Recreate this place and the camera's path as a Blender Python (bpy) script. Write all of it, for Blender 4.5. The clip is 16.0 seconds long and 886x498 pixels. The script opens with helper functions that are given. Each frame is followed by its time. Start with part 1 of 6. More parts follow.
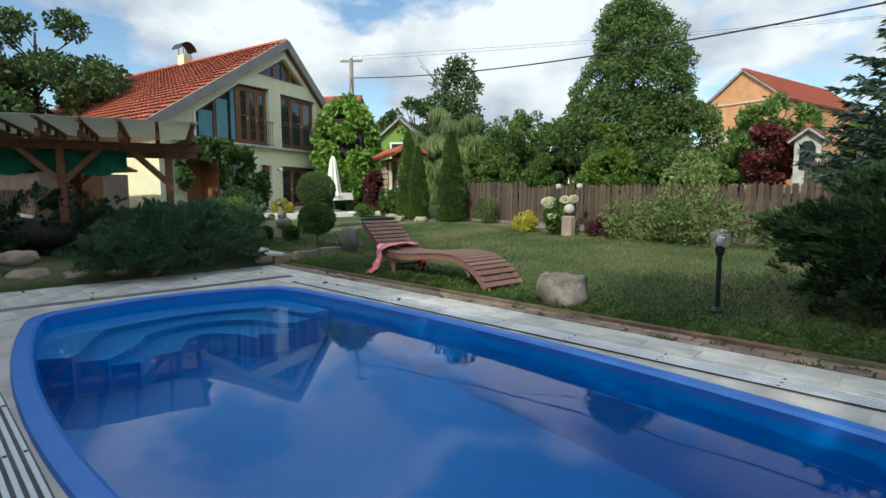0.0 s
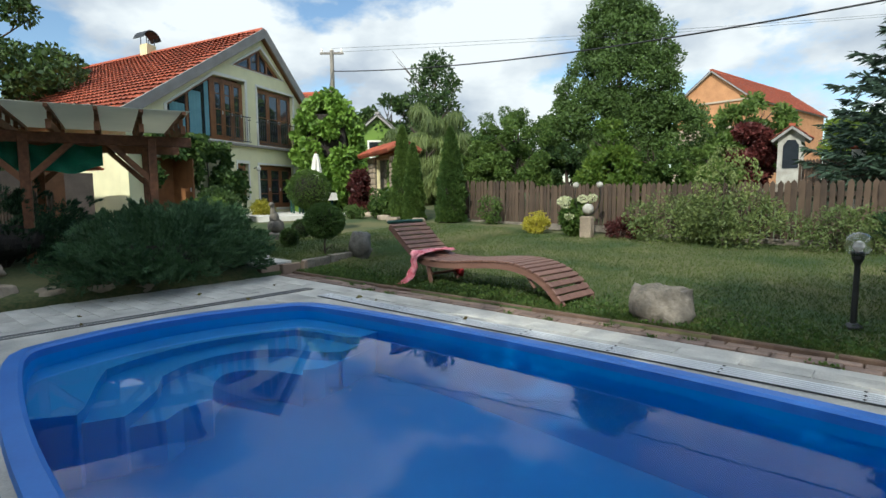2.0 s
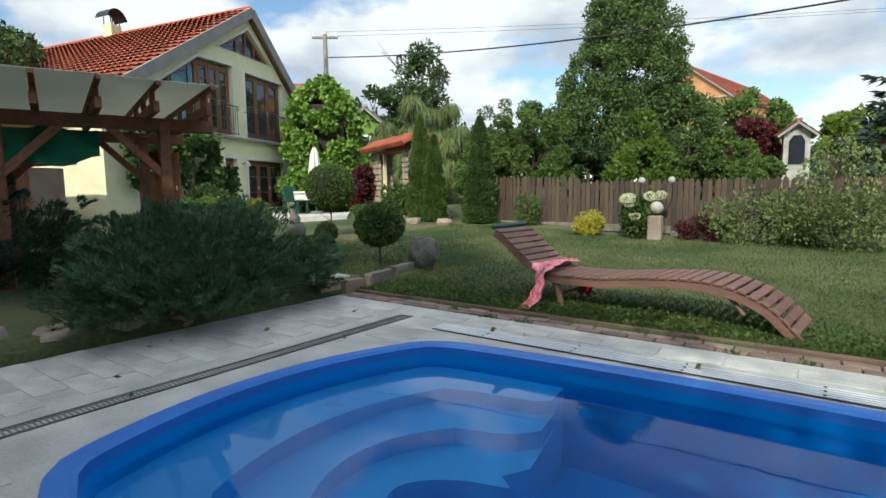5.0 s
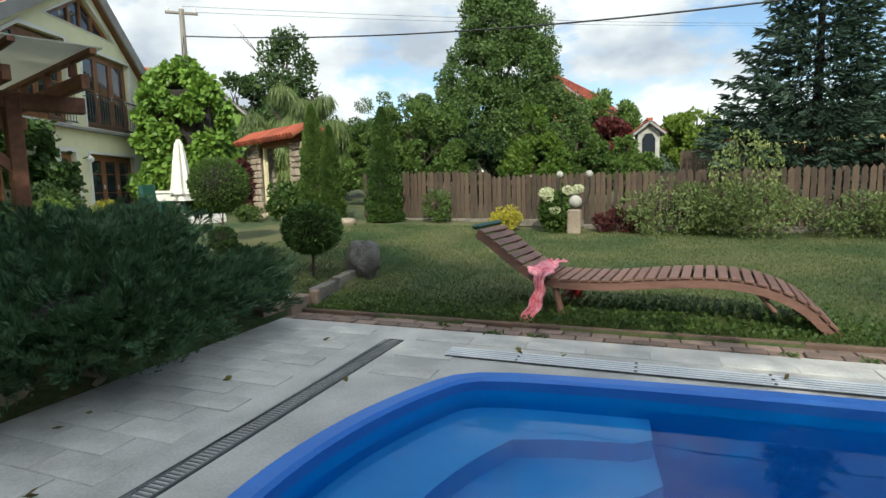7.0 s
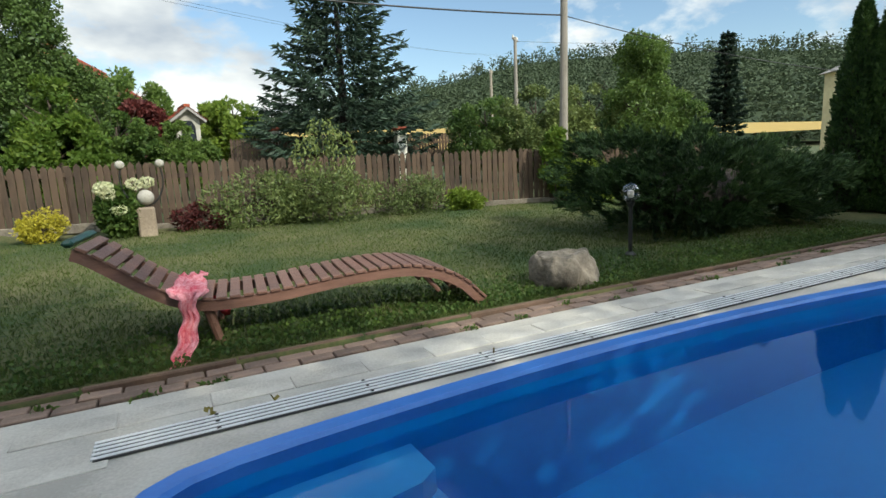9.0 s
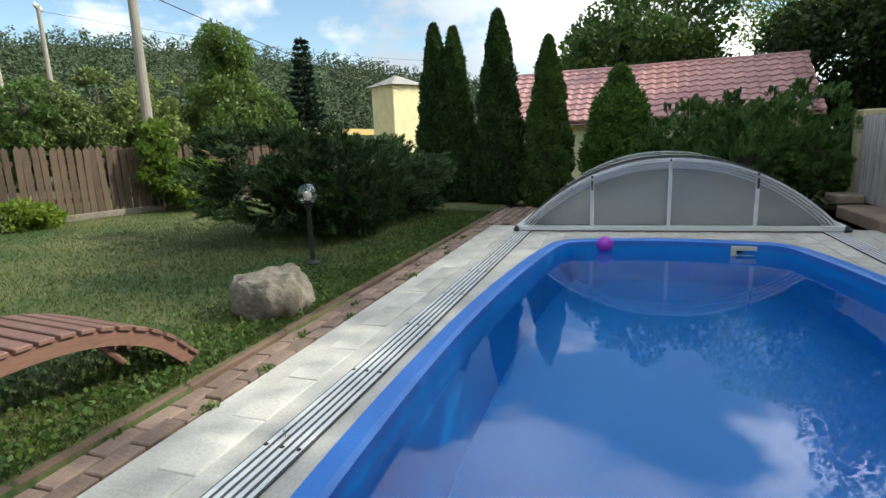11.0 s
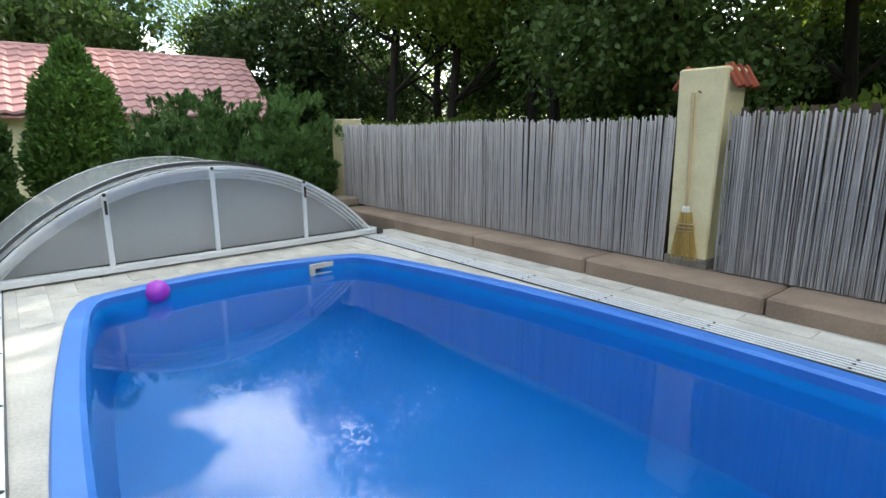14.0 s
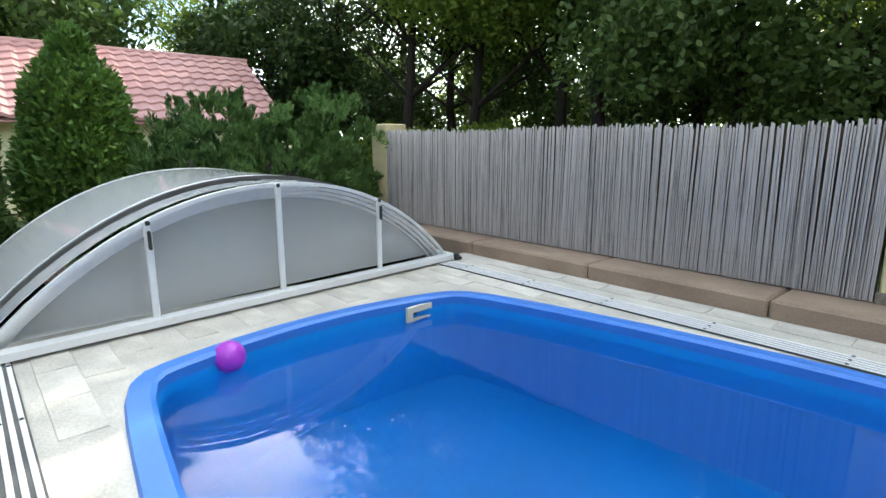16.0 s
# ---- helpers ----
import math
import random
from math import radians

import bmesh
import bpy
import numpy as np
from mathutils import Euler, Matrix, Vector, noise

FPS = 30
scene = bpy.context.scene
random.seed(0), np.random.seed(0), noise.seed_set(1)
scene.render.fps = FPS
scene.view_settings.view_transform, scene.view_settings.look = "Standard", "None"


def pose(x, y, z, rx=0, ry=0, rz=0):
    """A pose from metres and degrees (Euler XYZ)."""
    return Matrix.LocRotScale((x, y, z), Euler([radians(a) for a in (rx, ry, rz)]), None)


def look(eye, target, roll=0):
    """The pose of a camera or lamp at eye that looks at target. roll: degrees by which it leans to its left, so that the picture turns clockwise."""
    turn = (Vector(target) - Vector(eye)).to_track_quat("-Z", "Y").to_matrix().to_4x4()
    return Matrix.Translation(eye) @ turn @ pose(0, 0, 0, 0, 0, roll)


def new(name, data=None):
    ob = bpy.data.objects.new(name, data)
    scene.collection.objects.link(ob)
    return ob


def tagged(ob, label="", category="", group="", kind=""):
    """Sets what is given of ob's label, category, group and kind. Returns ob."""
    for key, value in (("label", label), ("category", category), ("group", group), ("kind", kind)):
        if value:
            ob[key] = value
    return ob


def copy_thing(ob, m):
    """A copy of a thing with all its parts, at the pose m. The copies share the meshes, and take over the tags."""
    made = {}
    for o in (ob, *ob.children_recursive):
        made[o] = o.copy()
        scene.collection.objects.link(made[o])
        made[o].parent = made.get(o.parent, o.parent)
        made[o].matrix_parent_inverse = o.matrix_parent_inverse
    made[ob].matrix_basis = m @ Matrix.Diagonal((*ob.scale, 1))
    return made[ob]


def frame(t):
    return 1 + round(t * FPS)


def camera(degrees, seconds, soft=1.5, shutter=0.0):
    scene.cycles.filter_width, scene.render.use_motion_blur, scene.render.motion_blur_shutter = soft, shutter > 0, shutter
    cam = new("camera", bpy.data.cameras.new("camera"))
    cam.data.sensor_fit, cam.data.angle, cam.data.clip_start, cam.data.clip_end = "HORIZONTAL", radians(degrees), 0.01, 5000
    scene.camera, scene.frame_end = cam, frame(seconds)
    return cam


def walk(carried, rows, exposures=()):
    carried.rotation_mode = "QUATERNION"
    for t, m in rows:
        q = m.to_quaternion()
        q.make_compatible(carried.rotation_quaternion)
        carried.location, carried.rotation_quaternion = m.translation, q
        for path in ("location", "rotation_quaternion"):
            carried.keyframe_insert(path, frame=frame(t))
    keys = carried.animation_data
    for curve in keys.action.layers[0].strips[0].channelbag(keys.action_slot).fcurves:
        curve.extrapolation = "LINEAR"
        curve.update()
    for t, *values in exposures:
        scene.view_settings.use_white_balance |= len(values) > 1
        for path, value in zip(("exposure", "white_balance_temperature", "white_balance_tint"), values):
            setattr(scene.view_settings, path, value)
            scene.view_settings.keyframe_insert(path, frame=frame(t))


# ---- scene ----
cam = camera(79.2, 16.0)
PATH = [
    (0.0, 0.663, 0.175, 1.238, 44.68, -5.9, 0.19),
    (0.5, 0.314, 0.15, 1.244, 42.47, -5.93, 0.26),
    (1.0, -0.065, 0.161, 1.242, 41.32, -5.92, 0.32),
    (1.5, -0.461, 0.136, 1.249, 40.87, -5.91, 0.37),
    (2.0, -0.825, 0.138, 1.229, 40.52, -5.91, 0.38),
    (2.5, -1.192, 0.169, 1.232, 40.36, -6.05, 0.42),
    (3.0, -1.599, 0.15, 1.241, 40.21, -6.08, 0.41),
    (3.5, -2.003, 0.183, 1.237, 40.05, -6.07, 0.43),
    (6.0, -4.084, 0.333, 1.223, 31.15, -6.19, 0.86),
    (6.5, -4.448, 0.378, 1.234, 27.45, -6.31, 1.05),
    (7.0, -4.773, 0.476, 1.23, 20.74, -6.72, 1.39),
    (7.5, -5.029, 0.752, 1.246, 13.71, -7.03, 1.69),
    (8.0, -5.328, 0.917, 1.239, 1.26, -7.63, 2.19),
    (8.5, -5.603, 1.083, 1.247, -13.42, -8.54, 2.57),
    (11.0, -5.73, 2.756, 1.239, -71.17, -11.25, 2.16),
    (11.5, -5.544, 3.054, 1.235, -83.31, -11.62, 1.84),
    (12.0, -5.368, 3.331, 1.246, -96.47, -11.9, 1.35),
    (12.5, -5.016, 3.444, 1.222, -106.86, -12.07, 1.02),
    (13.0, -4.675, 3.61, 1.23, -115.19, -12.11, 0.66),
    (13.5, -4.347, 3.777, 1.237, -123.49, -12.1, 0.36),
    (14.0, -3.955, 3.851, 1.238, -129.09, -12.08, 0.12),
    (14.5, -3.544, 3.947, 1.247, -131.37, -11.96, 0.05),
    (15.0, -3.152, 3.963, 1.246, -132.86, -11.82, 0.0),
    (15.5, -2.741, 3.978, 1.253, -133.19, -11.68, 0.03),
    (16.0, -2.28, 4.079, 1.248, -131.98, -11.41, 0.04),
]
walk(cam, [(t, pose(x, y, z, 90 + pitch, roll, yaw)) for t, x, y, z, yaw, pitch, roll in PATH],
     [(0.0, 0.02, 6100, 2), (3.5, 0.06, 6100, 2), (7.0, 0.12, 6300, 2), (8.5, 0.12, 6450, 2), (11.0, 0.42, 6550, 2), (12.5, 0.84, 6600, 2), (13.5, 1.12, 6650, 2), (15.5, 1.40, 6650, 2), (16.0, 1.40, 6650, 2)])

# ---- world, sun ----
SUN_EL, SUN_AZ = 37.0, 160.0     # degrees; azimuth clockwise from +y
world = bpy.data.worlds.new("sky_world")
scene.world = world
world.use_nodes = True
wn, wl = world.node_tree.nodes, world.node_tree.links
wn.clear()
w_out = wn.new("ShaderNodeOutputWorld")
w_bg = wn.new("ShaderNodeBackground")
w_sky = wn.new("ShaderNodeTexSky")
w_sky.sky_type, w_sky.sun_disc = "NISHITA", False
w_sky.sun_elevation, w_sky.sun_rotation = radians(SUN_EL), radians(SUN_AZ)
w_sky.air_density, w_sky.dust_density, w_sky.ozone_density = 1.0, 0.6, 1.5
w_co = wn.new("ShaderNodeTexCoord")
w_map = wn.new("ShaderNodeMapping")
w_map.inputs["Scale"].default_value = (1.0, 1.0, 2.0)
w_map.inputs["Location"].default_value = (0.35, 0.2, 0.1)
w_noise = wn.new("ShaderNodeTexNoise")
w_noise.inputs["Scale"].default_value, w_noise.inputs["Detail"].default_value, w_noise.inputs["Roughness"].default_value = 1.9, 11.0, 0.56
w_ramp = wn.new("ShaderNodeValToRGB")
w_ramp.color_ramp.elements[0].position, w_ramp.color_ramp.elements[1].position = 0.475, 0.53
w_noise2 = wn.new("ShaderNodeTexNoise")
w_noise2.inputs["Scale"].default_value, w_noise2.inputs["Detail"].default_value = 3.4, 6.0
w_shade = wn.new("ShaderNodeValToRGB")
w_shade.color_ramp.elements[0].position, w_shade.color_ramp.elements[0].color = 0.40, (4.6, 5.0, 5.8, 1)
w_shade.color_ramp.elements[1].position, w_shade.color_ramp.elements[1].color = 0.56, (8.6, 8.6, 8.7, 1)
w_mix = wn.new("ShaderNodeMixRGB")
wl.new(w_co.outputs["Generated"], w_map.inputs["Vector"])
wl.new(w_map.outputs[0], w_noise.inputs["Vector"])
wl.new(w_map.outputs[0], w_noise2.inputs["Vector"])
wl.new(w_noise.outputs["Fac"], w_ramp.inputs["Fac"])
wl.new(w_noise2.outputs["Fac"], w_shade.inputs["Fac"])
wl.new(w_ramp.outputs["Color"], w_mix.inputs["Fac"])
wl.new(w_sky.outputs["Color"], w_mix.inputs["Color1"])
w_dot = wn.new("ShaderNodeVectorMath")     # clouds are brighter towards the sun
w_dot.operation = "DOT_PRODUCT"
w_dot.inputs[1].default_value = (math.sin(radians(SUN_AZ)) * math.cos(radians(SUN_EL)), math.cos(radians(SUN_AZ)) * math.cos(radians(SUN_EL)), math.sin(radians(SUN_EL)))
w_near = wn.new("ShaderNodeMapRange")
w_near.inputs["From Min"].default_value, w_near.inputs["From Max"].default_value = 0.1, 1.0
w_near.inputs["To Min"].default_value, w_near.inputs["To Max"].default_value = 0.75, 3.0
w_glow = wn.new("ShaderNodeVectorMath")
w_glow.operation = "SCALE"
wl.new(w_co.outputs["Generated"], w_dot.inputs[0])
wl.new(w_dot.outputs["Value"], w_near.inputs["Value"])
wl.new(w_shade.outputs["Color"], w_glow.inputs[0])
wl.new(w_near.outputs["Result"], w_glow.inputs["Scale"])
wl.new(w_glow.outputs["Vector"], w_mix.inputs["Color2"])
wl.new(w_mix.outputs["Color"], w_bg.inputs["Color"])
w_bg.inputs["Strength"].default_value = 0.15
wl.new(w_bg.outputs["Background"], w_out.inputs["Surface"])

sun_data = bpy.data.lights.new("sun", "SUN")
sun_data.energy, sun_data.angle, sun_data.color = 3.8, radians(0.6), (1.0, 0.93, 0.82)
sun = new("sun", sun_data)
_el, _az = radians(SUN_EL), radians(SUN_AZ)
sun_from = Vector((math.sin(_az) * math.cos(_el), math.cos(_az) * math.cos(_el), math.sin(_el)))
sun.matrix_world = look(sun_from * 60, (0, 0, 0))


# ---- materials ----
def paint(name, c1, c2=None, rough=0.6, scale=6.0, fine=60.0, bump=0.15, metal=0.0, spread=0.25, stretch=(1, 1, 1), spec=0.5, island=0.0, alpha=1.0):
    """A surface that varies at two scales between c1 and c2, with a little relief."""
    c2 = c2 or tuple(v * 0.75 for v in c1)
    m = bpy.data.materials.new(name)
    m.use_nodes = True
    n, l = m.node_tree.nodes, m.node_tree.links
    p = n["Principled BSDF"]
    co = n.new("ShaderNodeTexCoord")
    mp = n.new("ShaderNodeMapping")
    mp.inputs["Scale"].default_value = stretch
    l.new(co.outputs["Object"], mp.inputs["Vector"])
    a, b = n.new("ShaderNodeTexNoise"), n.new("ShaderNodeTexNoise")
    a.inputs["Scale"].default_value, a.inputs["Detail"].default_value = scale, 4.0
    b.inputs["Scale"].default_value, b.inputs["Detail"].default_value = fine, 3.0
    l.new(mp.outputs[0], a.inputs["Vector"])
    l.new(mp.outputs[0], b.inputs["Vector"])
    mix = n.new("ShaderNodeMath")
    mix.operation = "ADD"
    half = n.new("ShaderNodeMath")
    half.operation = "MULTIPLY"
    half.inputs[1].default_value = 0.5
    l.new(b.outputs["Fac"], half.inputs[0])
    l.new(a.outputs["Fac"], mix.inputs[0])
    l.new(half.outputs[0], mix.inputs[1])
    fac = mix.outputs[0]
    if island:
        geo, inf = n.new("ShaderNodeNewGeometry"), n.new("ShaderNodeObjectInfo")
        add, mul, add2 = n.new("ShaderNodeMath"), n.new("ShaderNodeMath"), n.new("ShaderNodeMath")
        add.operation, mul.operation, add2.operation = "ADD", "MULTIPLY_ADD", "ADD"
        l.new(geo.outputs["Random Per Island"], add.inputs[0])
        l.new(inf.outputs["Random"], add.inputs[1])
        l.new(add.outputs[0], mul.inputs[0])
        mul.inputs[1].default_value, mul.inputs[2].default_value = island, -island
        l.new(mul.outputs[0], add2.inputs[0])
        l.new(fac, add2.inputs[1])
        fac = add2.outputs[0]
    ramp = n.new("ShaderNodeValToRGB")
    ramp.color_ramp.elements[0].position, ramp.color_ramp.elements[1].position = 0.75 - spread, 0.75 + spread
    ramp.color_ramp.elements[0].color, ramp.color_ramp.elements[1].color = (*c2, 1), (*c1, 1)
    l.new(fac, ramp.inputs["Fac"])
    l.new(ramp.outputs["Color"], p.inputs["Base Color"])
    p.inputs["Roughness"].default_value, p.inputs["Metallic"].default_value = rough, metal
    p.inputs["Specular IOR Level"].default_value = spec
    p.inputs["Alpha"].default_value = alpha
    if bump:
        bm_ = n.new("ShaderNodeBump")
        bm_.inputs["Strength"].default_value, bm_.inputs["Distance"].default_value = bump, 0.02
        l.new(mix.outputs[0], bm_.inputs["Height"])
        l.new(bm_.outputs["Normal"], p.inputs["Normal"])
    return m


def leafy(name, c1, c2, rough=0.55, glow=0.25, scale=1.2, island=0.55):
    """Leaves: colour varies leaf by leaf, and light comes through them."""
    m = paint(name, c1, c2, rough, scale, 9.0, 0.0, island=island, spread=0.3, spec=0.3)
    n, l = m.node_tree.nodes, m.node_tree.links
    p, out = n["Principled BSDF"], n["Material Output"]
    tr, mx = n.new("ShaderNodeBsdfTranslucent"), n.new("ShaderNodeMixShader")
    l.new(p.inputs["Base Color"].links[0].from_socket, tr.inputs["Color"])
    mx.inputs["Fac"].default_value = glow
    l.new(p.outputs[0], mx.inputs[1])
    l.new(tr.outputs[0], mx.inputs[2])
    l.new(mx.outputs[0], out.inputs["Surface"])
    return m


def glass(name, color=(1, 1, 1), rough=0.0, ior=1.45):
    m = bpy.data.materials.new(name)
    m.use_nodes = True
    p = m.node_tree.nodes["Principled BSDF"]
    p.inputs["Base Color"].default_value = (*color, 1)
    p.inputs["Transmission Weight"].default_value, p.inputs["Roughness"].default_value, p.inputs["IOR"].default_value = 1.0, rough, ior
    return m


M_DECK = paint("deck_concrete", (0.55, 0.525, 0.475), (0.37, 0.35, 0.315), 0.88, 2.5, 60, 0.35, spread=0.2)
M_TILE = paint("deck_slab", (0.60, 0.575, 0.52), (0.38, 0.355, 0.315), 0.88, 3.0, 70, 0.4, island=0.22, spread=0.22)
M_POOL = paint("pool_blue", (0.006, 0.245, 0.68), (0.004, 0.20, 0.60), 0.35, 1.2, 20, 0.02)
M_RIM = paint("rim_blue", (0.040, 0.190, 0.60), (0.030, 0.150, 0.52), 0.4, 3, 40, 0.03)
M_STEP = paint("step_blue", (0.03, 0.34, 0.77), (0.024, 0.29, 0.70), 0.4, 2, 20, 0.02)
M_ALU = paint("aluminium", (0.76, 0.77, 0.78), (0.66, 0.67, 0.68), 0.38, 5, 80, 0.05, metal=0.2)
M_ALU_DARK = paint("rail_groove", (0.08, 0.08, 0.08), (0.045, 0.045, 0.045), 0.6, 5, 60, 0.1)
M_ZINC = paint("zinc_grate", (0.26, 0.26, 0.26), (0.16, 0.16, 0.16), 0.5, 8, 60, 0.1, metal=0.4)
M_BLACK = paint("black_plastic", (0.02, 0.02, 0.02), (0.012, 0.012, 0.012), 0.45)
M_BRICK = paint("clay_paver", (0.29, 0.20, 0.155), (0.15, 0.105, 0.082), 0.9, 5, 50, 0.5, island=0.45)
M_EDGING = paint("edging_board", (0.15, 0.095, 0.065), (0.08, 0.052, 0.038), 0.9, 4, 50, 0.4)
M_GRASS_BASE = paint("lawn_soil", (0.115, 0.110, 0.042), (0.030, 0.058, 0.014), 0.95, 0.75, 22, 0.6, spread=0.13)
M_GRASS = leafy("grass_blade", (0.105, 0.138, 0.034), (0.040, 0.082, 0.017), 0.6, 0.3, 0.75, 0.20)
M_WOOD_LOUNGER = paint("stained_slat", (0.215, 0.112, 0.082), (0.130, 0.066, 0.048), 0.5, 6, 60, 0.2, stretch=(1, 6, 6), island=0.3)
M_WOOD_DARK = paint("dark_beam", (0.30, 0.130, 0.062), (0.17, 0.070, 0.034), 0.7, 4, 40, 0.3, stretch=(4, 1, 4), island=0.3)
M_FENCE = paint("weathered_picket", (0.108, 0.072, 0.048), (0.048, 0.033, 0.024), 0.9, 3, 40, 0.4, stretch=(5, 5, 1), island=0.5)
M_REED = paint("grey_reed", (0.43, 0.40, 0.39), (0.20, 0.185, 0.18), 0.85, 4, 60, 0.3, stretch=(8, 8, 1), island=0.6, spread=0.3)
M_PLASTER_Y = paint("yellow_plaster", (0.78, 0.68, 0.40), (0.62, 0.52, 0.30), 0.9, 4, 70, 0.25)
M_PLINTH = paint("brown_concrete", (0.33, 0.24, 0.175), (0.21, 0.15, 0.11), 0.92, 3, 50, 0.35)
M_HOUSE = paint("cream_render", (0.82, 0.78, 0.50), (0.70, 0.66, 0.42), 0.9, 2, 60, 0.15)
M_WHITE = paint("white_render", (0.80, 0.78, 0.70), (0.68, 0.66, 0.60), 0.9, 2, 50, 0.15)
M_OLD_WHITE = paint("weathered_whitewash", (0.50, 0.48, 0.43), (0.26, 0.24, 0.20), 0.92, 3, 40, 0.3)
M_ROOF = paint("orange_tile", (0.38, 0.082, 0.034), (0.21, 0.045, 0.020), 0.75, 2, 30, 0.2, island=0.5)
M_ROOF_PINK = paint("faded_metal_tile", (0.52, 0.29, 0.27), (0.42, 0.21, 0.20), 0.45, 2, 20, 0.1)
M_FRAME = paint("oak_stain_frame", (0.26, 0.115, 0.045), (0.17, 0.07, 0.028), 0.5, 5, 50, 0.1)
M_GREYBOARD = paint("grey_fascia", (0.33, 0.31, 0.29), (0.24, 0.22, 0.20), 0.85, 3, 40, 0.2)
M_PANE = paint("window_pane", (0.030, 0.036, 0.045), (0.02, 0.024, 0.03), 0.04, 2, 20, 0.0, spec=0.9)
M_CURTAIN = paint("curtain", (0.18, 0.36, 0.40), (0.12, 0.27, 0.31), 0.9, 3, 30, 0.2)
M_STONE = paint("field_stone", (0.27, 0.235, 0.19), (0.09, 0.078, 0.062), 0.95, 5, 34, 1.0)
M_STONE_DARK = paint("dark_stone", (0.15, 0.145, 0.135), (0.055, 0.053, 0.05), 0.95, 5, 34, 1.0)
M_STONE_WARM = paint("warm_stone", (0.42, 0.34, 0.25), (0.24, 0.19, 0.14), 0.95, 3, 30, 0.7, island=0.4)
M_BARK = paint("bark", (0.10, 0.075, 0.055), (0.045, 0.034, 0.026), 0.95, 6, 40, 0.8, stretch=(3, 3, 0.6))
# dark trunks, and filler bodies that paint the shade inside dense crowns
M_DARK_BARK_SHADE = paint("dark_bark_and_crown_shade", (0.035, 0.028, 0.022), (0.018, 0.014, 0.012), 0.95, 6, 40, 0.8, stretch=(3, 3, 0.6))
M_POLE = paint("grey_concrete_pole", (0.30, 0.27, 0.23), (0.20, 0.18, 0.15), 0.9, 2, 40, 0.3)
M_LEAF_JUNIPER = leafy("juniper_leaf", (0.085, 0.160, 0.066), (0.020, 0.050, 0.024), 0.6, 0.1)
M_LEAF_JUNIPER2 = leafy("juniper_leaf_fresh", (0.056, 0.108, 0.030), (0.010, 0.028, 0.011), 0.7, 0.1)
M_LEAF_CONIFER = leafy("conifer_leaf", (0.120, 0.215, 0.058), (0.028, 0.074, 0.020), 0.6, 0.2)
M_LEAF_DARK = leafy("dark_leaf", (0.090, 0.145, 0.035), (0.030, 0.060, 0.018), 0.5, 0.25)
M_LEAF_MID = leafy("mid_leaf", (0.150, 0.225, 0.050), (0.055, 0.105, 0.026), 0.5, 0.42)
M_LEAF_LIGHT = leafy("light_leaf", (0.22, 0.30, 0.045), (0.10, 0.17, 0.028), 0.5, 0.5)
M_LEAF_WILLOW = leafy("willow_leaf", (0.22, 0.27, 0.085), (0.10, 0.14, 0.045), 0.5, 0.3)
M_LEAF_YELLOW = leafy("yellow_leaf", (0.50, 0.44, 0.05), (0.27, 0.26, 0.035), 0.5, 0.3)
M_LEAF_THUJA = leafy("thuja_leaf", (0.085, 0.150, 0.035), (0.026, 0.060, 0.017), 0.6, 0.12)
M_LEAF_RED = leafy("copper_leaf", (0.14, 0.035, 0.030), (0.06, 0.016, 0.016), 0.5, 0.25)
M_LEAF_IVY = leafy("ivy_leaf", (0.19, 0.31, 0.05), (0.08, 0.16, 0.03), 0.45, 0.22)
M_SPRUCE = leafy("spruce_needle", (0.050, 0.085, 0.050), (0.016, 0.032, 0.022), 0.6, 0.1)
# brighter copy of the wood leaves, with backlight put into the colour
M_LEAF_BACKLIT = leafy("wood_leaf_painted_sunlit", (0.27, 0.34, 0.055), (0.11, 0.18, 0.03), 0.5, 0.68)
M_FAR = leafy("far_wood", (0.060, 0.085, 0.042), (0.022, 0.040, 0.024), 0.8, 0.1)
M_FLOWER = leafy("pale_flower", (0.72, 0.72, 0.50), (0.55, 0.60, 0.35), 0.7, 0.3)
M_CREAM = paint("cream_cloth", (0.80, 0.77, 0.68), (0.68, 0.65, 0.57), 0.9, 4, 60, 0.15)
M_CANVAS = paint("awning_cloth", (0.62, 0.62, 0.54), (0.52, 0.52, 0.45), 0.85, 2, 50, 0.1)
M_GREEN_CLOTH = paint("green_tarp", (0.01, 0.22, 0.11), (0.005, 0.13, 0.065), 0.6, 5, 40, 0.3)
M_PINK = paint("pink_scarf", (0.78, 0.36, 0.40), (0.55, 0.06, 0.10), 0.85, 14, 60, 0.4, spread=0.16)
M_RED = paint("red_cloth", (0.55, 0.03, 0.04), (0.38, 0.02, 0.03), 0.8, 6, 50, 0.3)
M_BALL = paint("purple_ball", (0.42, 0.05, 0.55), (0.36, 0.04, 0.48), 0.3, 3, 30, 0.0)
M_IVORY = paint("ivory_plastic", (0.72, 0.69, 0.54), (0.62, 0.58, 0.45), 0.4, 3, 40, 0.03)
M_BROOM = paint("broom_straw", (0.62, 0.44, 0.14), (0.42, 0.28, 0.08), 0.85, 10, 90, 0.4, stretch=(8, 8, 1), island=0.5)
M_STICK = paint("broom_stick", (0.62, 0.46, 0.26), (0.50, 0.36, 0.20), 0.6, 6, 50, 0.1)
M_POLY = glass("polycarbonate", (0.94, 0.95, 0.96), 0.11, 1.2)
M_POLY.node_tree.nodes["Principled BSDF"].inputs["Transmission Weight"].default_value = 0.72
M_GLOBE = glass("lamp_globe", (1, 1, 1), 0.0, 1.45)
M_FIELD = paint("ripe_field", (0.42, 0.29, 0.07), (0.34, 0.24, 0.07), 0.95, 0.5, 8, 0.2)
M_LEAF_DRY = leafy("fallen_leaf", (0.24, 0.21, 0.05), (0.12, 0.09, 0.03), 0.8, 0.1)
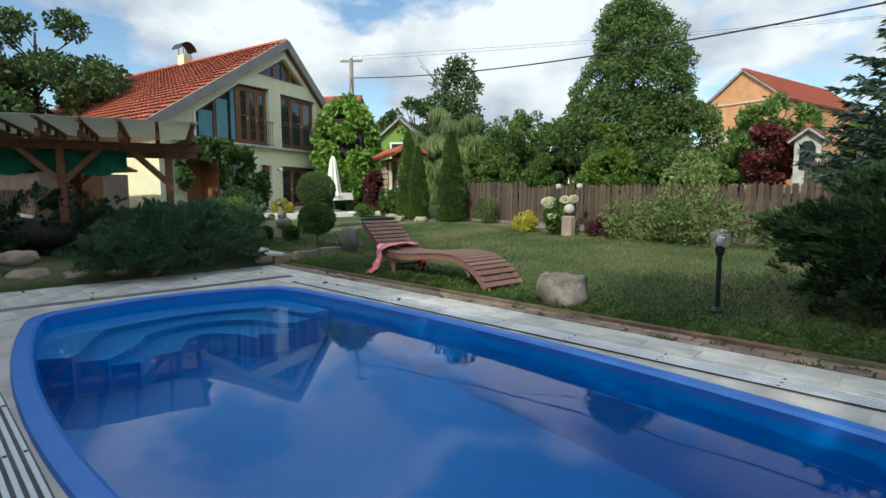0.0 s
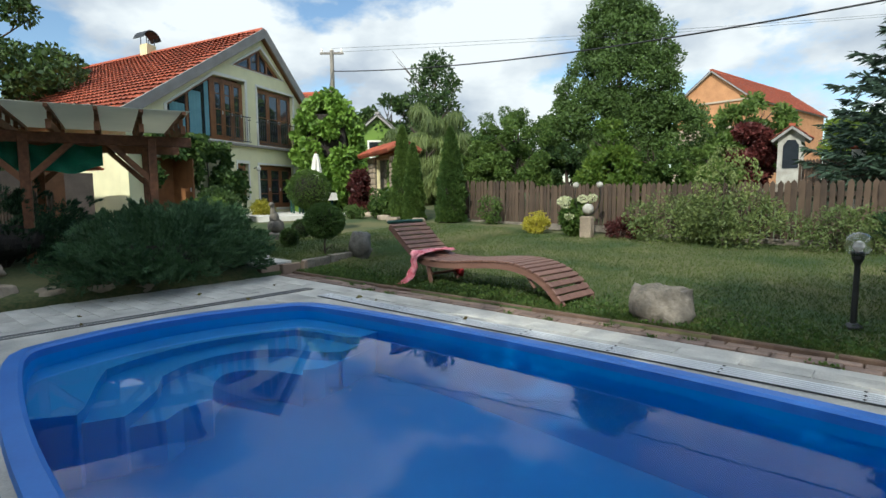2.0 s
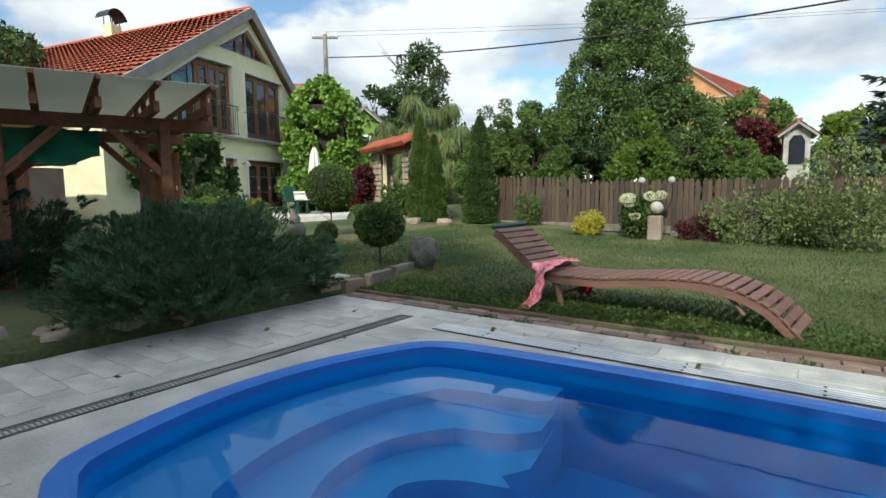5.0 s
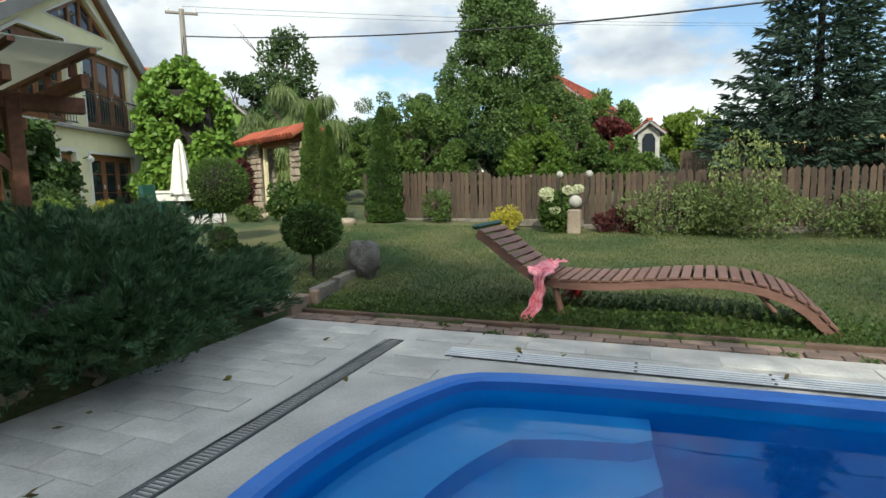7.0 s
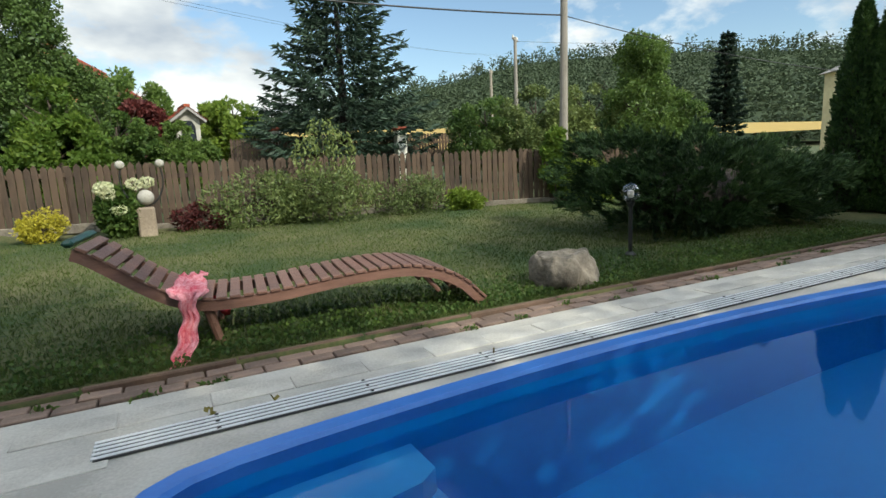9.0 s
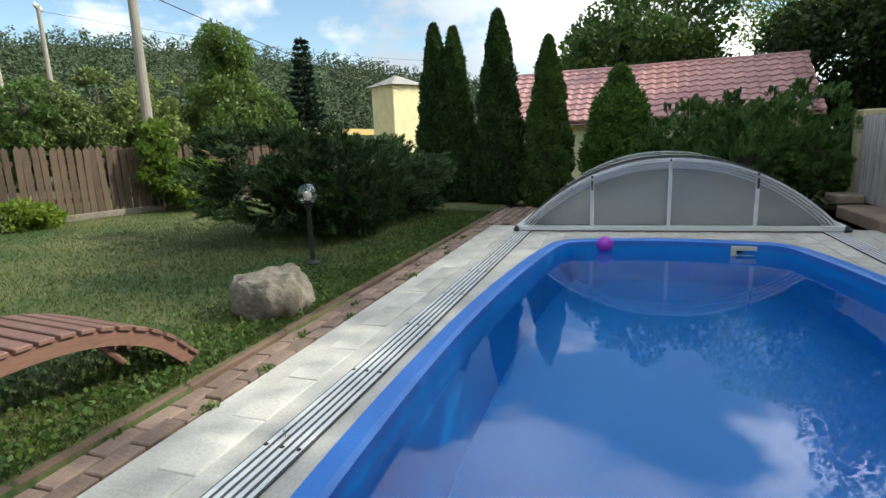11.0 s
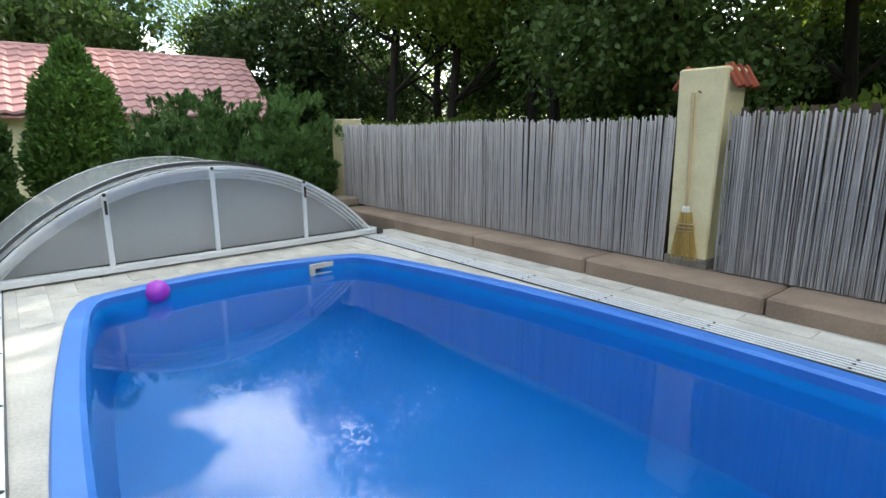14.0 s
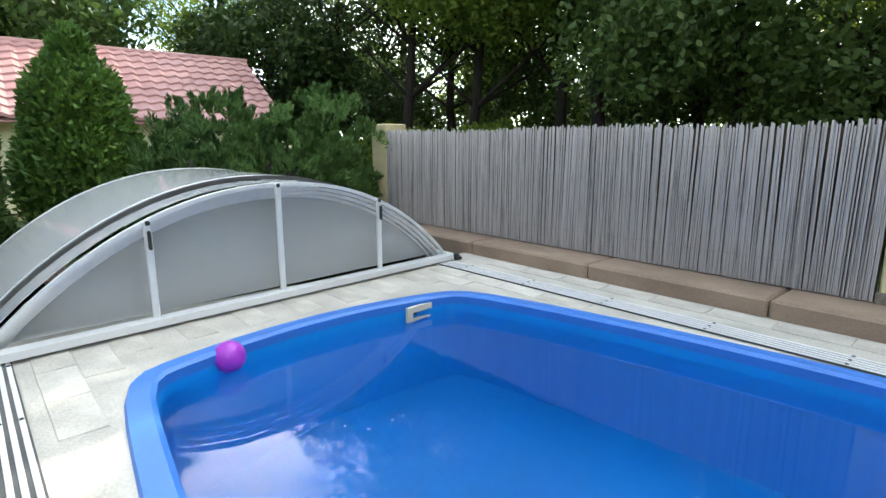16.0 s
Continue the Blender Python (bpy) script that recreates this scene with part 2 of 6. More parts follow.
M_BARN = paint("ochre_brick", (0.52, 0.26, 0.12), (0.38, 0.18, 0.08), 0.9, 1.5, 12, 0.3)
M_GREEN_PLASTIC = paint("green_plastic", (0.015, 0.07, 0.05), (0.01, 0.05, 0.035), 0.4)

_a = M_CANVAS.node_tree
_t, _x = _a.nodes.new('ShaderNodeBsdfTranslucent'), _a.nodes.new('ShaderNodeMixShader')
_t.inputs['Color'].default_value = (0.62, 0.62, 0.54, 1)
_x.inputs['Fac'].default_value = 0.5
_a.links.new(_a.nodes['Principled BSDF'].outputs[0], _x.inputs[1])
_a.links.new(_t.outputs[0], _x.inputs[2])
_a.links.new(_x.outputs[0], _a.nodes['Material Output'].inputs['Surface'])

# water: a clear sheet with small ripples
M_WATER = glass("pool_water", (0.93, 0.97, 1.0), 0.0, 1.33)
_n, _l = M_WATER.node_tree.nodes, M_WATER.node_tree.links
_wn = _n.new("ShaderNodeTexNoise")
_wn.inputs["Scale"].default_value, _wn.inputs["Detail"].default_value = 2.2, 2.5
_wb = _n.new("ShaderNodeBump")
_wb.inputs["Strength"].default_value, _wb.inputs["Distance"].default_value = 0.05, 0.02
_wc = _n.new("ShaderNodeTexCoord")
_l.new(_wc.outputs["Object"], _wn.inputs["Vector"])
_l.new(_wn.outputs["Fac"], _wb.inputs["Height"])
_l.new(_wb.outputs["Normal"], _n["Principled BSDF"].inputs["Normal"])


# ---- mesh helpers ----
def mesh_from(name, verts, faces, mat, smooth=False):
    me = bpy.data.meshes.new(name)
    me.from_pydata([tuple(v) for v in verts], [], faces)
    me.update()
    if mat:
        me.materials.append(mat)
    if smooth:
        me.polygons.foreach_set("use_smooth", [True] * len(me.polygons))
    return me


def part(name, shape, mat, parent=None, label=""):
    """Links a bmesh (or a mesh) as one object, under a thing or a part."""
    if isinstance(shape, bmesh.types.BMesh):
        me = bpy.data.meshes.new(name)
        bmesh.ops.recalc_face_normals(shape, faces=shape.faces[:])
        shape.to_mesh(me)
        shape.free()
        me.materials.append(mat)
    else:
        me = shape
    ob = new(name, me)
    if parent:
        ob.parent = parent
    if label:
        ob["label"] = label
    return ob


def thing(name, m=None, label="", category="", group="", kind=""):
    ob = new(name)
    ob.matrix_world = m if m is not None else Matrix()
    return tagged(ob, label, category, group, kind)


def box(cx, cy, cz, sx, sy, sz, bevel=0.0, m=None, bm=None):
    bm = bm or bmesh.new()
    mat = (m or Matrix()) @ Matrix.Translation((cx, cy, cz)) @ Matrix.Diagonal((sx, sy, sz, 1))
    r = bmesh.ops.create_cube(bm, size=1.0, matrix=mat)
    if bevel:
        es = list({e for v in r["verts"] for e in v.link_edges})
        bmesh.ops.bevel(bm, geom=es, offset=bevel, segments=1, affect="EDGES", profile=0.5)
    return bm


def rod(p, q, r1, r2=None, seg=10, bm=None):
    bm = bm or bmesh.new()
    p, q = Vector(p), Vector(q)
    d = q - p
    m = Matrix.Translation((p + q) / 2) @ d.to_track_quat("Z", "Y").to_matrix().to_4x4()
    bmesh.ops.create_cone(bm, cap_ends=True, segments=seg, radius1=r1, radius2=r1 if r2 is None else r2, depth=d.length, matrix=m)
    return bm


def ball(c, r, bm=None, sub=2, scale=(1, 1, 1)):
    bm = bm or bmesh.new()
    bmesh.ops.create_icosphere(bm, subdivisions=sub, radius=r, matrix=Matrix.Translation(c) @ Matrix.Diagonal((*scale, 1)))
    return bm


def lathe(profile, seg=16, bm=None):
    bm = bm or bmesh.new()
    rings = []
    for r, z in profile:
        rings.append([bm.verts.new((r * math.cos(2 * math.pi * i / seg), r * math.sin(2 * math.pi * i / seg), z)) for i in range(seg)])
    for a, b in zip(rings, rings[1:]):
        for i in range(seg):
            bm.faces.new((a[i], a[(i + 1) % seg], b[(i + 1) % seg], b[i]))
    bm.faces.new(rings[0])
    bm.faces.new(rings[-1])
    return bm


def stone_mesh(name, r, scale, seed, mat, sub=3, rough=0.28):
    bm = ball((0, 0, 0), r, sub=sub)
    off = Vector((seed * 3.1, seed * 1.7, seed))
    for v in bm.verts:
        d = noise.noise(v.co * (1.1 / r) + off) * rough + noise.noise(v.co * (3.2 / r) + off) * rough * 0.3
        v.co *= 1 + d
        v.co += v.co.normalized() * r * (0.05 * noise.noise(v.co * (7 / r) + off) + 0.10 * noise.cell(v.co * (1.5 / r) + off))
        v.co.z = min(v.co.z, r * (0.62 + 0.12 * noise.noise(v.co * (2 / r) + off)))
        v.co = Vector((v.co.x * scale[0], v.co.y * scale[1], v.co.z * scale[2]))
    me = bpy.data.meshes.new(name)
    bm.to_mesh(me)
    bm.free()
    me.materials.append(mat)
    me.polygons.foreach_set("use_smooth", [True] * len(me.polygons))
    return me


RNG = np.random.default_rng(7)


def leaf_mesh(name, pts, dirs, length, width, mat, jitter=0.6, seed=1):
    """Many small four-cornered leaves: at pts, along dirs, bent out of line by jitter."""
    rng = np.random.default_rng(seed)
    n = len(pts)
    d = np.asarray(dirs, float) + rng.normal(0, jitter, (n, 3))
    d /= np.linalg.norm(d, axis=1)[:, None] + 1e-9
    s = np.cross(d, rng.normal(0, 1, (n, 3)))
    s /= np.linalg.norm(s, axis=1)[:, None] + 1e-9
    ln = (length * rng.uniform(0.6, 1.3, n))[:, None]
    wd = (width * rng.uniform(0.7, 1.3, n))[:, None]
    v = np.empty((n, 4, 3))
    v[:, 0] = pts
    v[:, 1] = pts + d * ln * 0.5 + s * wd * 0.5
    v[:, 2] = pts + d * ln
    v[:, 3] = pts + d * ln * 0.5 - s * wd * 0.5
    me = bpy.data.meshes.new(name)
    me.vertices.add(4 * n)
    me.vertices.foreach_set("co", v.ravel())
    me.loops.add(4 * n)
    me.loops.foreach_set("vertex_index", np.arange(4 * n))
    me.polygons.add(n)
    me.polygons.foreach_set("loop_start", np.arange(0, 4 * n, 4))
    me.polygons.foreach_set("loop_total", np.full(n, 4))
    me.update()
    me.validate()
    me.materials.append(mat)
    return me


def shell_points(blobs, n, seed=1, inner=0.55, floor=None):
    """Points in the outer layer of a group of ellipsoids (x, y, z, rx, ry, rz), and the way out from each."""
    rng = np.random.default_rng(seed)
    b = np.array(blobs, float)
    vol = b[:, 3] * b[:, 4] + b[:, 4] * b[:, 5] + b[:, 3] * b[:, 5]
    k = rng.choice(len(b), n, p=vol / vol.sum())
    d = rng.normal(0, 1, (n, 3))
    d /= np.linalg.norm(d, axis=1)[:, None]
    r = rng.uniform(inner, 1.0, n) ** 0.6
    p = b[k, :3] + d * b[k, 3:6] * r[:, None]
    if floor is not None:
        keep = p[:, 2] > floor
        p, d = p[keep], d[keep]
    return p, d


def clumps(blobs, count, size, seed=1, squash=0.8):
    """Breaks large ellipsoids up into many small ones over their surface, for an uneven outline."""
    rng = np.random.default_rng(seed)
    p, _ = shell_points(blobs, count, seed, inner=0.75)
    s = rng.uniform(0.55, 1.35, len(p)) * size
    return [(x, y, z, q, q, q * squash) for (x, y, z), q in zip(p, s)]


def tree_trunk(h, r, limbs, seed=1, lean=0.02, seg=9):
    """A tapered trunk with limbs."""
    rng = random.Random(seed)
    bm = bmesh.new()
    p = Vector((0, 0, -0.1))
    steps = 6
    pts = [p]
    for i in range(steps):
        p = p + Vector((rng.uniform(-lean, lean) * h, rng.uniform(-lean, lean) * h, h / steps))
        pts.append(p)
    for i in range(steps):
        rod(pts[i], pts[i + 1] + (pts[i + 1] - pts[i]) * 0.04, r * (1 - 0.8 * i / steps), r * (1 - 0.8 * (i + 1) / steps), seg, bm)
    for _ in range(limbs):
        i = rng.randrange(2, steps)
        a = rng.uniform(0, 2 * math.pi)
        ln = h * rng.uniform(0.18, 0.34)
        q = pts[i] + Vector((math.cos(a) * ln, math.sin(a) * ln, ln * rng.uniform(0.4, 1.0)))
        rod(pts[i], q, r * 0.42 * (1 - 0.5 * i / steps), r * 0.08, 6, bm)
        q2 = q + Vector((rng.uniform(-0.3, 0.3), rng.uniform(-0.3, 0.3), 0.3)) * ln
        rod(pts[i].lerp(q, 0.6), q2, r * 0.14, r * 0.03, 5, bm)
    return bm


def plant(name, m, trunk, blobs, n, leaf, width, mat, bark, label, category, seed=1, out=0.5, up=0.0, jitter=0.7, group="", floor=None, inner=0.5, droop=0.0):
    """A plant thing with a trunk (height, radius, limbs) and a crown of leaves."""
    ob = thing(name, m, label, category, group)
    if trunk:
        part("trunk", tree_trunk(*trunk, seed=seed), bark, ob)
    p, d = shell_points(blobs, n, seed, inner, floor)
    d = d * out + np.array([0, 0, up - droop])
    part("crown", leaf_mesh("crown", p, d, leaf, width, mat, jitter, seed), mat, ob)
    return ob


# ---- ground ----
def g(x, y):
    """Height of the ground."""
    if y < 4.9 and x > -8.05:
        return -0.03 if y > -0.7 else -0.12
    z = 0.03 + 0.034 * max(0.0, min(y, 13.0) - 4.9)
    if x < -8.05:
        z += 0.10 * min(1.0, (-8.05 - x) / 0.3 + 0.3) + 0.014 * min(12.0, -8.05 - x)
        z *= max(0.0, min(1.0, (y + 3.0) / 3.0))
    if y > 13:
        z += 0.03 * (y - 13) if y < 60 else 1.41
    return z


def sheet(name, xs, ys, fn, mat, skip=None):
    v = [(x, y, fn(x, y)) for y in ys for x in xs]
    nx = len(xs)
    f = []
    for j in range(len(ys) - 1):
        for i in range(nx - 1):
            cx, cy = (xs[i] + xs[i + 1]) / 2, (ys[j] + ys[j + 1]) / 2
            if skip and skip(cx, cy):
                continue
            f.append((j * nx + i, j * nx + i + 1, (j + 1) * nx + i + 1, (j + 1) * nx + i))
    return mesh_from(name, v, f, mat, True)


gx = sorted({-900, -400, -150, -80, -60, -45, -35, -28, -24, *[-20 + 0.5 * i for i in range(24)], -8.35, -8.051, -8.049, *[-7.6 + 0.5 * i for i in range(24)], 4.0, 5, 6, 8, 10, 14, 20, 30, 45, 70, 120, 400, 900})
gy = sorted({-900, -300, -100, -60, -40, -25, -15, -10, -6, -3, -0.701, -0.699, 0.5, 1.5, 2.5, 3.5, 4.2, 4.899, 4.901, *[5.4 + 0.5 * i for i in range(17)], 15, 18, 22, 27, 33, 40, 50, 59, 61, 80, 120, 200, 400, 900})
ground = tagged(new("ground", sheet("ground", gx, gy, g, M_GRASS_BASE, lambda x, y: -8.05 < x < 2.0 and -0.7 < y < 4.9)), "mown garden lawn with dry yellowish patches", "lawn", kind="structure")

# pool outline: four bowed sides with rounded corners
POOL_CORNERS = [(-6.05, 1.00), (0.86, 1.02), (0.80, 3.58), (-5.86, 3.72)]
POOL_BOW = [0.45, 0.24, 0.25, 0.36]


def pool_outline(inset=0.0, west=0.0):
    pts = []
    c = Vector((-2.6, 2.35))
    for k in range(4):
        a, b = Vector(POOL_CORNERS[k]), Vector(POOL_CORNERS[(k + 1) % 4])
        nrm = Vector(((b - a).y, -(b - a).x)).normalized()
        for i in range(24):
            t = i / 24
            pts.append(a.lerp(b, t) + nrm * POOL_BOW[k] * 4 * t * (1 - t))
    for _ in range(2):
        pts = [pts[i] * 0.5 + (pts[i - 1] + pts[(i + 1) % len(pts)]) * 0.25 for i in range(len(pts))]
    out = []
    for i, p in enumerate(pts):
        d = (pts[(i + 1) % len(pts)] - pts[i - 1]).normalized()
        q = p + Vector((-d.y, d.x)) * inset
        if west:
            q.x = max(q.x, -6.2 + west)
        out.append(q)
    return out


def ring(a, za, b, zb, mat, name):
    n = len(a)
    v = [(p.x, p.y, za) for p in a] + [(p.x, p.y, zb) for p in b]
    return mesh_from(name, v, [(i, (i + 1) % n, n + (i + 1) % n, n + i) for i in range(n)], mat, True)


def inside(p, poly):
    hit = False
    for i in range(len(poly)):
        a, b = poly[i - 1], poly[i]
        if (a.y > p[1]) != (b.y > p[1]) and p[0] < (b.x - a.x) * (p[1] - a.y) / (b.y - a.y) + a.x:
            hit = not hit
    return hit


OUT = pool_outline()
# deck bed: a slab with the pool cut out
from mathutils.geometry import tessellate_polygon


def plate(outer, holes, z0, z1, mat, name, frame_=None):
    """A flat plate between z0 and z1 with holes that go through it; frame_ maps (a, b, depth) to space."""
    fr = frame_ or (lambda a, b, d: (a, b, d))
    loops = [[Vector((p[0], p[1], 0)) for p in lp] for lp in (outer, *holes)]
    flat = [p for lp in loops for p in lp]
    tris = tessellate_polygon(loops)
    n = len(flat)
    v = [fr(p.x, p.y, z1) for p in flat] + [fr(p.x, p.y, z0) for p in flat]
    f = [tuple(t) for t in tris] + [tuple(n + i for i in reversed(t)) for t in tris]
    o = 0
    for lp in loops:
        k = len(lp)
        f += [(o + i, o + (i + 1) % k, n + o + (i + 1) % k, n + o + i) for i in range(k)]
        o += k
    me = mesh_from(name, v, f, mat)
    bm = bmesh.new()
    bm.from_mesh(me)
    bmesh.ops.recalc_face_normals(bm, faces=bm.faces[:])
    bm.to_mesh(me)
    bm.free()
    return me


deck = tagged(new("pavement", plate([(-8.05, -0.7), (2.0, -0.7), (2.0, 4.66), (-8.05, 4.66)], [OUT], -0.12, 0.0, M_DECK, "pavement")), "pale cream concrete terrace around the pool", "terrace", kind="structure")

# pool
pool = thing("swimming_pool", label="blue polyester swimming pool with a rolled rim, filled with water", category="swimming pool")
IN1, IN2 = pool_outline(0.10), pool_outline(0.125)
rim_me = ring(OUT, 0.022, IN1, 0.026, M_RIM, "rim")
bmr = bmesh.new()
bmr.from_mesh(rim_me)
for a, za, b, zb in ((pool_outline(-0.012), 0.001, OUT, 0.022), (IN1, 0.026, IN2, 0.008), (IN2, 0.008, IN2, -0.055)):
    bmr.from_mesh(ring(a, za, b, zb, None, "r"))
part("rim", bmr, M_RIM, pool, "lighter blue rolled rim")
part("wall", ring(pool_outline(0.125), -0.05, pool_outline(0.20), -1.35, M_POOL, "wall"), M_POOL, pool)
fl = pool_outline(0.20)
part("floor", mesh_from("floor", [(p.x, p.y, -1.35) for p in fl], [tuple(range(len(fl)))], M_POOL), M_POOL, pool)
# entry steps that follow the end of the pool round both corners
for k, (d, zt) in enumerate(((0.42, -0.23), (0.72, -0.45), (1.00, -0.68))):
    xe = -4.72 + 0.05 * k
    o = pool_outline(0.127)
    west = [i for i, p in enumerate(o) if p.x < xe]
    start = next(i for i in west if (i - 1) % len(o) not in west)
    arc = [o[(start + i) % len(o)] for i in range(len(west))]
    inner = [Vector((xe, 0.75 + d * 0.85)), Vector((xe - 0.10, 0.76 + d)), Vector((-5.72 + d, 0.98 + d))]
    inner += [Vector((-5.98 + d + 0.12 * i / 12 - 0.22 * 4 * (i / 12) * (1 - i / 12), 1.12 + d + (2.52 - 2 * d) * i / 12)) for i in range(13)]
    inner += [Vector((-5.62 + d, 3.72 - d)), Vector((xe - 0.10, 3.79 - d)), Vector((xe, 3.80 - d * 0.85))]
    part("step", plate([tuple(p) for p in arc + inner], [], -1.34, zt, M_STEP, "step"), M_STEP, pool, "paler blue entry step")
WATER_Z = -0.11
wo = pool_outline(0.13)
water = tagged(new("water", mesh_from("water", [(p.x, p.y, WATER_Z) for p in wo], [tuple(range(len(wo)))], M_WATER)), "clear still pool water reflecting the sky", "water", kind="structure")
water.visible_shadow = False
# skimmer in the end wall
sk = part("skimmer", plate([(-0.15, -0.075), (0.15, -0.075), (0.15, 0.075), (-0.15, 0.075)], [[(-0.10, -0.030), (0.10, -0.030), (0.10, 0.030), (-0.10, 0.030)]], 0, 0.03, M_IVORY, "skimmer", lambda a, b, d: (-d, a, b)), M_IVORY, pool, "ivory plastic skimmer mouth")
sk.matrix_world = pose(0.862, 1.50, -0.090, 0, 0, 4)
part("flap", box(0.012, 0, 0.012, 0.01, 0.19, 0.028), M_BLACK, sk)
part("nozzle", lathe([(0.0, 0), (0.03, 0), (0.025, 0.02), (0.0, 0.02)]), M_IVORY, pool).matrix_world = pose(-4.6, 3.74, -0.35, 90, 0, 0)

# ---- pool side: rails, drain, cover ----
def pool_rail(y0, y1, label):
    ob = thing("pool_rail", Matrix(), label, "rail", "rails of the pool cover")
    # near-black bed paints the shade in the shallow grooves between tracks
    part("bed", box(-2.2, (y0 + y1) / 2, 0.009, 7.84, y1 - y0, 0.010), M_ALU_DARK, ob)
    step = (y1 - y0) / 5
    for k in range(5):
        y = y0 + step * (k + 0.5)
        bm = box(-2.2, y, 0.013, 7.86, step * 0.56, 0.010, 0.002)
        part("track", bm, M_ALU, ob)
    for x in np.arange(-5.6, 1.5, 0.78):
        for k in (0, 2, 4):
            bm = lathe([(0.0, 0.019), (0.011, 0.019), (0.008, 0.024), (0.0, 0.024)], 8)
            bmesh.ops.translate(bm, vec=(x, y0 + step * (k + 0.5), 0), verts=bm.verts)
            part("screw", bm, M_BLACK, ob)
    return ob


pool_rail(3.99, 4.19, "long brushed aluminium sliding rail screwed to the terrace")
pool_rail(0.33, 0.53, "long brushed aluminium sliding rail beside the reed fence")

drain = thing("drain_channel", Matrix(), "narrow galvanised drain channel with a slotted grate", "drain")
part("channel", plate([(-6.80, -0.5), (-6.66, -0.5), (-6.58, 4.28), (-6.71, 4.28)], [[(-6.785, -0.48), (-6.675, -0.48), (-6.595, 4.265), (-6.695, 4.265)]], -0.02, 0.007, M_ALU_DARK, "channel"), M_ALU_DARK, drain)
bmg = bmesh.new()
for i in range(170):
    y = -0.46 + i * 0.0278
    xm = -6.73 + (y + 0.48) * 0.019
    box(xm, y, 0.001, 0.112, 0.011, 0.008, 0, None, bmg)
for sgn in (-1, 1):
    box(-6.685 + sgn * 0.05, 1.9, 0.003, 0.012, 4.74, 0.008, 0, pose(0, 0, 0, 0, 0, 0), bmg)
grate = part("grate", bmg, M_ZINC, drain)
grate["kind"] = "stuff"

cover = thing("pool_cover", Matrix(), "low arched pool enclosure of clear polycarbonate and aluminium, pushed together", "pool cover")
CY, CHW, CH = 2.23, 1.93, 0.90


def arch(y_off, x, hw, h, n=28):
    """Points of the cover's arch across y at x."""
    out = []
    for i in range(n + 1):
        t = -1 + 2 * i / n
        z = h * (1 - abs(t) ** 2.15) ** 0.92
        out.append(Vector((x, CY + t * hw, z)))
    return out


def skew(x, y):
    return x - 0.075 * (y - CY)


def arch_band(x0, x1, hw, h, mat, name, parent, thick=0.012, label=""):
    a = arch(0, x0, hw, h)
    n = len(a)
    v, f = [], []
    for p in a:
        v += [(skew(x0, p.y), p.y, p.z + 0.03), (skew(x1, p.y), p.y, p.z + 0.03), (skew(x1, p.y), p.y, p.z + 0.03 - thick), (skew(x0, p.y), p.y, p.z + 0.03 - thick)]
    for i in range(n - 1):
        for k in range(4):
            f.append((4 * i + k, 4 * i + (k + 1) % 4, 4 * (i + 1) + (k + 1) % 4, 4 * (i + 1) + k))
    return part(name, mesh_from(name, v, f, mat, False), mat, parent, label)


X0 = 1.66
for k in range(4):
    hw, h, x = CHW - 0.04 * k, CH - 0.035 * k, X0 + 0.03 + 0.05 * k
    arch_band(x, x + 0.045, hw, h, M_ALU, "arch", cover, 0.03, "aluminium arch profile")
arch_band(X0 + 0.45, X0 + 0.50, CHW + 0.03, CH + 0.035, M_ALU_DARK, "seal", cover, 0.03, "black rubber seal")
arch_band(X0 + 0.50, X0 + 0.56, CHW + 0.03, CH + 0.035, M_ALU, "arch", cover, 0.03)
arch_band(X0 + 0.20, X0 + 0.46, CHW, CH, M_POLY, "roof_panel", cover, 0.006, "milky polycarbonate sheet")
arch_band(X0 + 0.56, X0 + 2.2, CHW + 0.03, CH + 0.03, M_POLY, "roof_panel", cover, 0.006, "milky polycarbonate sheet")
arch_band(X0 + 2.2, X0 + 2.26, CHW + 0.03, CH + 0.035, M_ALU, "arch", cover, 0.03)
bf = [(p.y, p.z + 0.02) for p in arch(0, X0, CHW - 0.115, CH - 0.10)]
part("front_panel", plate([(y, max(z, 0.06)) for y, z in bf], [], 0, 0.006, M_POLY, "front_panel", lambda a, b, d: (skew(X0 + 0.19 + d, a), a, b)), M_POLY, cover, "milky polycarbonate front sheet")
for i, y in enumerate((CY - 0.98, CY + 0.02, CY + 0.97)):
    t = (y - CY) / CHW
    zt = CH * (1 - abs(t) ** 2.15) ** 0.92
    post_ = part("post", box(skew(X0 + 0.015, y), y, zt / 2 + 0.04, 0.03, 0.045, zt - 0.03, 0.006), M_ALU, cover)
    if i != 1:
        bm = box(skew(X0 - 0.02, y), y, zt - 0.10, 0.03, 0.022, 0.13, 0.008)
        part("handle", bm, M_BLACK, post_, "black pull handle")
    part("end_cap", box(skew(X0 - 0.003, y), y, zt + 0.012, 0.012, 0.03, 0.03, 0.004), M_BLACK, post_)
v = [(skew(X0 - 0.06, CY - CHW - 0.05), CY - CHW - 0.05), (skew(X0 + 0.05, CY - CHW - 0.05), CY - CHW - 0.05), (skew(X0 + 0.05, CY + CHW + 0.05), CY + CHW + 0.05), (skew(X0 - 0.06, CY + CHW + 0.05), CY + CHW + 0.05)]
part("sill", plate(v, [], 0.026, 0.075, M_ALU, "sill"), M_ALU, cover)
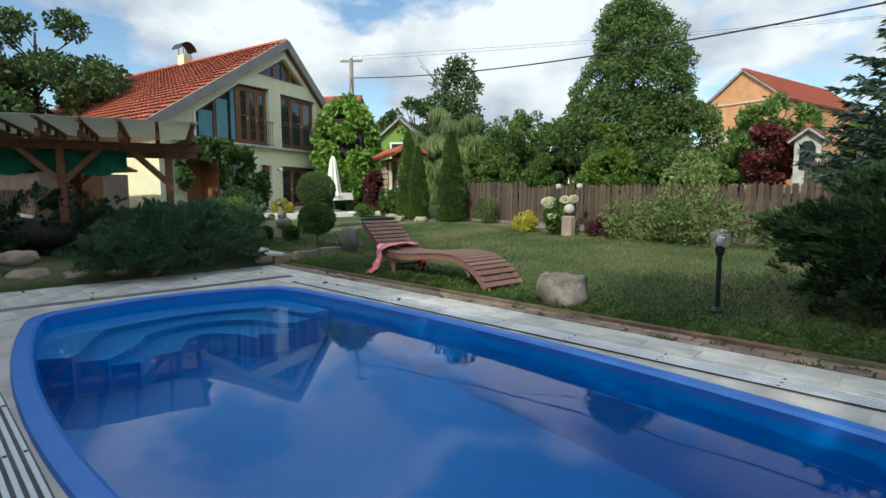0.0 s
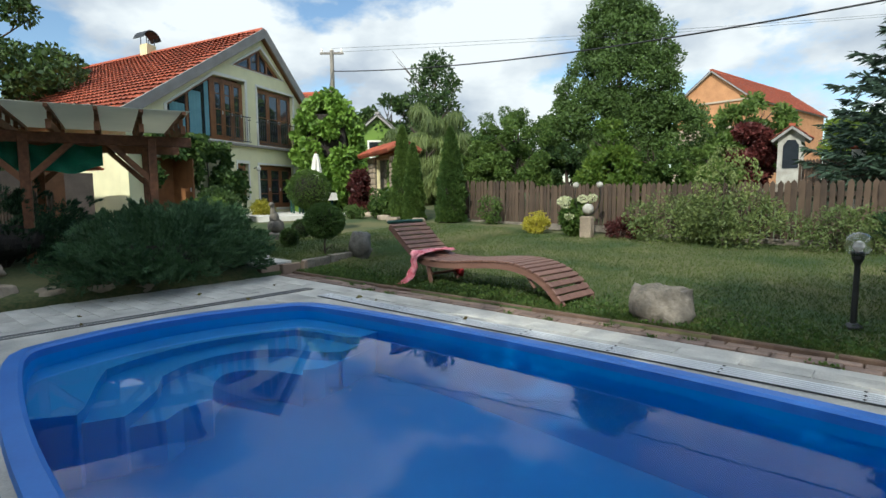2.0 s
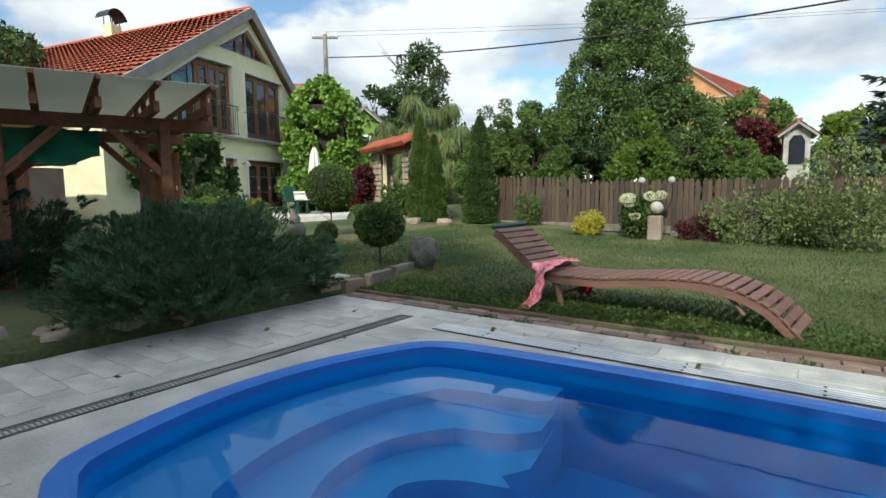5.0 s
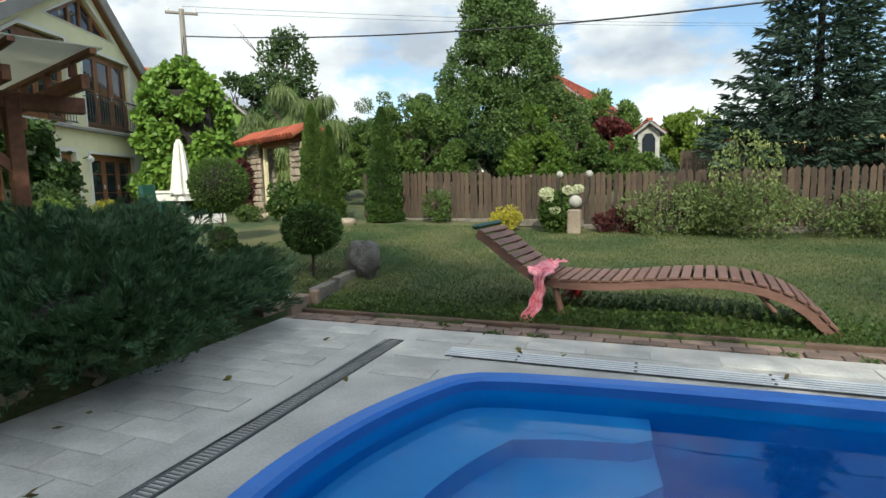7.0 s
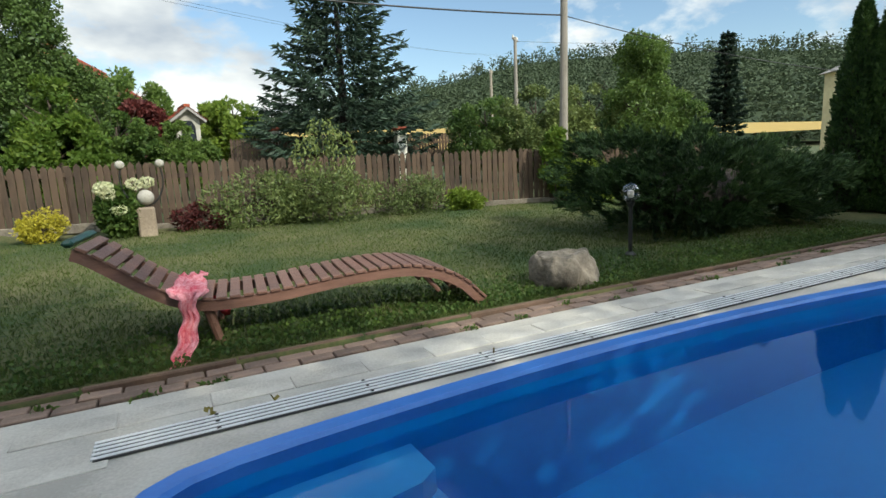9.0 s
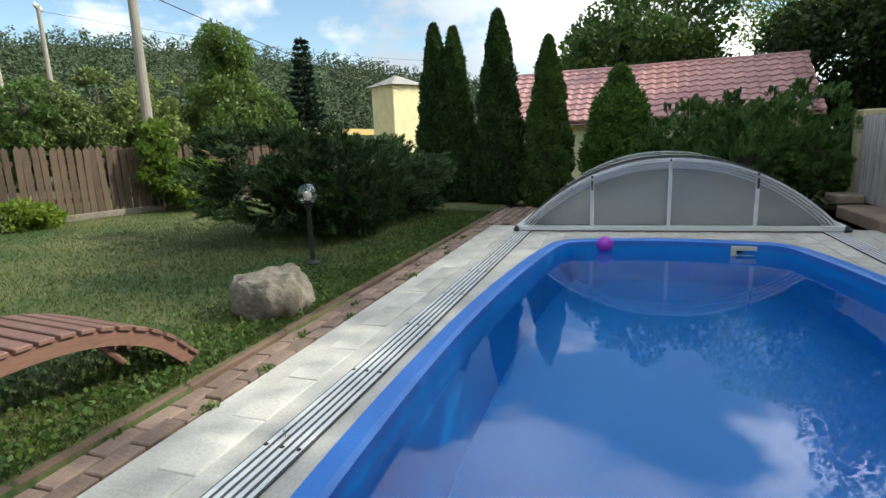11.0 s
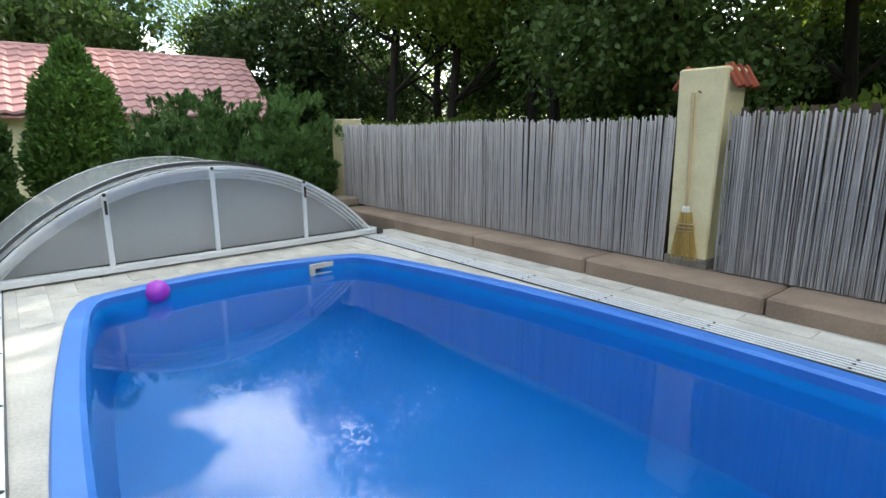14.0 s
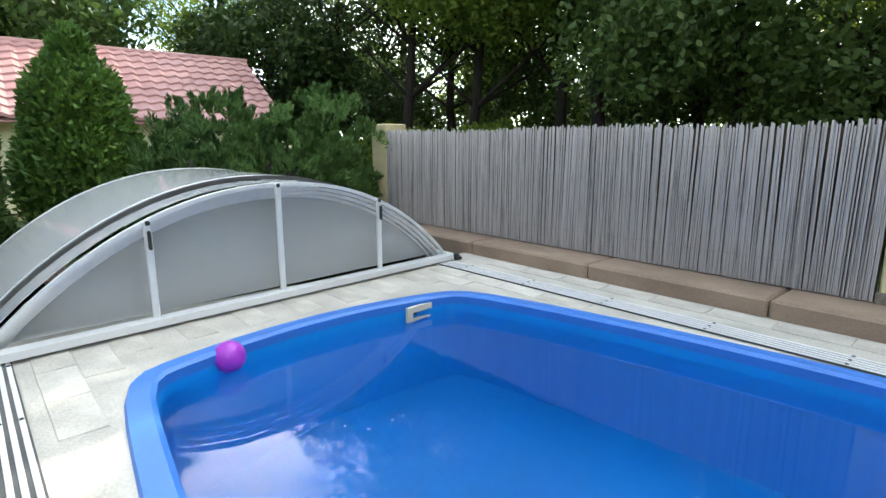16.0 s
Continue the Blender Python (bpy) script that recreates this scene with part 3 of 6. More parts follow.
for y in (CY - CHW - 0.02, CY + CHW + 0.02):
    x = skew(X0 - 0.07, y)
    bm = box(x, y, 0.055, 0.07, 0.05, 0.06, 0.01)
    rod((x - 0.03, y - 0.035, 0.04), (x - 0.03, y + 0.035, 0.04), 0.022, None, 10, bm)
    part("roller", bm, M_BLACK, cover, "black rubber corner roller")
for y in (CY - CHW - 0.03, CY + CHW + 0.03):
    part("side_rail", box(skew(X0 + 1.2, y), y, 0.05, 2.3, 0.05, 0.05, 0.005), M_ALU, cover)

bl = thing("beach_ball", pose(0.86, 3.0, WATER_Z + 0.075), "small purple plastic ball floating at the pool's edge", "ball")
part("ball_skin", ball((0, 0, 0), 0.098, sub=4), M_BALL, bl).data.polygons.foreach_set("use_smooth", [True] * 5120)
part("valve", lathe([(0.0, 0.094), (0.012, 0.094), (0.008, 0.101), (0.0, 0.101)], 8), M_BALL, bl)

# ---- reed fence, pillars, plinth ----
plinth = thing("plinth_wall", Matrix(), "low brown concrete plinth under the reed fence", "low wall", kind="structure")
for i in range(8):
    x0 = -8.6 + i * 1.5
    bm = box(x0 + 0.745, -0.43, 0.02, 1.488, 0.66, 0.24, 0.02)
    part("block", bm, M_PLINTH, plinth)
part("step_stone", box(3.75, -0.30, 0.20, 0.5, 0.36, 0.13, 0.02), M_STONE_WARM, plinth)


def reed_panel(x0, x1, seed):
    rng = random.Random(seed)
    ob = thing("reed_fence", Matrix(), "weathered grey reed screen wired to the fence", "fence", "reed screens")
    n = int((x1 - x0) / 0.0125)
    v, f = [], []
    for i in range(n):
        x = x0 + (i + 0.5) * (x1 - x0) / n + rng.uniform(-0.004, 0.004)
        r = rng.uniform(0.0055, 0.0085)
        zt = 1.385 + rng.uniform(-0.035, 0.015) + 0.012 * math.sin(x * 2.1)
        y = -0.53 + rng.uniform(-0.008, 0.008)
        dx, dy = rng.uniform(-0.012, 0.012) + 0.012 * math.sin(x * 5), rng.uniform(-0.01, 0.01)
        o = len(v)
        for z, k in ((0.15, 0), (0.75, 0.5), (zt, 1)):
            for s in range(5):
                a = 2 * math.pi * s / 5
                v.append((x + dx * k + r * math.cos(a), y + dy * k + r * math.sin(a), z))
        for k in range(2):
            for s in range(5):
                f.append((o + 5 * k + s, o + 5 * k + (s + 1) % 5, o + 5 * k + 5 + (s + 1) % 5, o + 5 * k + 5 + s))
        f.append((o + 10, o + 11, o + 12, o + 13, o + 14))
    p = part("reed", mesh_from("reed", v, f, M_REED, True), M_REED, ob)
    p["kind"] = "stuff"
    for z in (0.35, 0.78, 1.2):
        part("wire", rod((x0, -0.516, z), (x1, -0.516, z), 0.0012, None, 5), M_REED, ob)
    for z in (0.4, 1.15):
        part("backing_rail", box((x0 + x1) / 2, -0.58, z, x1 - x0, 0.04, 0.08), M_FENCE, ob)
    k = int((x1 - x0) / 0.115)
    part("backing_board", box((x0 + x1) / 2, -0.62, 0.72, x1 - x0, 0.02, 1.25), M_FENCE, ob)
    for i in range(k):
        up_ = 0.0 if x0 < -3 else -0.14
        bm = box(x0 + (i + 0.5) * (x1 - x0) / k, -0.645, 0.76 + up_ / 2, 0.085, 0.02, 1.26 + up_)
        box(x0 + (i + 0.5) * (x1 - x0) / k, -0.645, 1.41 + up_, 0.05, 0.02, 0.05, 0, None, bm)
        part("picket", bm, M_FENCE, ob)
    return ob


reed_panel(-1.615, 4.04, 3)
reed_panel(-7.4, -2.06, 4)


def fence_pillar(x, w, h, label, cap=True):
    ob = thing("fence_pillar", pose(x, -0.72, 0.14), label, "pillar", "fence pillars")
    part("base", box(0, 0, 0.03, w - 0.02, 0.40, 0.10, 0.01), M_STONE, ob, "grey concrete foot")
    bm = box(0, 0, h / 2 + 0.05, w, 0.36, h, 0.015)
    for vv in bm.verts:
        if vv.co.z < h * 0.5:
            vv.co.x *= 0.86
    part("shaft", bm, M_PLASTER_Y, ob)
    if cap:
        for s in (-1, 1):
            b2 = bmesh.new()
            m = pose(s * (w / 2 + 0.01), -0.06, h - 0.02, 0, s * 58, 0)
            box(0, 0, 0, 0.20, 0.40, 0.022, 0.005, m, b2)
            for k in range(3):
                rod(m @ Vector((-0.10, -0.13 + k * 0.13, 0.008)), m @ Vector((0.10, -0.13 + k * 0.13, 0.008)), 0.03, None, 8, b2)
            part("cap_tile", b2, M_ROOF, ob, "orange clay roof tile")
    part("hook", rod((0.0, 0.18, h - 0.14), (0.0, 0.215, h - 0.13), 0.005), M_BLACK, ob)
    return ob


fence_pillar(-1.81, 0.39, 1.56, "yellow rendered pillar with orange tile cap, a broom hung on it")
fence_pillar(4.25, 0.38, 1.30, "weathered yellow rendered pillar at the end of the reed fence", False)

broom = thing("broom", pose(-1.80, -0.525, 0.22, 0, 2, 0), "straw broom with a long wooden handle, hung on the pillar", "broom")
part("stick", rod((0, 0, 0.42), (-0.005, 0, 1.34), 0.012), M_STICK, broom)
rngb = random.Random(5)
bmb = bmesh.new()
for i in range(170):
    a = rngb.uniform(-1, 1)
    rod((a * 0.045, rngb.uniform(-0.018, 0.018), 0.36 + rngb.uniform(-0.01, 0.02)), (a * 0.115 + rngb.uniform(-0.01, 0.01), rngb.uniform(-0.022, 0.022), rngb.uniform(-0.03, 0.03)), 0.0028, 0.002, 4, bmb)
part("bristles", bmb, M_BROOM, broom, "yellow straw bristles")
part("neck", box(0, 0, 0.40, 0.06, 0.04, 0.06, 0.012), M_CREAM, broom)
for z in (0.22, 0.25, 0.28):
    part("stitching", box(0, 0, z, 0.155, 0.054, 0.006), M_STICK, broom)

# ---- brick edge and lawn edge ----
edging = thing("lawn_edging", Matrix(), "thin reddish concrete edging between lawn and brick strip", "edging", kind="structure")
for i in range(14):
    x0 = -8.0 + i * 0.86
    part("edging_stone", box(x0 + 0.43, 4.925 + 0.004 * math.sin(i * 2.3), -0.025, 0.85, 0.05, 0.13, 0.01), M_EDGING, edging)

# ---- lounger ----
lounger = thing("sun_lounger", pose(-6.28, 5.34, g(-5, 5.3) - 0.01, 0, 0, -5.5), "wave-shaped garden lounger of reddish stained slats, on the lawn", "lounger")


def lounge_z(s):
    """Side profile along the lounger: s in metres from the head end."""
    pts = [(0.0, 0.80), (0.18, 0.66), (0.45, 0.45), (0.60, 0.365), (0.75, 0.335), (1.2, 0.345), (1.7, 0.40), (2.0, 0.42), (2.25, 0.41), (2.5, 0.345), (2.7, 0.235), (2.80, 0.13), (2.88, 0.0)]
    for (a, za), (b, zb) in zip(pts, pts[1:]):
        if a <= s <= b:
            t = (s - a) / (b - a)
            return za + (zb - za) * t
    return pts[-1][1]


def lounge_smooth(s):
    return sum(lounge_z(max(0, min(2.88, s + d))) for d in (-0.1, -0.05, 0, 0.05, 0.1)) / 5


for y in (0.04, 0.62):
    v, f = [], []
    n = 48
    for i in range(n + 1):
        s = 2.88 * i / n
        z = lounge_smooth(s)
        dz = (lounge_smooth(s + 0.02) - lounge_smooth(s - 0.02)) / 0.04
        nx, nz = -dz / math.hypot(1, dz), 1 / math.hypot(1, dz)
        for yy, k in ((y - 0.022, 0), (y + 0.022, 0), (y + 0.022, -0.075), (y - 0.022, -0.075)):
            v.append((s + nx * k, yy, z + nz * k - 0.012))
    for i in range(n):
        for k in range(4):
            f.append((4 * i + k, 4 * i + (k + 1) % 4, 4 * i + 4 + (k + 1) % 4, 4 * i + 4 + k))
    f += [(0, 1, 2, 3), (4 * n + 3, 4 * n + 2, 4 * n + 1, 4 * n)]
    part("side_frame", mesh_from("side_frame", v, f, M_WOOD_LOUNGER), M_WOOD_LOUNGER, lounger)
slat_me = None
s = 0.05
while s < 2.86:
    z = lounge_smooth(s)
    dz = (lounge_smooth(s + 0.02) - lounge_smooth(s - 0.02)) / 0.04
    if slat_me is None:
        sl = part("slat", box(0, 0, 0, 0.070, 0.66, 0.022, 0.004), M_WOOD_LOUNGER, lounger)
        slat_me = sl.data
    else:
        sl = part("slat", slat_me, M_WOOD_LOUNGER, lounger)
    sl.matrix_basis = pose(s, 0.33, z, 0, -math.degrees(math.atan(dz)), 0)
    s += 0.0905 / math.hypot(1, dz)
for y in (0.08, 0.58):
    part("leg", rod((0.72, y, 0.30), (0.80, y, -0.03), 0.034, 0.03, 8), M_WOOD_LOUNGER, lounger)
    part("leg", rod((2.32, y, 0.33), (2.46, y, 0.16), 0.022, 0.018, 8), M_WOOD_LOUNGER, lounger)
part("brace", rod((0.76, 0.05, 0.14), (0.76, 0.61, 0.14), 0.02), M_WOOD_LOUNGER, lounger)
part("head_pad", box(-0.02, 0.33, 0.80, 0.07, 0.66, 0.05, 0.02, pose(0, 0, 0)), M_GREEN_PLASTIC, lounger, "dark green rolled head pad")

scarf = thing("scarf", pose(-5.66, 5.26, 0, 0, 0, -5), "crumpled pink and red patterned scarf hanging over the lounger", "scarf")
v, f = [], []
nx_, ny_ = 13, 40
path = [(0.0, 0.62, 0.40), (0.0, 0.34, 0.405), (0.0, 0.05, 0.40), (0.0, -0.035, 0.385), (0.0, -0.06, 0.25), (-0.02, -0.10, 0.12), (-0.06, -0.18, 0.03), (-0.08, -0.27, 0.0)]
for j in range(ny_ + 1):
    t = j / ny_ * (len(path) - 1)
    k = min(int(t), len(path) - 2)
    p = Vector(path[k]).lerp(Vector(path[k + 1]), t - k)
    w = (0.22 if t < 3 else 0.11) * (1 - 0.15 * math.sin(t * 2.0))
    for i in range(nx_ + 1):
        u = i / nx_ - 0.5
        fold = 0.022 * math.sin(u * 19 + t * 1.1) + 0.012 * math.sin(u * 41 + t * 2.7)
        flat = t < 3
        v.append((p.x + u * w + 0.01 * math.sin(t * 5), p.y + (0.004 if flat else fold), p.z + (abs(fold) if flat else 0.0) + (0.045 if flat else 0.035)))
for j in range(ny_):
    for i in range(nx_):
        a = j * (nx_ + 1) + i
        f.append((a, a + 1, a + nx_ + 2, a + nx_ + 1))
sc_ob = part("cloth", mesh_from("cloth", v, f, M_PINK, True), M_PINK, scarf)
so = sc_ob.modifiers.new("thick", "SOLIDIFY")
so.thickness = 0.006
part("red_end", stone_mesh("red_end", 0.11, (0.8, 0.5, 1.1), 9, M_RED, 3, 0.4), M_RED, scarf, "bunched red end of the scarf").location = (0.16, 0.62, 0.20)

# ---- stones, lamp ----
rock = tagged(new("boulder", stone_mesh("boulder", 0.40, (0.68, 0.62, 0.95), 2.0, M_STONE, 5, 0.34)), "large rough grey-brown boulder lying on the lawn", "boulder")
rock.matrix_world = pose(-2.50, 5.24, g(-2.4, 5.3) + 0.06, 0, 0, -20)
lamp = thing("garden_lamp", pose(-1.08, 5.80, g(-1, 5.8)), "black garden bollard lamp with a clear glass globe", "garden lamp")
part("foot", lathe([(0.0, -0.02), (0.07, -0.02), (0.07, 0.02), (0.035, 0.05), (0.0, 0.05)], 14), M_BLACK, lamp)
part("post", lathe([(0.0, 0.03), (0.024, 0.03), (0.022, 0.55), (0.03, 0.57), (0.045, 0.60), (0.045, 0.625), (0.0, 0.625)], 14), M_BLACK, lamp)
gl = part("globe", ball((0, 0, 0.72), 0.105, sub=4), M_GLOBE, lamp, "clear glass globe")
gl.data.polygons.foreach_set("use_smooth", [True] * len(gl.data.polygons))
part("inner_globe", ball((0, 0, 0.72), 0.101, sub=4), M_GLOBE, lamp).data.flip_normals()
part("bulb", lathe([(0.0, 0.62), (0.022, 0.63), (0.022, 0.66), (0.040, 0.70), (0.035, 0.74), (0.0, 0.755)], 12), M_CREAM, lamp, "white bulb")
for a in range(3):
    part("louvre", lathe([(0.05, 0.63 + 0.012 * a), (0.055, 0.632 + 0.012 * a), (0.05, 0.636 + 0.012 * a)], 14), M_BLACK, lamp)

for i, (x, y, z, r, sc3) in enumerate(((-8.55, 1.35, 0.10, 0.24, (1.2, 1, 0.8)), (-8.40, 1.85, 0.06, 0.20, (1, 1.2, 0.7)), (-8.32, 2.35, 0.05, 0.18, (1, 1.3, 0.7)), (-8.7, 0.8, 0.12, 0.27, (1.2, 1.1, 0.8)), (-8.9, 1.3, 0.36, 0.22, (1.2, 1, 0.6)), (-9.0, 0.3, 0.18, 0.3, (1, 1.2, 0.8)), (-8.22, 2.8, 0.03, 0.15, (1, 1.2, 0.7)), (-9.2, 0.75, 0.45, 0.24, (1, 1, 0.7)))):
    st = tagged(new("edge_stone", stone_mesh("edge_stone", r, sc3, 11 + i, M_STONE_WARM, 3, 0.3)), "rough sandstone boulder edging the juniper bed", "stone", "bed edging stones")
    st.matrix_world = pose(x, y, z, 0, 0, i * 47)

kerb = thing("kerb", Matrix(), "low brown concrete kerb retaining the upper lawn", "kerb", kind="structure")
for (x0, y0, x1, y1) in ((-8.10, 4.40, -8.04, 4.72), (-8.04, 4.74, -7.98, 5.06)):
    bm = box((x0 + x1) / 2 - 0.05, (y0 + y1) / 2, 0.075, 0.12, abs(y1 - y0), 0.17, 0.008)
    part("kerb_stone", bm, M_PLINTH, kerb)
part("kerb_post", box(-7.98, 5.11, 0.08, 0.10, 0.07, 0.22, 0.01), M_PLINTH, kerb)
for k in range(3):
    m = pose(-8.06 - 0.09 * k, 5.40 + 0.56 * k, 0.10 + 0.02 * k, 0, 0, 9)
    part("kerb_stone", box(0, 0, 0, 0.10, 0.55, 0.20, 0.012, m), M_STONE, kerb)
steps_ = thing("garden_path", Matrix(), "pale stone slab path leading up to the house", "path", kind="structure")
for i in range(9):
    x = -8.65 - 0.85 * i
    y = 4.75 + 0.12 * i + (0.02 * i * i)
    part("slab", box(x, y, g(x, y) + 0.012, 0.80, 0.62, 0.05, 0.01, None), M_TILE, steps_)

post_stone = tagged(new("stone_post", stone_mesh("stone_post", 0.27, (0.80, 0.66, 1.28), 6.0, M_STONE_DARK, 4, 0.24)), "rough upright grey stone block on the lawn", "stone")
post_stone.matrix_world = pose(-8.12, 6.40, g(-8.12, 6.4) + 0.20, 0, 4, 15)

# ---- planting near the pool ----
def juniper(name, x, y, blobs, n, mat, label, seed, leaf=0.16, width=0.022, out=0.8, up=0.35, cat="juniper"):
    ob = thing(name, pose(x, y, g(x, y)), label, cat)
    rng = np.random.default_rng(seed)
    per = 100
    small = clumps(blobs, 130, 0.26, seed, 0.7)
    p, _ = shell_points(small, n // per, seed + 1, 0.15, 0.02)
    k = len(p)
    bc = np.mean(np.array(blobs)[:, :3], axis=0)
    way = p - (bc - np.array([0, 0, 0.5]))
    way /= np.linalg.norm(way, axis=1)[:, None]
    way = way * out + np.array([0, 0, up]) + rng.normal(0, 0.30, (k, 3))
    way /= np.linalg.norm(way, axis=1)[:, None]
    side = np.cross(way, rng.normal(0, 1, (k, 3)))
    side /= np.linalg.norm(side, axis=1)[:, None]
    size = rng.uniform(0.14, 0.30, k)[:, None]
    t = rng.uniform(0, 1, (k, per, 1))
    fan = rng.uniform(-1, 1, (k, per, 1)) * (1 - t) * 0.5
    q = p[:, None] + (way[:, None] * t + side[:, None] * fan) * size[:, None] - np.array([0, 0, 0.09]) * t ** 2 * size[:, None] / 0.3
    d = way[:, None] + side[:, None] * np.sign(fan) * 0.55
    q, d = q.reshape(-1, 3), d.reshape(-1, 3)
    keep_ = q[:, 2] > 0.01
    part("crown", leaf_mesh("crown", q[keep_], d[keep_], leaf * 0.56, width * 0.85, mat, 0.20, seed), mat, ob)
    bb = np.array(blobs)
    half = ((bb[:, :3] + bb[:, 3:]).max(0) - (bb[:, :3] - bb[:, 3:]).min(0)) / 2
    # added dark ball: its colour stands for the shade deep in the bush
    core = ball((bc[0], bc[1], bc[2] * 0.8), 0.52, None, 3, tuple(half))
    part("core", core, M_DARK_BARK_SHADE, ob)
    for k in range(4):
        part("stem", rod((0, 0, -0.05), (0.4 * math.cos(k * 1.6), 0.4 * math.sin(k * 1.6), 0.5), 0.04, 0.015, 6), M_BARK, ob)
    return ob


juniper("juniper_bush", -8.90, 3.20, [(0, 0, 0.40, 1.0, 0.9, 0.38), (0.35, 0.70, 0.32, 0.72, 0.65, 0.36), (0.5, -0.70, 0.30, 0.75, 0.65, 0.34), (-0.2, 0.35, 0.50, 0.75, 0.75, 0.34), (0.55, 0.0, 0.16, 0.72, 1.25, 0.22)], 170000, M_LEAF_JUNIPER, "wide spreading dark green juniper beside the terrace", 21, 0.11, 0.014)
juniper("juniper_bush", -11.0, 1.9, [(0, 0, 0.5, 0.9, 0.9, 0.55), (0.2, -1.0, 0.4, 0.8, 0.7, 0.45), (-0.4, 0.6, 0.5, 0.7, 0.6, 0.5)], 50000, M_LEAF_JUNIPER, "dark green juniper behind the edging stones", 22, 0.12, 0.016)
juniper("juniper_bush", 0.75, 6.95, [(0, 0, 0.70, 1.45, 0.95, 0.68), (-0.75, 0.15, 0.78, 1.0, 0.85, 0.58), (0.85, -0.3, 0.62, 1.2, 0.8, 0.56), (0.1, -0.45, 0.55, 1.4, 0.75, 0.52), (2.0, -0.5, 0.5, 0.9, 0.7, 0.55)], 200000, M_LEAF_JUNIPER2, "very large dense juniper with feathery tips on the lawn", 23, 0.135, 0.015, 0.9, 0.3)


def thuja(x, y, h, r, label, seed, mat=None, n=26000, power=0.62, leaf=0.075):
    mat = mat or M_LEAF_THUJA
    ob = thing("thuja", pose(x, y, g(x, y)), label, "thuja", "clipped thujas")
    rng = np.random.default_rng(seed)
    t = rng.uniform(0, 1, n) ** 1.25
    a = rng.uniform(0, 2 * np.pi, n)
    prof = r * np.minimum(1.0, ((1 - t) ** power) * 1.22) * (0.86 + 0.14 * np.sin(a * 5 + t * 17 + seed)) * (1 + 0.07 * np.sin(t * 43 + a * 2))
    rr = prof * rng.uniform(0.78, 1.0, n)
    p = np.stack([rr * np.cos(a), rr * np.sin(a), 0.02 + t * h], 1)
    d = np.stack([np.cos(a) * 0.5, np.sin(a) * 0.5, np.full(n, 0.85)], 1)
    part("crown", leaf_mesh("crown", p, d, leaf, leaf * 0.5, mat, 0.4, seed), mat, ob)
    # not only a stem: a wide dark body paints shade between the leaves
    part("trunk", lathe([(0.0, -0.05), (0.06, -0.05), (r * 0.70, 0.1), (r * 0.72, h * 0.3), (r * 0.42, h * 0.62), (r * 0.1, h * 0.88), (0.0, h * 0.92)], 10), M_DARK_BARK_SHADE, ob)
    return ob


thuja(4.62, 6.40, 3.35, 0.46, "tall narrow dark thuja column in a row behind the pool", 31)
thuja(4.75, 6.05, 3.30, 0.46, "tall narrow dark thuja column in a row behind the pool", 32)
thuja(4.65, 5.14, 3.52, 0.54, "tall narrow dark thuja column in a row behind the pool", 33)
thuja(4.65, 4.20, 3.05, 0.50, "slim dark thuja column at the end of the row", 34)
thuja(-12.55, 11.95, 2.80, 0.40, "clipped green thuja cone by the garden gate", 35, M_LEAF_MID)
thuja(-12.05, 11.9, 2.25, 0.34, "smaller clipped thuja cone beside another", 36, M_LEAF_MID)
thuja(-10.62, 11.95, 2.62, 0.44, "clipped green thuja column before the picket fence", 37, M_LEAF_MID)
plant("cypress_bush", pose(5.3, 2.95, 0), (1.2, 0.07, 6), [(0, 0, 0.8, 0.75, 0.72, 0.9), (0, 0, 1.5, 0.55, 0.55, 0.75), (0.02, 0, 2.05, 0.25, 0.25, 0.5)], 30000, 0.09, 0.04, M_LEAF_IVY, M_BARK, "broad pointed bright green cypress behind the pool cover", "shrub", 38, 0.6, 0.5)
for k, (x, y, s) in enumerate(((4.6, 1.75, 1.05), (4.4, 0.75, 1.05), (4.7, 0.0, 1.1), (5.8, 1.2, 1.1))):
    juniper("conifer_shrub", x, y, [(0, 0, 0.95 * s, 0.72, 0.68, 0.72 * s), (0.1, 0.2, 0.5 * s, 0.8, 0.8, 0.5 * s)], 48000, M_LEAF_CONIFER, "loose feathery green conifer shrub behind the pool cover", 41 + k, 0.15, 0.026, 0.7, 0.55, "shrub")


def ball_tree(x, y, stem, r, label, seed, sy=0.85, mat=None):
    ob = thing("ball_tree", pose(x, y, g(x, y)), label, "topiary", "clipped ball trees")
    part("trunk", tree_trunk(stem + r * 0.6, 0.028, 5, seed), M_BARK, ob)
    p, d = shell_points([(0, 0, stem + r * sy, r, r, r * sy)], 9000, seed, 0.80)
    part("crown", leaf_mesh("crown", p, d, 0.05, 0.022, mat or M_LEAF_DARK, 0.55, seed), M_LEAF_DARK, ob)
    # dark filler ball, painted as the shaded inside of the clipped crown
    part("core", ball((0, 0, stem + r * sy), 0.82 * r, sub=2, scale=(1, 1, sy)), M_DARK_BARK_SHADE, ob)
    return ob


ball_tree(-8.55, 5.95, 0.30, 0.34, "small clipped ball tree on a thin stem, on the lawn", 51, 0.85, M_LEAF_THUJA)
ball_tree(-11.9, 8.05, 0.58, 0.50, "larger loosely clipped ball tree near the terrace", 52, 0.95, M_LEAF_MID)
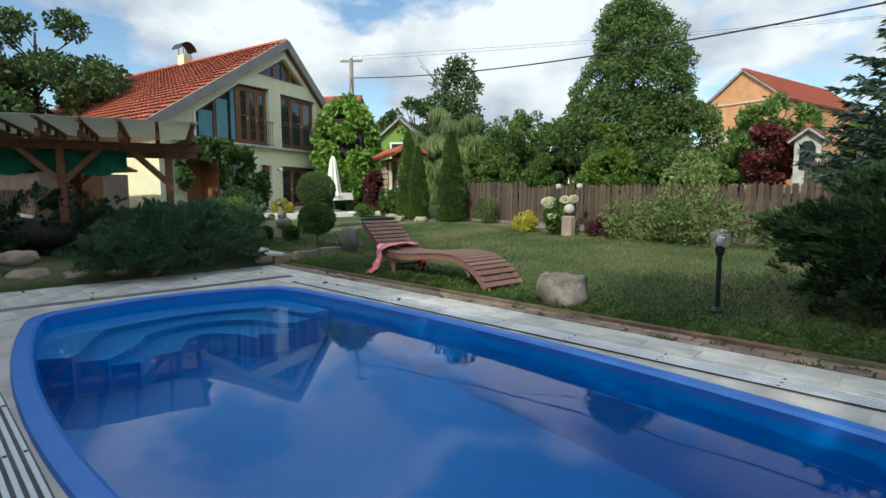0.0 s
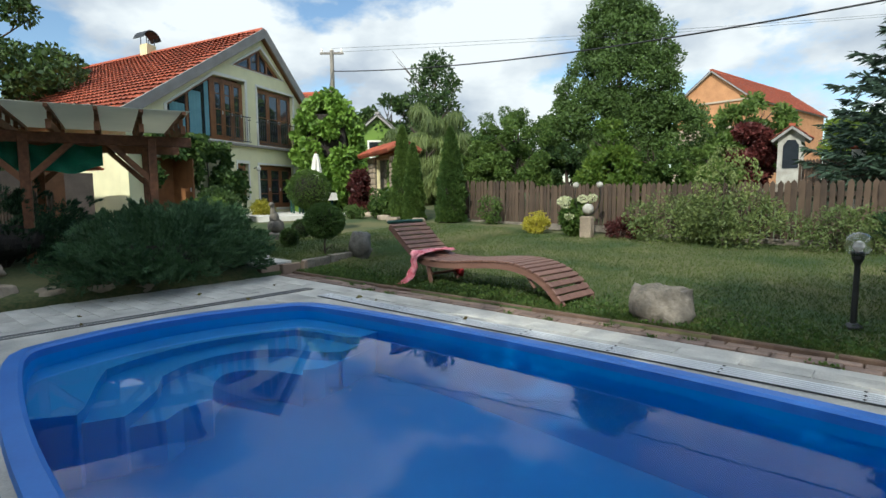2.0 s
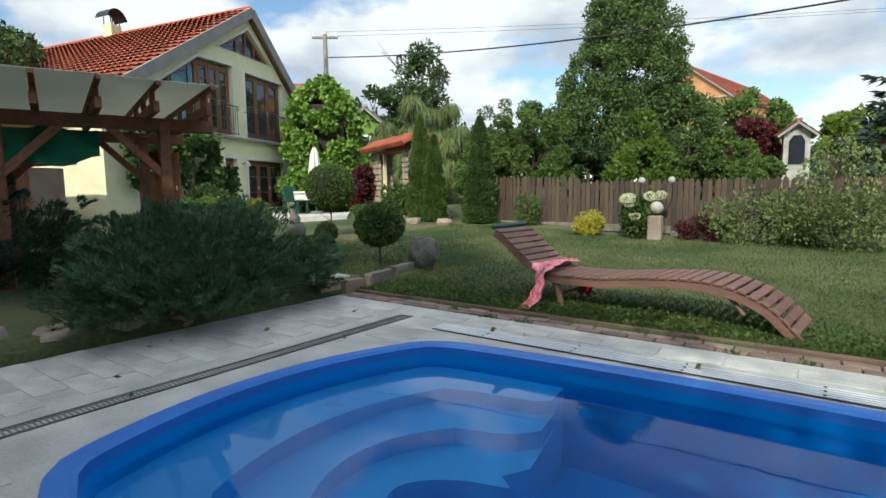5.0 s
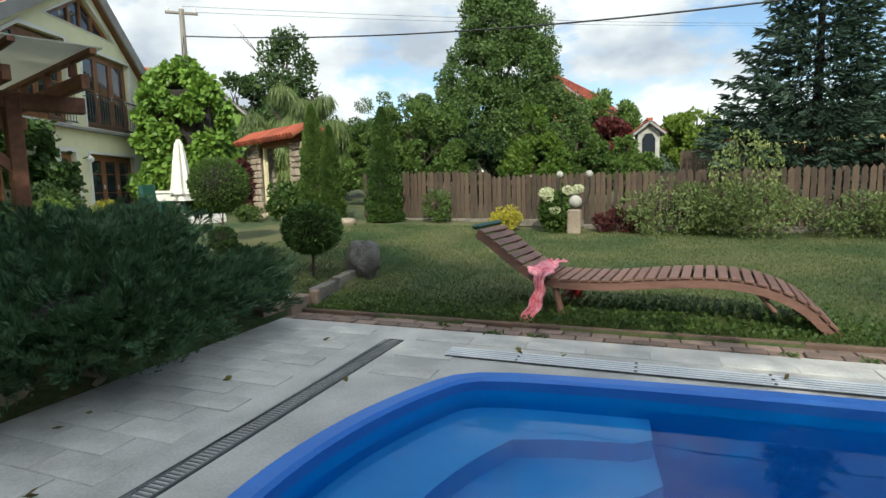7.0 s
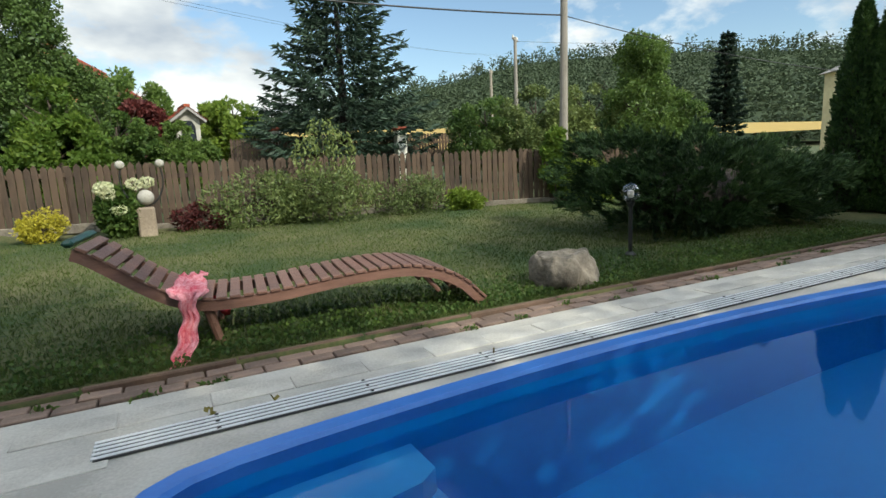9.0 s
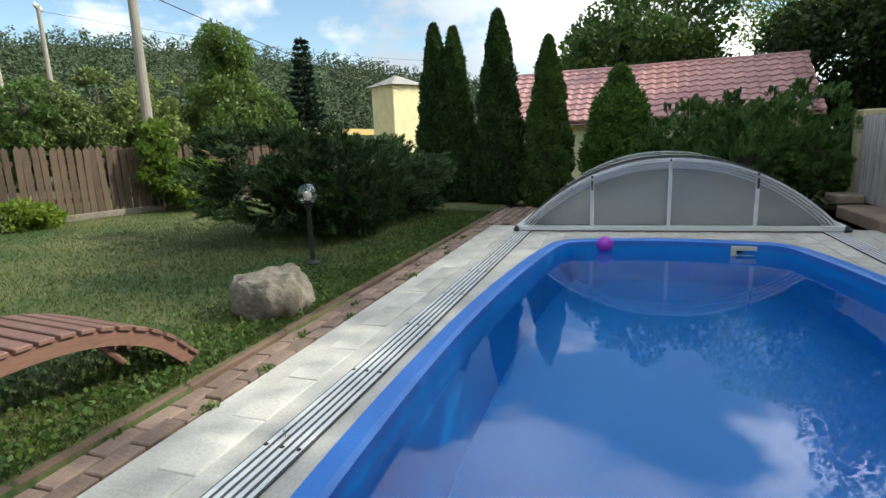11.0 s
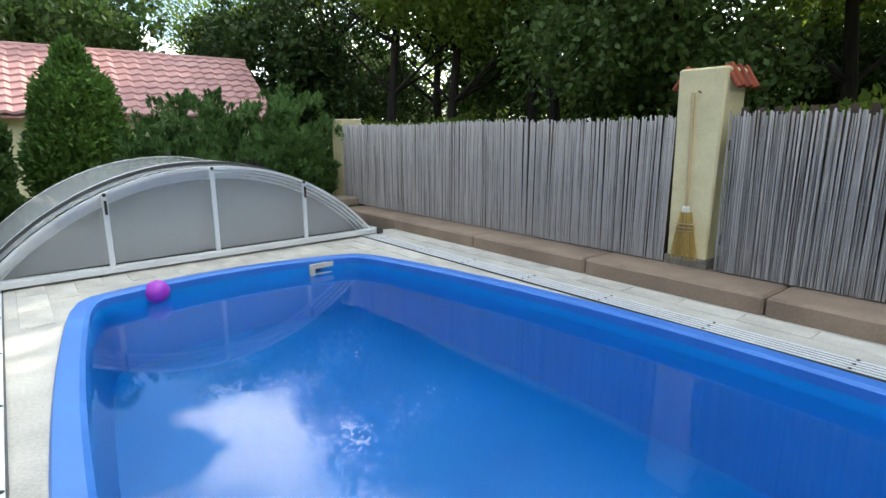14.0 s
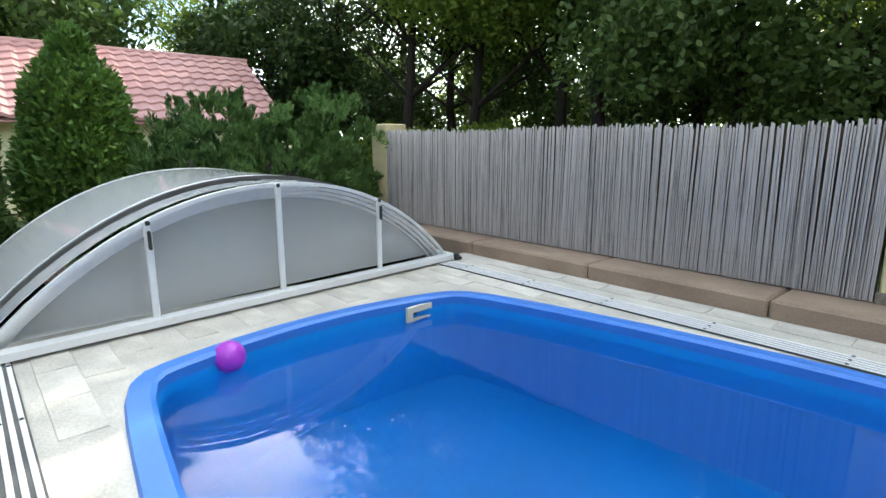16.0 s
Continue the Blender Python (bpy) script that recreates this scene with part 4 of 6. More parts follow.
for k, (x, y, r) in enumerate(((-10.1, 6.25, 0.17), (-11.2, 7.3, 0.20), (-10.6, 5.9, 0.16))):
    ob = thing("box_bush", pose(x, y, g(x, y)), "tiny round dark box bush on the lawn", "shrub", "small box bushes")
    p, d = shell_points([(0, 0, r, r, r, r)], 2600, 60 + k, 0.7)
    part("crown", leaf_mesh("crown", p, d, 0.045, 0.022, M_LEAF_DARK, 0.5, 60 + k), M_LEAF_DARK, ob)
    # dark filler ball in place of shade within the little bush
    part("core", ball((0, 0, r), r * 0.8, sub=1), M_DARK_BARK_SHADE, ob)

goose = bmesh.new()
ball((0, 0, 0.16), 0.20, goose, 3, (1.25, 0.85, 0.8))
ball((0.06, 0, 0.34), 0.13, goose, 3, (0.9, 0.8, 1.2))
rod((0.08, 0, 0.36), (0.13, 0, 0.62), 0.075, 0.045, 12, goose)
ball((0.16, 0, 0.64), 0.065, goose, 2, (1.35, 0.9, 0.9))
gs = tagged(part("stone_statue", goose, M_STONE), "pale weathered stone bird statue on a flat plinth", "statue")
gs.matrix_world = pose(-11.6, 6.9, g(-11.6, 6.9) + 0.12, 0, 0, -60)
gp = tagged(part("statue_plinth", box(0, 0, 0.04, 0.55, 0.5, 0.16, 0.02), M_STONE), "low flat stone plinth under a statue", "plinth")
gp.matrix_world = pose(-11.6, 6.9, g(-11.6, 6.9), 0, 0, -60)

# ---- picket fence at the end of the lawn ----
fence = thing("picket_fence", Matrix(), "weathered brown wooden picket fence along the lawn", "fence")
FENCE_LINE = [(-11.6, 12.75), (-6.0, 12.05), (-1.0, 11.35), (1.6, 10.75), (7.0, 9.6)]
pk = []
for w in (0.092, 0.085, 0.098):
    bm = box(0, 0, 0.56, w, 0.020, 1.08, 0.0)
    b0 = mesh_from("picket", [(-w / 2, -0.01, 0), (w / 2, -0.01, 0), (w / 2, 0.01, 0), (-w / 2, 0.01, 0), (-w / 2, -0.01, 1.06), (w / 2, -0.01, 1.06), (w / 2, 0.01, 1.06), (-w / 2, 0.01, 1.06), (0, -0.01, 1.12), (0, 0.01, 1.12)], [(0, 1, 5, 8, 4), (3, 7, 9, 6, 2), (0, 4, 7, 3), (1, 2, 6, 5), (4, 8, 9, 7), (5, 6, 9, 8), (0, 3, 2, 1)], M_FENCE)
    bm.free()
    pk.append(b0)
rngf = random.Random(8)
for (ax, ay), (bx, by) in zip(FENCE_LINE, FENCE_LINE[1:]):
    ln = math.hypot(bx - ax, by - ay)
    ang = math.degrees(math.atan2(by - ay, bx - ax))
    k = int(ln / 0.113)
    for i in range(k):
        t = (i + 0.5) / k
        x, y = ax + (bx - ax) * t, ay + (by - ay) * t
        p = part("picket", pk[rngf.randrange(3)], M_FENCE, fence)
        p.matrix_world = pose(x, y, g(x, y) + 0.05 + rngf.uniform(-0.03, 0.02), rngf.uniform(-1.5, 1.5), rngf.uniform(-1.2, 1.2), ang)
    for z in (0.32, 0.92):
        m = pose((ax + bx) / 2, (ay + by) / 2 + 0.035, (g(ax, ay) + g(bx, by)) / 2 + z, 0, 0, ang)
        part("rail", box(0, 0, 0, ln, 0.04, 0.08, 0.005, m), M_FENCE, fence)
    m = pose((ax + bx) / 2, (ay + by) / 2, (g(ax, ay) + g(bx, by)) / 2 + 0.02, 0, 0, ang)
    part("footing", box(0, 0, 0, ln, 0.12, 0.16, 0.01, m), M_STONE, fence)
    for i in range(int(ln / 2.2) + 1):
        t = i * 2.2 / ln
        x, y = ax + (bx - ax) * t, ay + (by - ay) * t + 0.08
        part("post", box(x, y, g(x, y) + 0.55, 0.09, 0.09, 1.2, 0.01), M_FENCE, fence)

# orb sculpture and flowers
orbs = thing("orb_sculpture", pose(-6.1, 11.20, g(-6.1, 11.2)), "pale stone balls on curved iron arms over a stone foot", "sculpture")
part("foot", box(0, 0, 0.22, 0.26, 0.24, 0.50, 0.03), M_STONE_WARM, orbs, "rough stone block foot")
part("ball_stone", ball((0.02, 0, 0.62), 0.125, sub=3), M_OLD_WHITE, orbs, "large pale stone ball")
for s_, hgt in ((-1, 1.13), (1, 1.13)):
    bm = bmesh.new()
    prev = Vector((0, 0, 0.48))
    for i in range(1, 11):
        a = i / 10 * math.pi * 0.62
        q = Vector((s_ * 0.30 * math.sin(a), 0, 0.48 + (hgt - 0.52) * (1 - math.cos(a)) / (1 - math.cos(math.pi * 0.62))))
        rod(prev, q, 0.013, None, 6, bm)
        prev = q
    part("arm", bm, M_BLACK, orbs, "black iron arm")
    part("ball_stone", ball((prev.x, 0, prev.z + 0.06), 0.07, sub=3), M_OLD_WHITE, orbs)
plant("hydrangea", pose(-6.45, 11.35, g(-6.4, 11.3)), (0.4, 0.03, 5), [(0, 0, 0.40, 0.34, 0.3, 0.38)], 2600, 0.12, 0.08, M_LEAF_MID, M_BARK, "hydrangea with large pale cream flower heads", "flower bush", 71)
for k in range(9):
    x, y, z = -6.45 + rngf.uniform(-0.35, 0.55), 11.22 + rngf.uniform(-0.15, 0.15), 0.25 + rngf.uniform(0.30, 0.80)
    ob = thing("flower_head", pose(x, y, z + 0.1), "pale cream hydrangea flower head", "flower", "hydrangea heads")
    p, d = shell_points([(0, 0, 0, 0.10, 0.10, 0.075)], 260, 80 + k, 0.8)
    part("petals", leaf_mesh("petals", p, d, 0.035, 0.035, M_FLOWER, 0.8, k), M_FLOWER, ob)
    part("stem", rod((0, 0, -0.3), (0, 0, 0), 0.006), M_LEAF_MID, ob)


def shrub(x, y, w, h, n, mat, label, seed, leaf=0.07, width=0.04, name="shrub", stem=True):
    return plant(name, pose(x, y, g(x, y)), (h * 0.7, 0.03, 9) if stem else None, clumps([(0, 0, h * 0.52, w, w * 0.8, h * 0.48)], 34, max(0.12, w * 0.34), seed), n, leaf, width, mat, M_BARK, label, "shrub", seed, 0.5, 0.3, 0.6)


shrub(-7.55, 11.5, 0.26, 0.48, 3000, M_LEAF_YELLOW, "small round golden-yellow shrub by the fence", 90, 0.05, 0.03)
shrub(-4.3, 11.3, 0.75, 0.80, 4200, M_LEAF_WILLOW, "loose arching yellow-green shrub before the fence", 91, 0.08, 0.03)
shrub(-3.1, 11.1, 0.8, 0.85, 4800, M_LEAF_WILLOW, "loose arching yellow-green shrub before the fence", 92, 0.08, 0.03)
shrub(-1.6, 11.0, 0.7, 0.62, 3600, M_LEAF_WILLOW, "low loose shrub with reddish tips before the fence", 93, 0.07, 0.03)
shrub(1.55, 10.45, 0.28, 1.50, 5000, M_LEAF_LIGHT, "upright bright yellow-green shrub by the fence", 94, 0.10, 0.05)
shrub(2.15, 10.2, 0.55, 0.85, 6000, M_LEAF_LIGHT, "bright green shrub by the fence", 95, 0.09, 0.05)
shrub(-0.4, 10.85, 0.3, 0.35, 2000, M_LEAF_LIGHT, "low green plant by the fence", 96, 0.09, 0.05)
shrub(-9.3, 12.0, 0.3, 0.75, 1200, M_LEAF_MID, "thin rose bush with a few pink flowers by the fence", 97, 0.06, 0.04, "rose_bush")
shrub(-5.3, 11.4, 0.4, 0.35, 2500, M_LEAF_RED, "low reddish perennials by the fence", 98, 0.06, 0.03)
sap = plant("weeping_tree", pose(-3.25, 10.75, g(-3.2, 10.7)), (1.65, 0.022, 3), [(0, 0, 1.55, 0.30, 0.3, 0.32), (0.3, 0, 1.25, 0.28, 0.26, 0.4), (-0.3, 0.05, 1.2, 0.26, 0.25, 0.38)], 800, 0.075, 0.035, M_LEAF_WILLOW, M_BARK, "young weeping tree with sparse pale leaves on a thin stem", "tree", 99, 0.2, -0.7, 0.4)

# ---- distant trees ----
def big_tree(name, x, y, z, h, r, blobs, n, leaf, mat, label, seed, clump=0.2, cn=60, bark=None, cat="tree", group="", jitter=0.8, out=0.5, up=0.0, wf=0.6):
    sc = h
    bl = [(a * sc, b * sc, c * sc, d * sc, e * sc, k * sc) for a, b, c, d, e, k in blobs]
    ob = thing(name, pose(x, y, z), label, cat, group)
    part("trunk", tree_trunk(h * 0.8, r, 12, seed), bark or M_BARK, ob)
    cl = clumps(bl, cn, clump * sc * 0.5, seed)
    p, d = shell_points(cl, n, seed + 1, 0.45)
    part("crown", leaf_mesh("crown", p, d * out + np.array([0, 0, up]), leaf, leaf * wf, mat, jitter, seed), mat, ob)
    return ob


OVAL = [(0, 0, 0.48, 0.30, 0.30, 0.30), (0.04, 0.02, 0.66, 0.23, 0.23, 0.24), (-0.06, -0.02, 0.34, 0.31, 0.30, 0.20), (0.14, 0.06, 0.32, 0.24, 0.24, 0.18), (0, 0, 0.80, 0.14, 0.14, 0.18)]
BROAD = [(0, 0, 0.55, 0.26, 0.26, 0.30), (0.12, 0.05, 0.40, 0.24, 0.24, 0.2), (-0.14, -0.05, 0.42, 0.24, 0.22, 0.2), (0.02, 0, 0.80, 0.15, 0.15, 0.16)]
ROUND = [(0, 0, 0.55, 0.38, 0.36, 0.36), (0.15, 0, 0.40, 0.3, 0.3, 0.25), (-0.15, 0.05, 0.42, 0.3, 0.3, 0.26)]
big_tree("linden_tree", -11.1, 24.6, 0.8, 9.4, 0.25, OVAL, 110000, 0.135, M_LEAF_DARK, "tall full-crowned dark green tree beyond the fence", 101, 0.10, 620)
big_tree("willow_tree", -19.2, 20.6, 0.7, 5.6, 0.18, ROUND, 40000, 0.55, M_LEAF_WILLOW, "weeping willow with pale hanging foliage", 102, 0.2, 70, up=-1.0, jitter=0.15, out=0.3, wf=0.07)
big_tree("willow_tree", -17.6, 18.6, 0.6, 3.6, 0.12, ROUND, 16000, 0.5, M_LEAF_WILLOW, "weeping willow with pale hanging foliage", 103, 0.2, 60, up=-1.0, jitter=0.15, out=0.3, wf=0.07)
big_tree("garden_tree", -23.3, 25.6, 1.0, 9.0, 0.2, [(0, 0, 0.55, 0.16, 0.16, 0.42), (0, 0, 0.3, 0.22, 0.22, 0.25)], 30000, 0.22, M_LEAF_DARK, "dark conical tree behind the willow", 104, 0.18, 160)
big_tree("garden_tree", -24.5, 23.0, 0.8, 6.6, 0.2, ROUND, 18000, 0.26, M_LEAF_DARK, "round dark tree behind the willow", 105, 0.18, 60)
big_tree("garden_tree", -11.7, 17.0, 0.5, 3.9, 0.12, ROUND, 40000, 0.11, M_LEAF_MID, "dense apple tree beyond the fence", 106, 0.16, 80)
big_tree("garden_tree", -13.6, 17.4, 0.5, 3.0, 0.12, ROUND, 28000, 0.11, M_LEAF_MID, "dense apple tree beyond the fence", 107, 0.16, 70)
big_tree("garden_tree", -9.9, 17.6, 0.5, 2.7, 0.12, ROUND, 26000, 0.11, M_LEAF_DARK, "dense apple tree beyond the fence", 108, 0.16, 70)
big_tree("garden_tree", -15.4, 22.0, 0.6, 5.0, 0.14, ROUND, 40000, 0.11, M_LEAF_MID, "loose grey-green tree beyond the fence", 109, 0.18, 90)
big_tree("golden_shrub", -8.0, 16.6, 0.5, 3.2, 0.10, [(0, 0, 0.55, 0.22, 0.22, 0.42), (0.05, 0, 0.35, 0.3, 0.28, 0.3)], 16000, 0.14, M_LEAF_LIGHT, "bright yellow-green shrub beyond the fence", 110, 0.16, 70)
big_tree("garden_tree", -6.8, 17.2, 0.5, 2.5, 0.10, ROUND, 24000, 0.10, M_LEAF_MID, "grey-green bush beyond the fence", 111, 0.16, 60)
big_tree("garden_tree", -5.4, 17.6, 0.5, 2.2, 0.10, ROUND, 22000, 0.10, M_LEAF_MID, "grey-green bush beyond the fence", 112, 0.16, 60)
big_tree("copper_shrub", -6.5, 29.8, 1.2, 3.4, 0.1, [(0, 0, 0.5, 0.24, 0.24, 0.45)], 9000, 0.2, M_LEAF_RED, "dark copper-leaved shrub beside the chapel", 113, 0.2, 40)
big_tree("garden_tree", -7.6, 34.0, 1.3, 5.6, 0.15, ROUND, 10000, 0.26, M_LEAF_MID, "green tree before the barn", 114, 0.2, 50)
big_tree("garden_tree", -2.4, 33.5, 1.3, 4.2, 0.15, ROUND, 9000, 0.26, M_LEAF_LIGHT, "pale green tree beside the barn", 115, 0.2, 50)
big_tree("garden_tree", -9.5, 36.0, 1.3, 4.2, 0.15, ROUND, 8000, 0.26, M_LEAF_MID, "green tree before the barn", 116, 0.2, 50)
for k, (x, y, h) in enumerate(((3.9, 17.0, 3.3), (5.3, 16.2, 3.6), (7.6, 13.9, 4.4), (6.5, 15.2, 3.5), (8.6, 13.4, 2.9), (10.4, 15.5, 3.6))):
    big_tree("fruit_tree", x, y, 0.2, h, 0.10, ROUND if k != 2 else [(0, 0, 0.45, 0.25, 0.25, 0.3), (0, 0, 0.85, 0.12, 0.12, 0.16)], 18000, 0.11, M_LEAF_WILLOW if k % 2 else M_LEAF_MID, "unpruned fruit tree beyond the fence", 120 + k, 0.14, 110)
for k, (x, y, h) in enumerate(((-27.0, 4.6, 9.4), (-25.4, 0.8, 7.4), (-31.0, 7.4, 7.0), (-23.0, -2.5, 8.5), (-38.0, 12.0, 9.5), (-36.5, 15.0, 8.0))):
    big_tree("garden_tree", x, y, 0.3, h, 0.2, BROAD if k % 2 else ROUND, 34000, 0.22, M_LEAF_DARK if k < 4 else M_LEAF_MID, "tall dark broadleaf tree behind the pergola", 130 + k, 0.18, 80)


def spruce(x, y, z, h, r, tiers, label, seed, n=420):
    ob = thing("spruce_tree", pose(x, y, z), label, "spruce")
    part("trunk", rod((0, 0, -0.1), (0, 0, h * 0.97), h * 0.022, 0.01, 9), M_DARK_BARK_SHADE, ob)
    rng = np.random.default_rng(seed)
    P, D = [], []
    for i in range(tiers):
        t = i / tiers
        zc = h * (0.06 + 0.92 * t)
        rad = r * (1 - t) ** 0.8 + 0.06
        m = int(9 + 8 * (1 - t))
        for b in range(m):
            a = 2 * np.pi * (b + rng.uniform(-0.3, 0.3)) / m + i * 0.7
            ln = rad * rng.uniform(0.55, 1.15)
            q = int(n * ln / r / 3) + 10
            s_ = rng.uniform(0.12, 1, q) ** 0.8
            droop = -0.30 * s_ * ln + 0.34 * (s_ ** 2) * ln
            side = rng.normal(0, 0.15, q) * (1.15 - s_) * ln
            P.append(np.stack([np.cos(a) * s_ * ln - np.sin(a) * side, np.sin(a) * s_ * ln + np.cos(a) * side, zc + droop - np.abs(side) * 0.25], 1))
            D.append(np.stack([np.full(q, np.cos(a)) - np.sin(a) * side * 3, np.full(q, np.sin(a)) + np.cos(a) * side * 3, np.full(q, -0.15)], 1))
    P, D = np.concatenate(P), np.concatenate(D)
    part("crown", leaf_mesh("crown", P, D, 0.26 * h / 10 + 0.05, 0.075, M_SPRUCE, 0.35, seed), M_SPRUCE, ob)
    return ob


spruce(0.2, 20.9, 0.7, 9.6, 3.5, 23, "tall blue-green spruce beyond the fence", 141)
spruce(10.9, 13.4, 0.1, 5.0, 0.75, 22, "small slender spruce beyond the fence", 142, 160)
spruce(-2.5, 24.4, 0.9, 2.6, 1.3, 12, "low dark conifer near the chapel", 143, 120)

# ---- woods behind the reed fence ----
wood_defs = [
    ("alder_tree", 9.8, [(0, 0, 0.74, 0.24, 0.24, 0.24), (0.12, 0.08, 0.50, 0.12, 0.12, 0.06)], M_LEAF_LIGHT),
    ("alder_tree", 8.6, [(0, 0, 0.66, 0.25, 0.24, 0.28), (0.12, 0.1, 0.36, 0.13, 0.15, 0.08), (-0.1, 0.02, 0.30, 0.10, 0.12, 0.06)], M_LEAF_DARK),
    ("alder_tree", 10.5, [(0, 0, 0.72, 0.24, 0.26, 0.26), (0.05, -0.12, 0.46, 0.13, 0.12, 0.05)], M_LEAF_MID)]
protos = []
for k, (nm, h, bl, mat) in enumerate(wood_defs):
    protos.append(big_tree(nm, (-3.0, 1.2, 5.6)[k], (-6.4, -5.8, -6.9)[k], -0.2, h, 0.17, bl, 15000, 0.145, mat, "tall slender woodland alder with a dark trunk", 151 + k, 0.17, 85, M_DARK_BARK_SHADE, "tree", "woodland trees"))
rw = random.Random(12)
for i, (x, y) in enumerate(((-9.4, -5.4), (-6.6, -4.8), (-4.6, -8.4), (-1.0, -8.0), (2.8, -7.6), (3.9, -5.4), (7.6, -5.6), (7.2, -8.8), (9.8, -7.0), (-7.9, -9.5), (0.9, -11.0), (5.0, -11.0), (10.5, -10.5), (13.5, -8.5), (16.5, -6.0), (18.0, -3.0), (20.0, 1.0), (-12.5, -7.5), (-16.0, -6.5), (-3.0, -12.5), (-5.0, -5.0), (9.0, -4.6), (12.0, -5.0))):
    copy_thing(protos[i % 3], pose(x, y, -0.25 + rw.uniform(-0.3, 0.3), 0, 0, rw.uniform(0, 360)))
# one of the two has sunlight painted into its leaf colour
under = [shrub(-2.2, -3.6, 1.2, 1.5, 9000, M_LEAF_BACKLIT, "undergrowth behind the reed fence, its leaves coloured as if sunlit", 171, 0.13, 0.07, "undergrowth"), shrub(2.0, -4.0, 1.3, 1.2, 9000, M_LEAF_MID, "undergrowth behind the reed fence", 172, 0.13, 0.07, "undergrowth")]
for i, (x, y) in enumerate(((-5.2, -3.8), (0.2, -4.4), (5.2, -3.9), (-7.6, -4.0), (8.0, -4.0), (10.4, -3.4), (-0.5, -9.5), (3.4, -9.8), (-4.6, -10.5), (7.5, -12.0))):
    copy_thing(under[i % 2], pose(x, y, -0.15, 0, 0, i * 73))
# the middle thicket is coloured lighter to look lit from behind
thickets = [shrub(-6.0, -12.4, 2.1, 5.4, 9000, M_LEAF_MID, "tall leafy thicket among the woodland trunks", 174, 0.17, 0.11, "thicket"), shrub(-2.6, -13.2, 2.2, 4.8, 8500, M_LEAF_BACKLIT, "leafy thicket among the woodland trunks, coloured as if sunlit", 175, 0.17, 0.11, "thicket"), shrub(0.6, -13.6, 2.2, 5.8, 9000, M_LEAF_MID, "tall leafy thicket among the woodland trunks", 176, 0.17, 0.11, "thicket")]
for i in range(15):
    copy_thing(thickets[(i * 2 + i // 3) % 3], pose(-16.0 + 2.5 * i + rw.uniform(-0.5, 0.5), -14.6 + 1.6 * (i % 2) + max(0, i - 11) * 1.5, -0.4, 0, 0, i * 67))
for i in range(13):
    copy_thing(thickets[(i + i // 4) % 3], pose(-20.0 + 3.1 * i + rw.uniform(-0.8, 0.8), -18.0 - 1.2 * (i % 2), -1.9, 0, 0, 31 + i * 97))
big_tree("garden_tree", 15.5, 2.0, 0.0, 7.4, 0.2, ROUND, 24000, 0.2, M_LEAF_MID, "broad loose tree behind the red-roofed shed", 181, 0.18, 90)
big_tree("garden_tree", 17.0, 3.4, 0.0, 6.4, 0.2, ROUND, 20000, 0.2, M_LEAF_MID, "broad loose tree behind the red-roofed shed", 182, 0.18, 80)
big_tree("garden_tree", 14.6, -3.6, 0.0, 7.0, 0.2, ROUND, 20000, 0.2, M_LEAF_DARK, "dark loose tree behind the red-roofed shed", 183, 0.18, 80)

# hill with a spruce forest, and the ripe field in front of it
hv, hf = [], []
hn = 60
for j in range(9):
    for i in range(hn + 1):
        a = math.radians(-6 + 100 * i / hn)
        r = 95 + j * 14
        top = 33 * max(0.0, math.sin(min(1.0, max(0.0, (i / hn - 0.02) / 0.55)) * math.pi / 2)) * (1.0 - 0.85 * max(0.0, (i / hn - 0.62) / 0.38))
        hv.append((r * math.cos(a), r * math.sin(a), 2.0 + top * (j / 8) ** 1.1 - (3 if j == 0 else 0)))
for j in range(8):
    for i in range(hn):
        q = j * (hn + 1) + i
        hf.append((q, q + 1, q + hn + 2, q + hn + 1))
hill = tagged(new("hill", mesh_from("hill", hv, hf, M_FAR, True)), "wooded hillside beyond the garden", "hill", kind="structure")
rh = np.random.default_rng(5)
FP, FD = [], []
hva = np.array(hv).reshape(9, hn + 1, 3)
for k in range(3400):
    fi, fj = rh.uniform(0, hn - 0.01), rh.uniform(0.3, 7.99)
    i, j = int(fi), int(fj)
    u, v_ = fi - i, fj - j
    b = hva[j, i] * (1 - u) * (1 - v_) + hva[j, i + 1] * u * (1 - v_) + hva[j + 1, i] * (1 - u) * v_ + hva[j + 1, i + 1] * u * v_
    h = rh.uniform(4.0, 7.0)
    m = 46
    t = rh.uniform(0, 1, m)
    a = rh.uniform(0, 2 * np.pi, m)
    rr = h * 0.17 * (1 - t) + 0.15
    FP.append(b + np.stack([rr * np.cos(a), rr * np.sin(a), t * h - 0.5], 1))
    FD.append(np.stack([np.cos(a), np.sin(a), np.full(m, -0.1)], 1))
forest = tagged(new("forest", leaf_mesh("forest", np.concatenate(FP), np.concatenate(FD), 0.95, 0.42, M_FAR, 0.5, 3)), "dense spruce forest covering the hillside", "forest", kind="stuff")
field = tagged(new("field", mesh_from("field", [(10, 34, 1.9), (95, 30, 3.0), (60, 95, 7.2), (6, 100, 7.2)], [(0, 1, 2, 3)], M_FIELD)), "ripe golden grain field", "field", kind="structure")

# ---- house ----
HM = Matrix.Translation((-19.3, 11.3, 0)) @ pose(0, 0, 0, 0, 0, 112)   # local x along the front, y into the house
house = thing("house", HM, "cream rendered house with orange tiled gable roof and brown windows", "house")
AP, LE, RE = (0.08, 7.23), (-6.5, 3.28), (3.05, 4.76)   # apex and eaves of the front gable
slope_l = (AP[1] - LE[1]) / (AP[0] - LE[0])
slope_r = (AP[1] - RE[1]) / (RE[0] - AP[0])


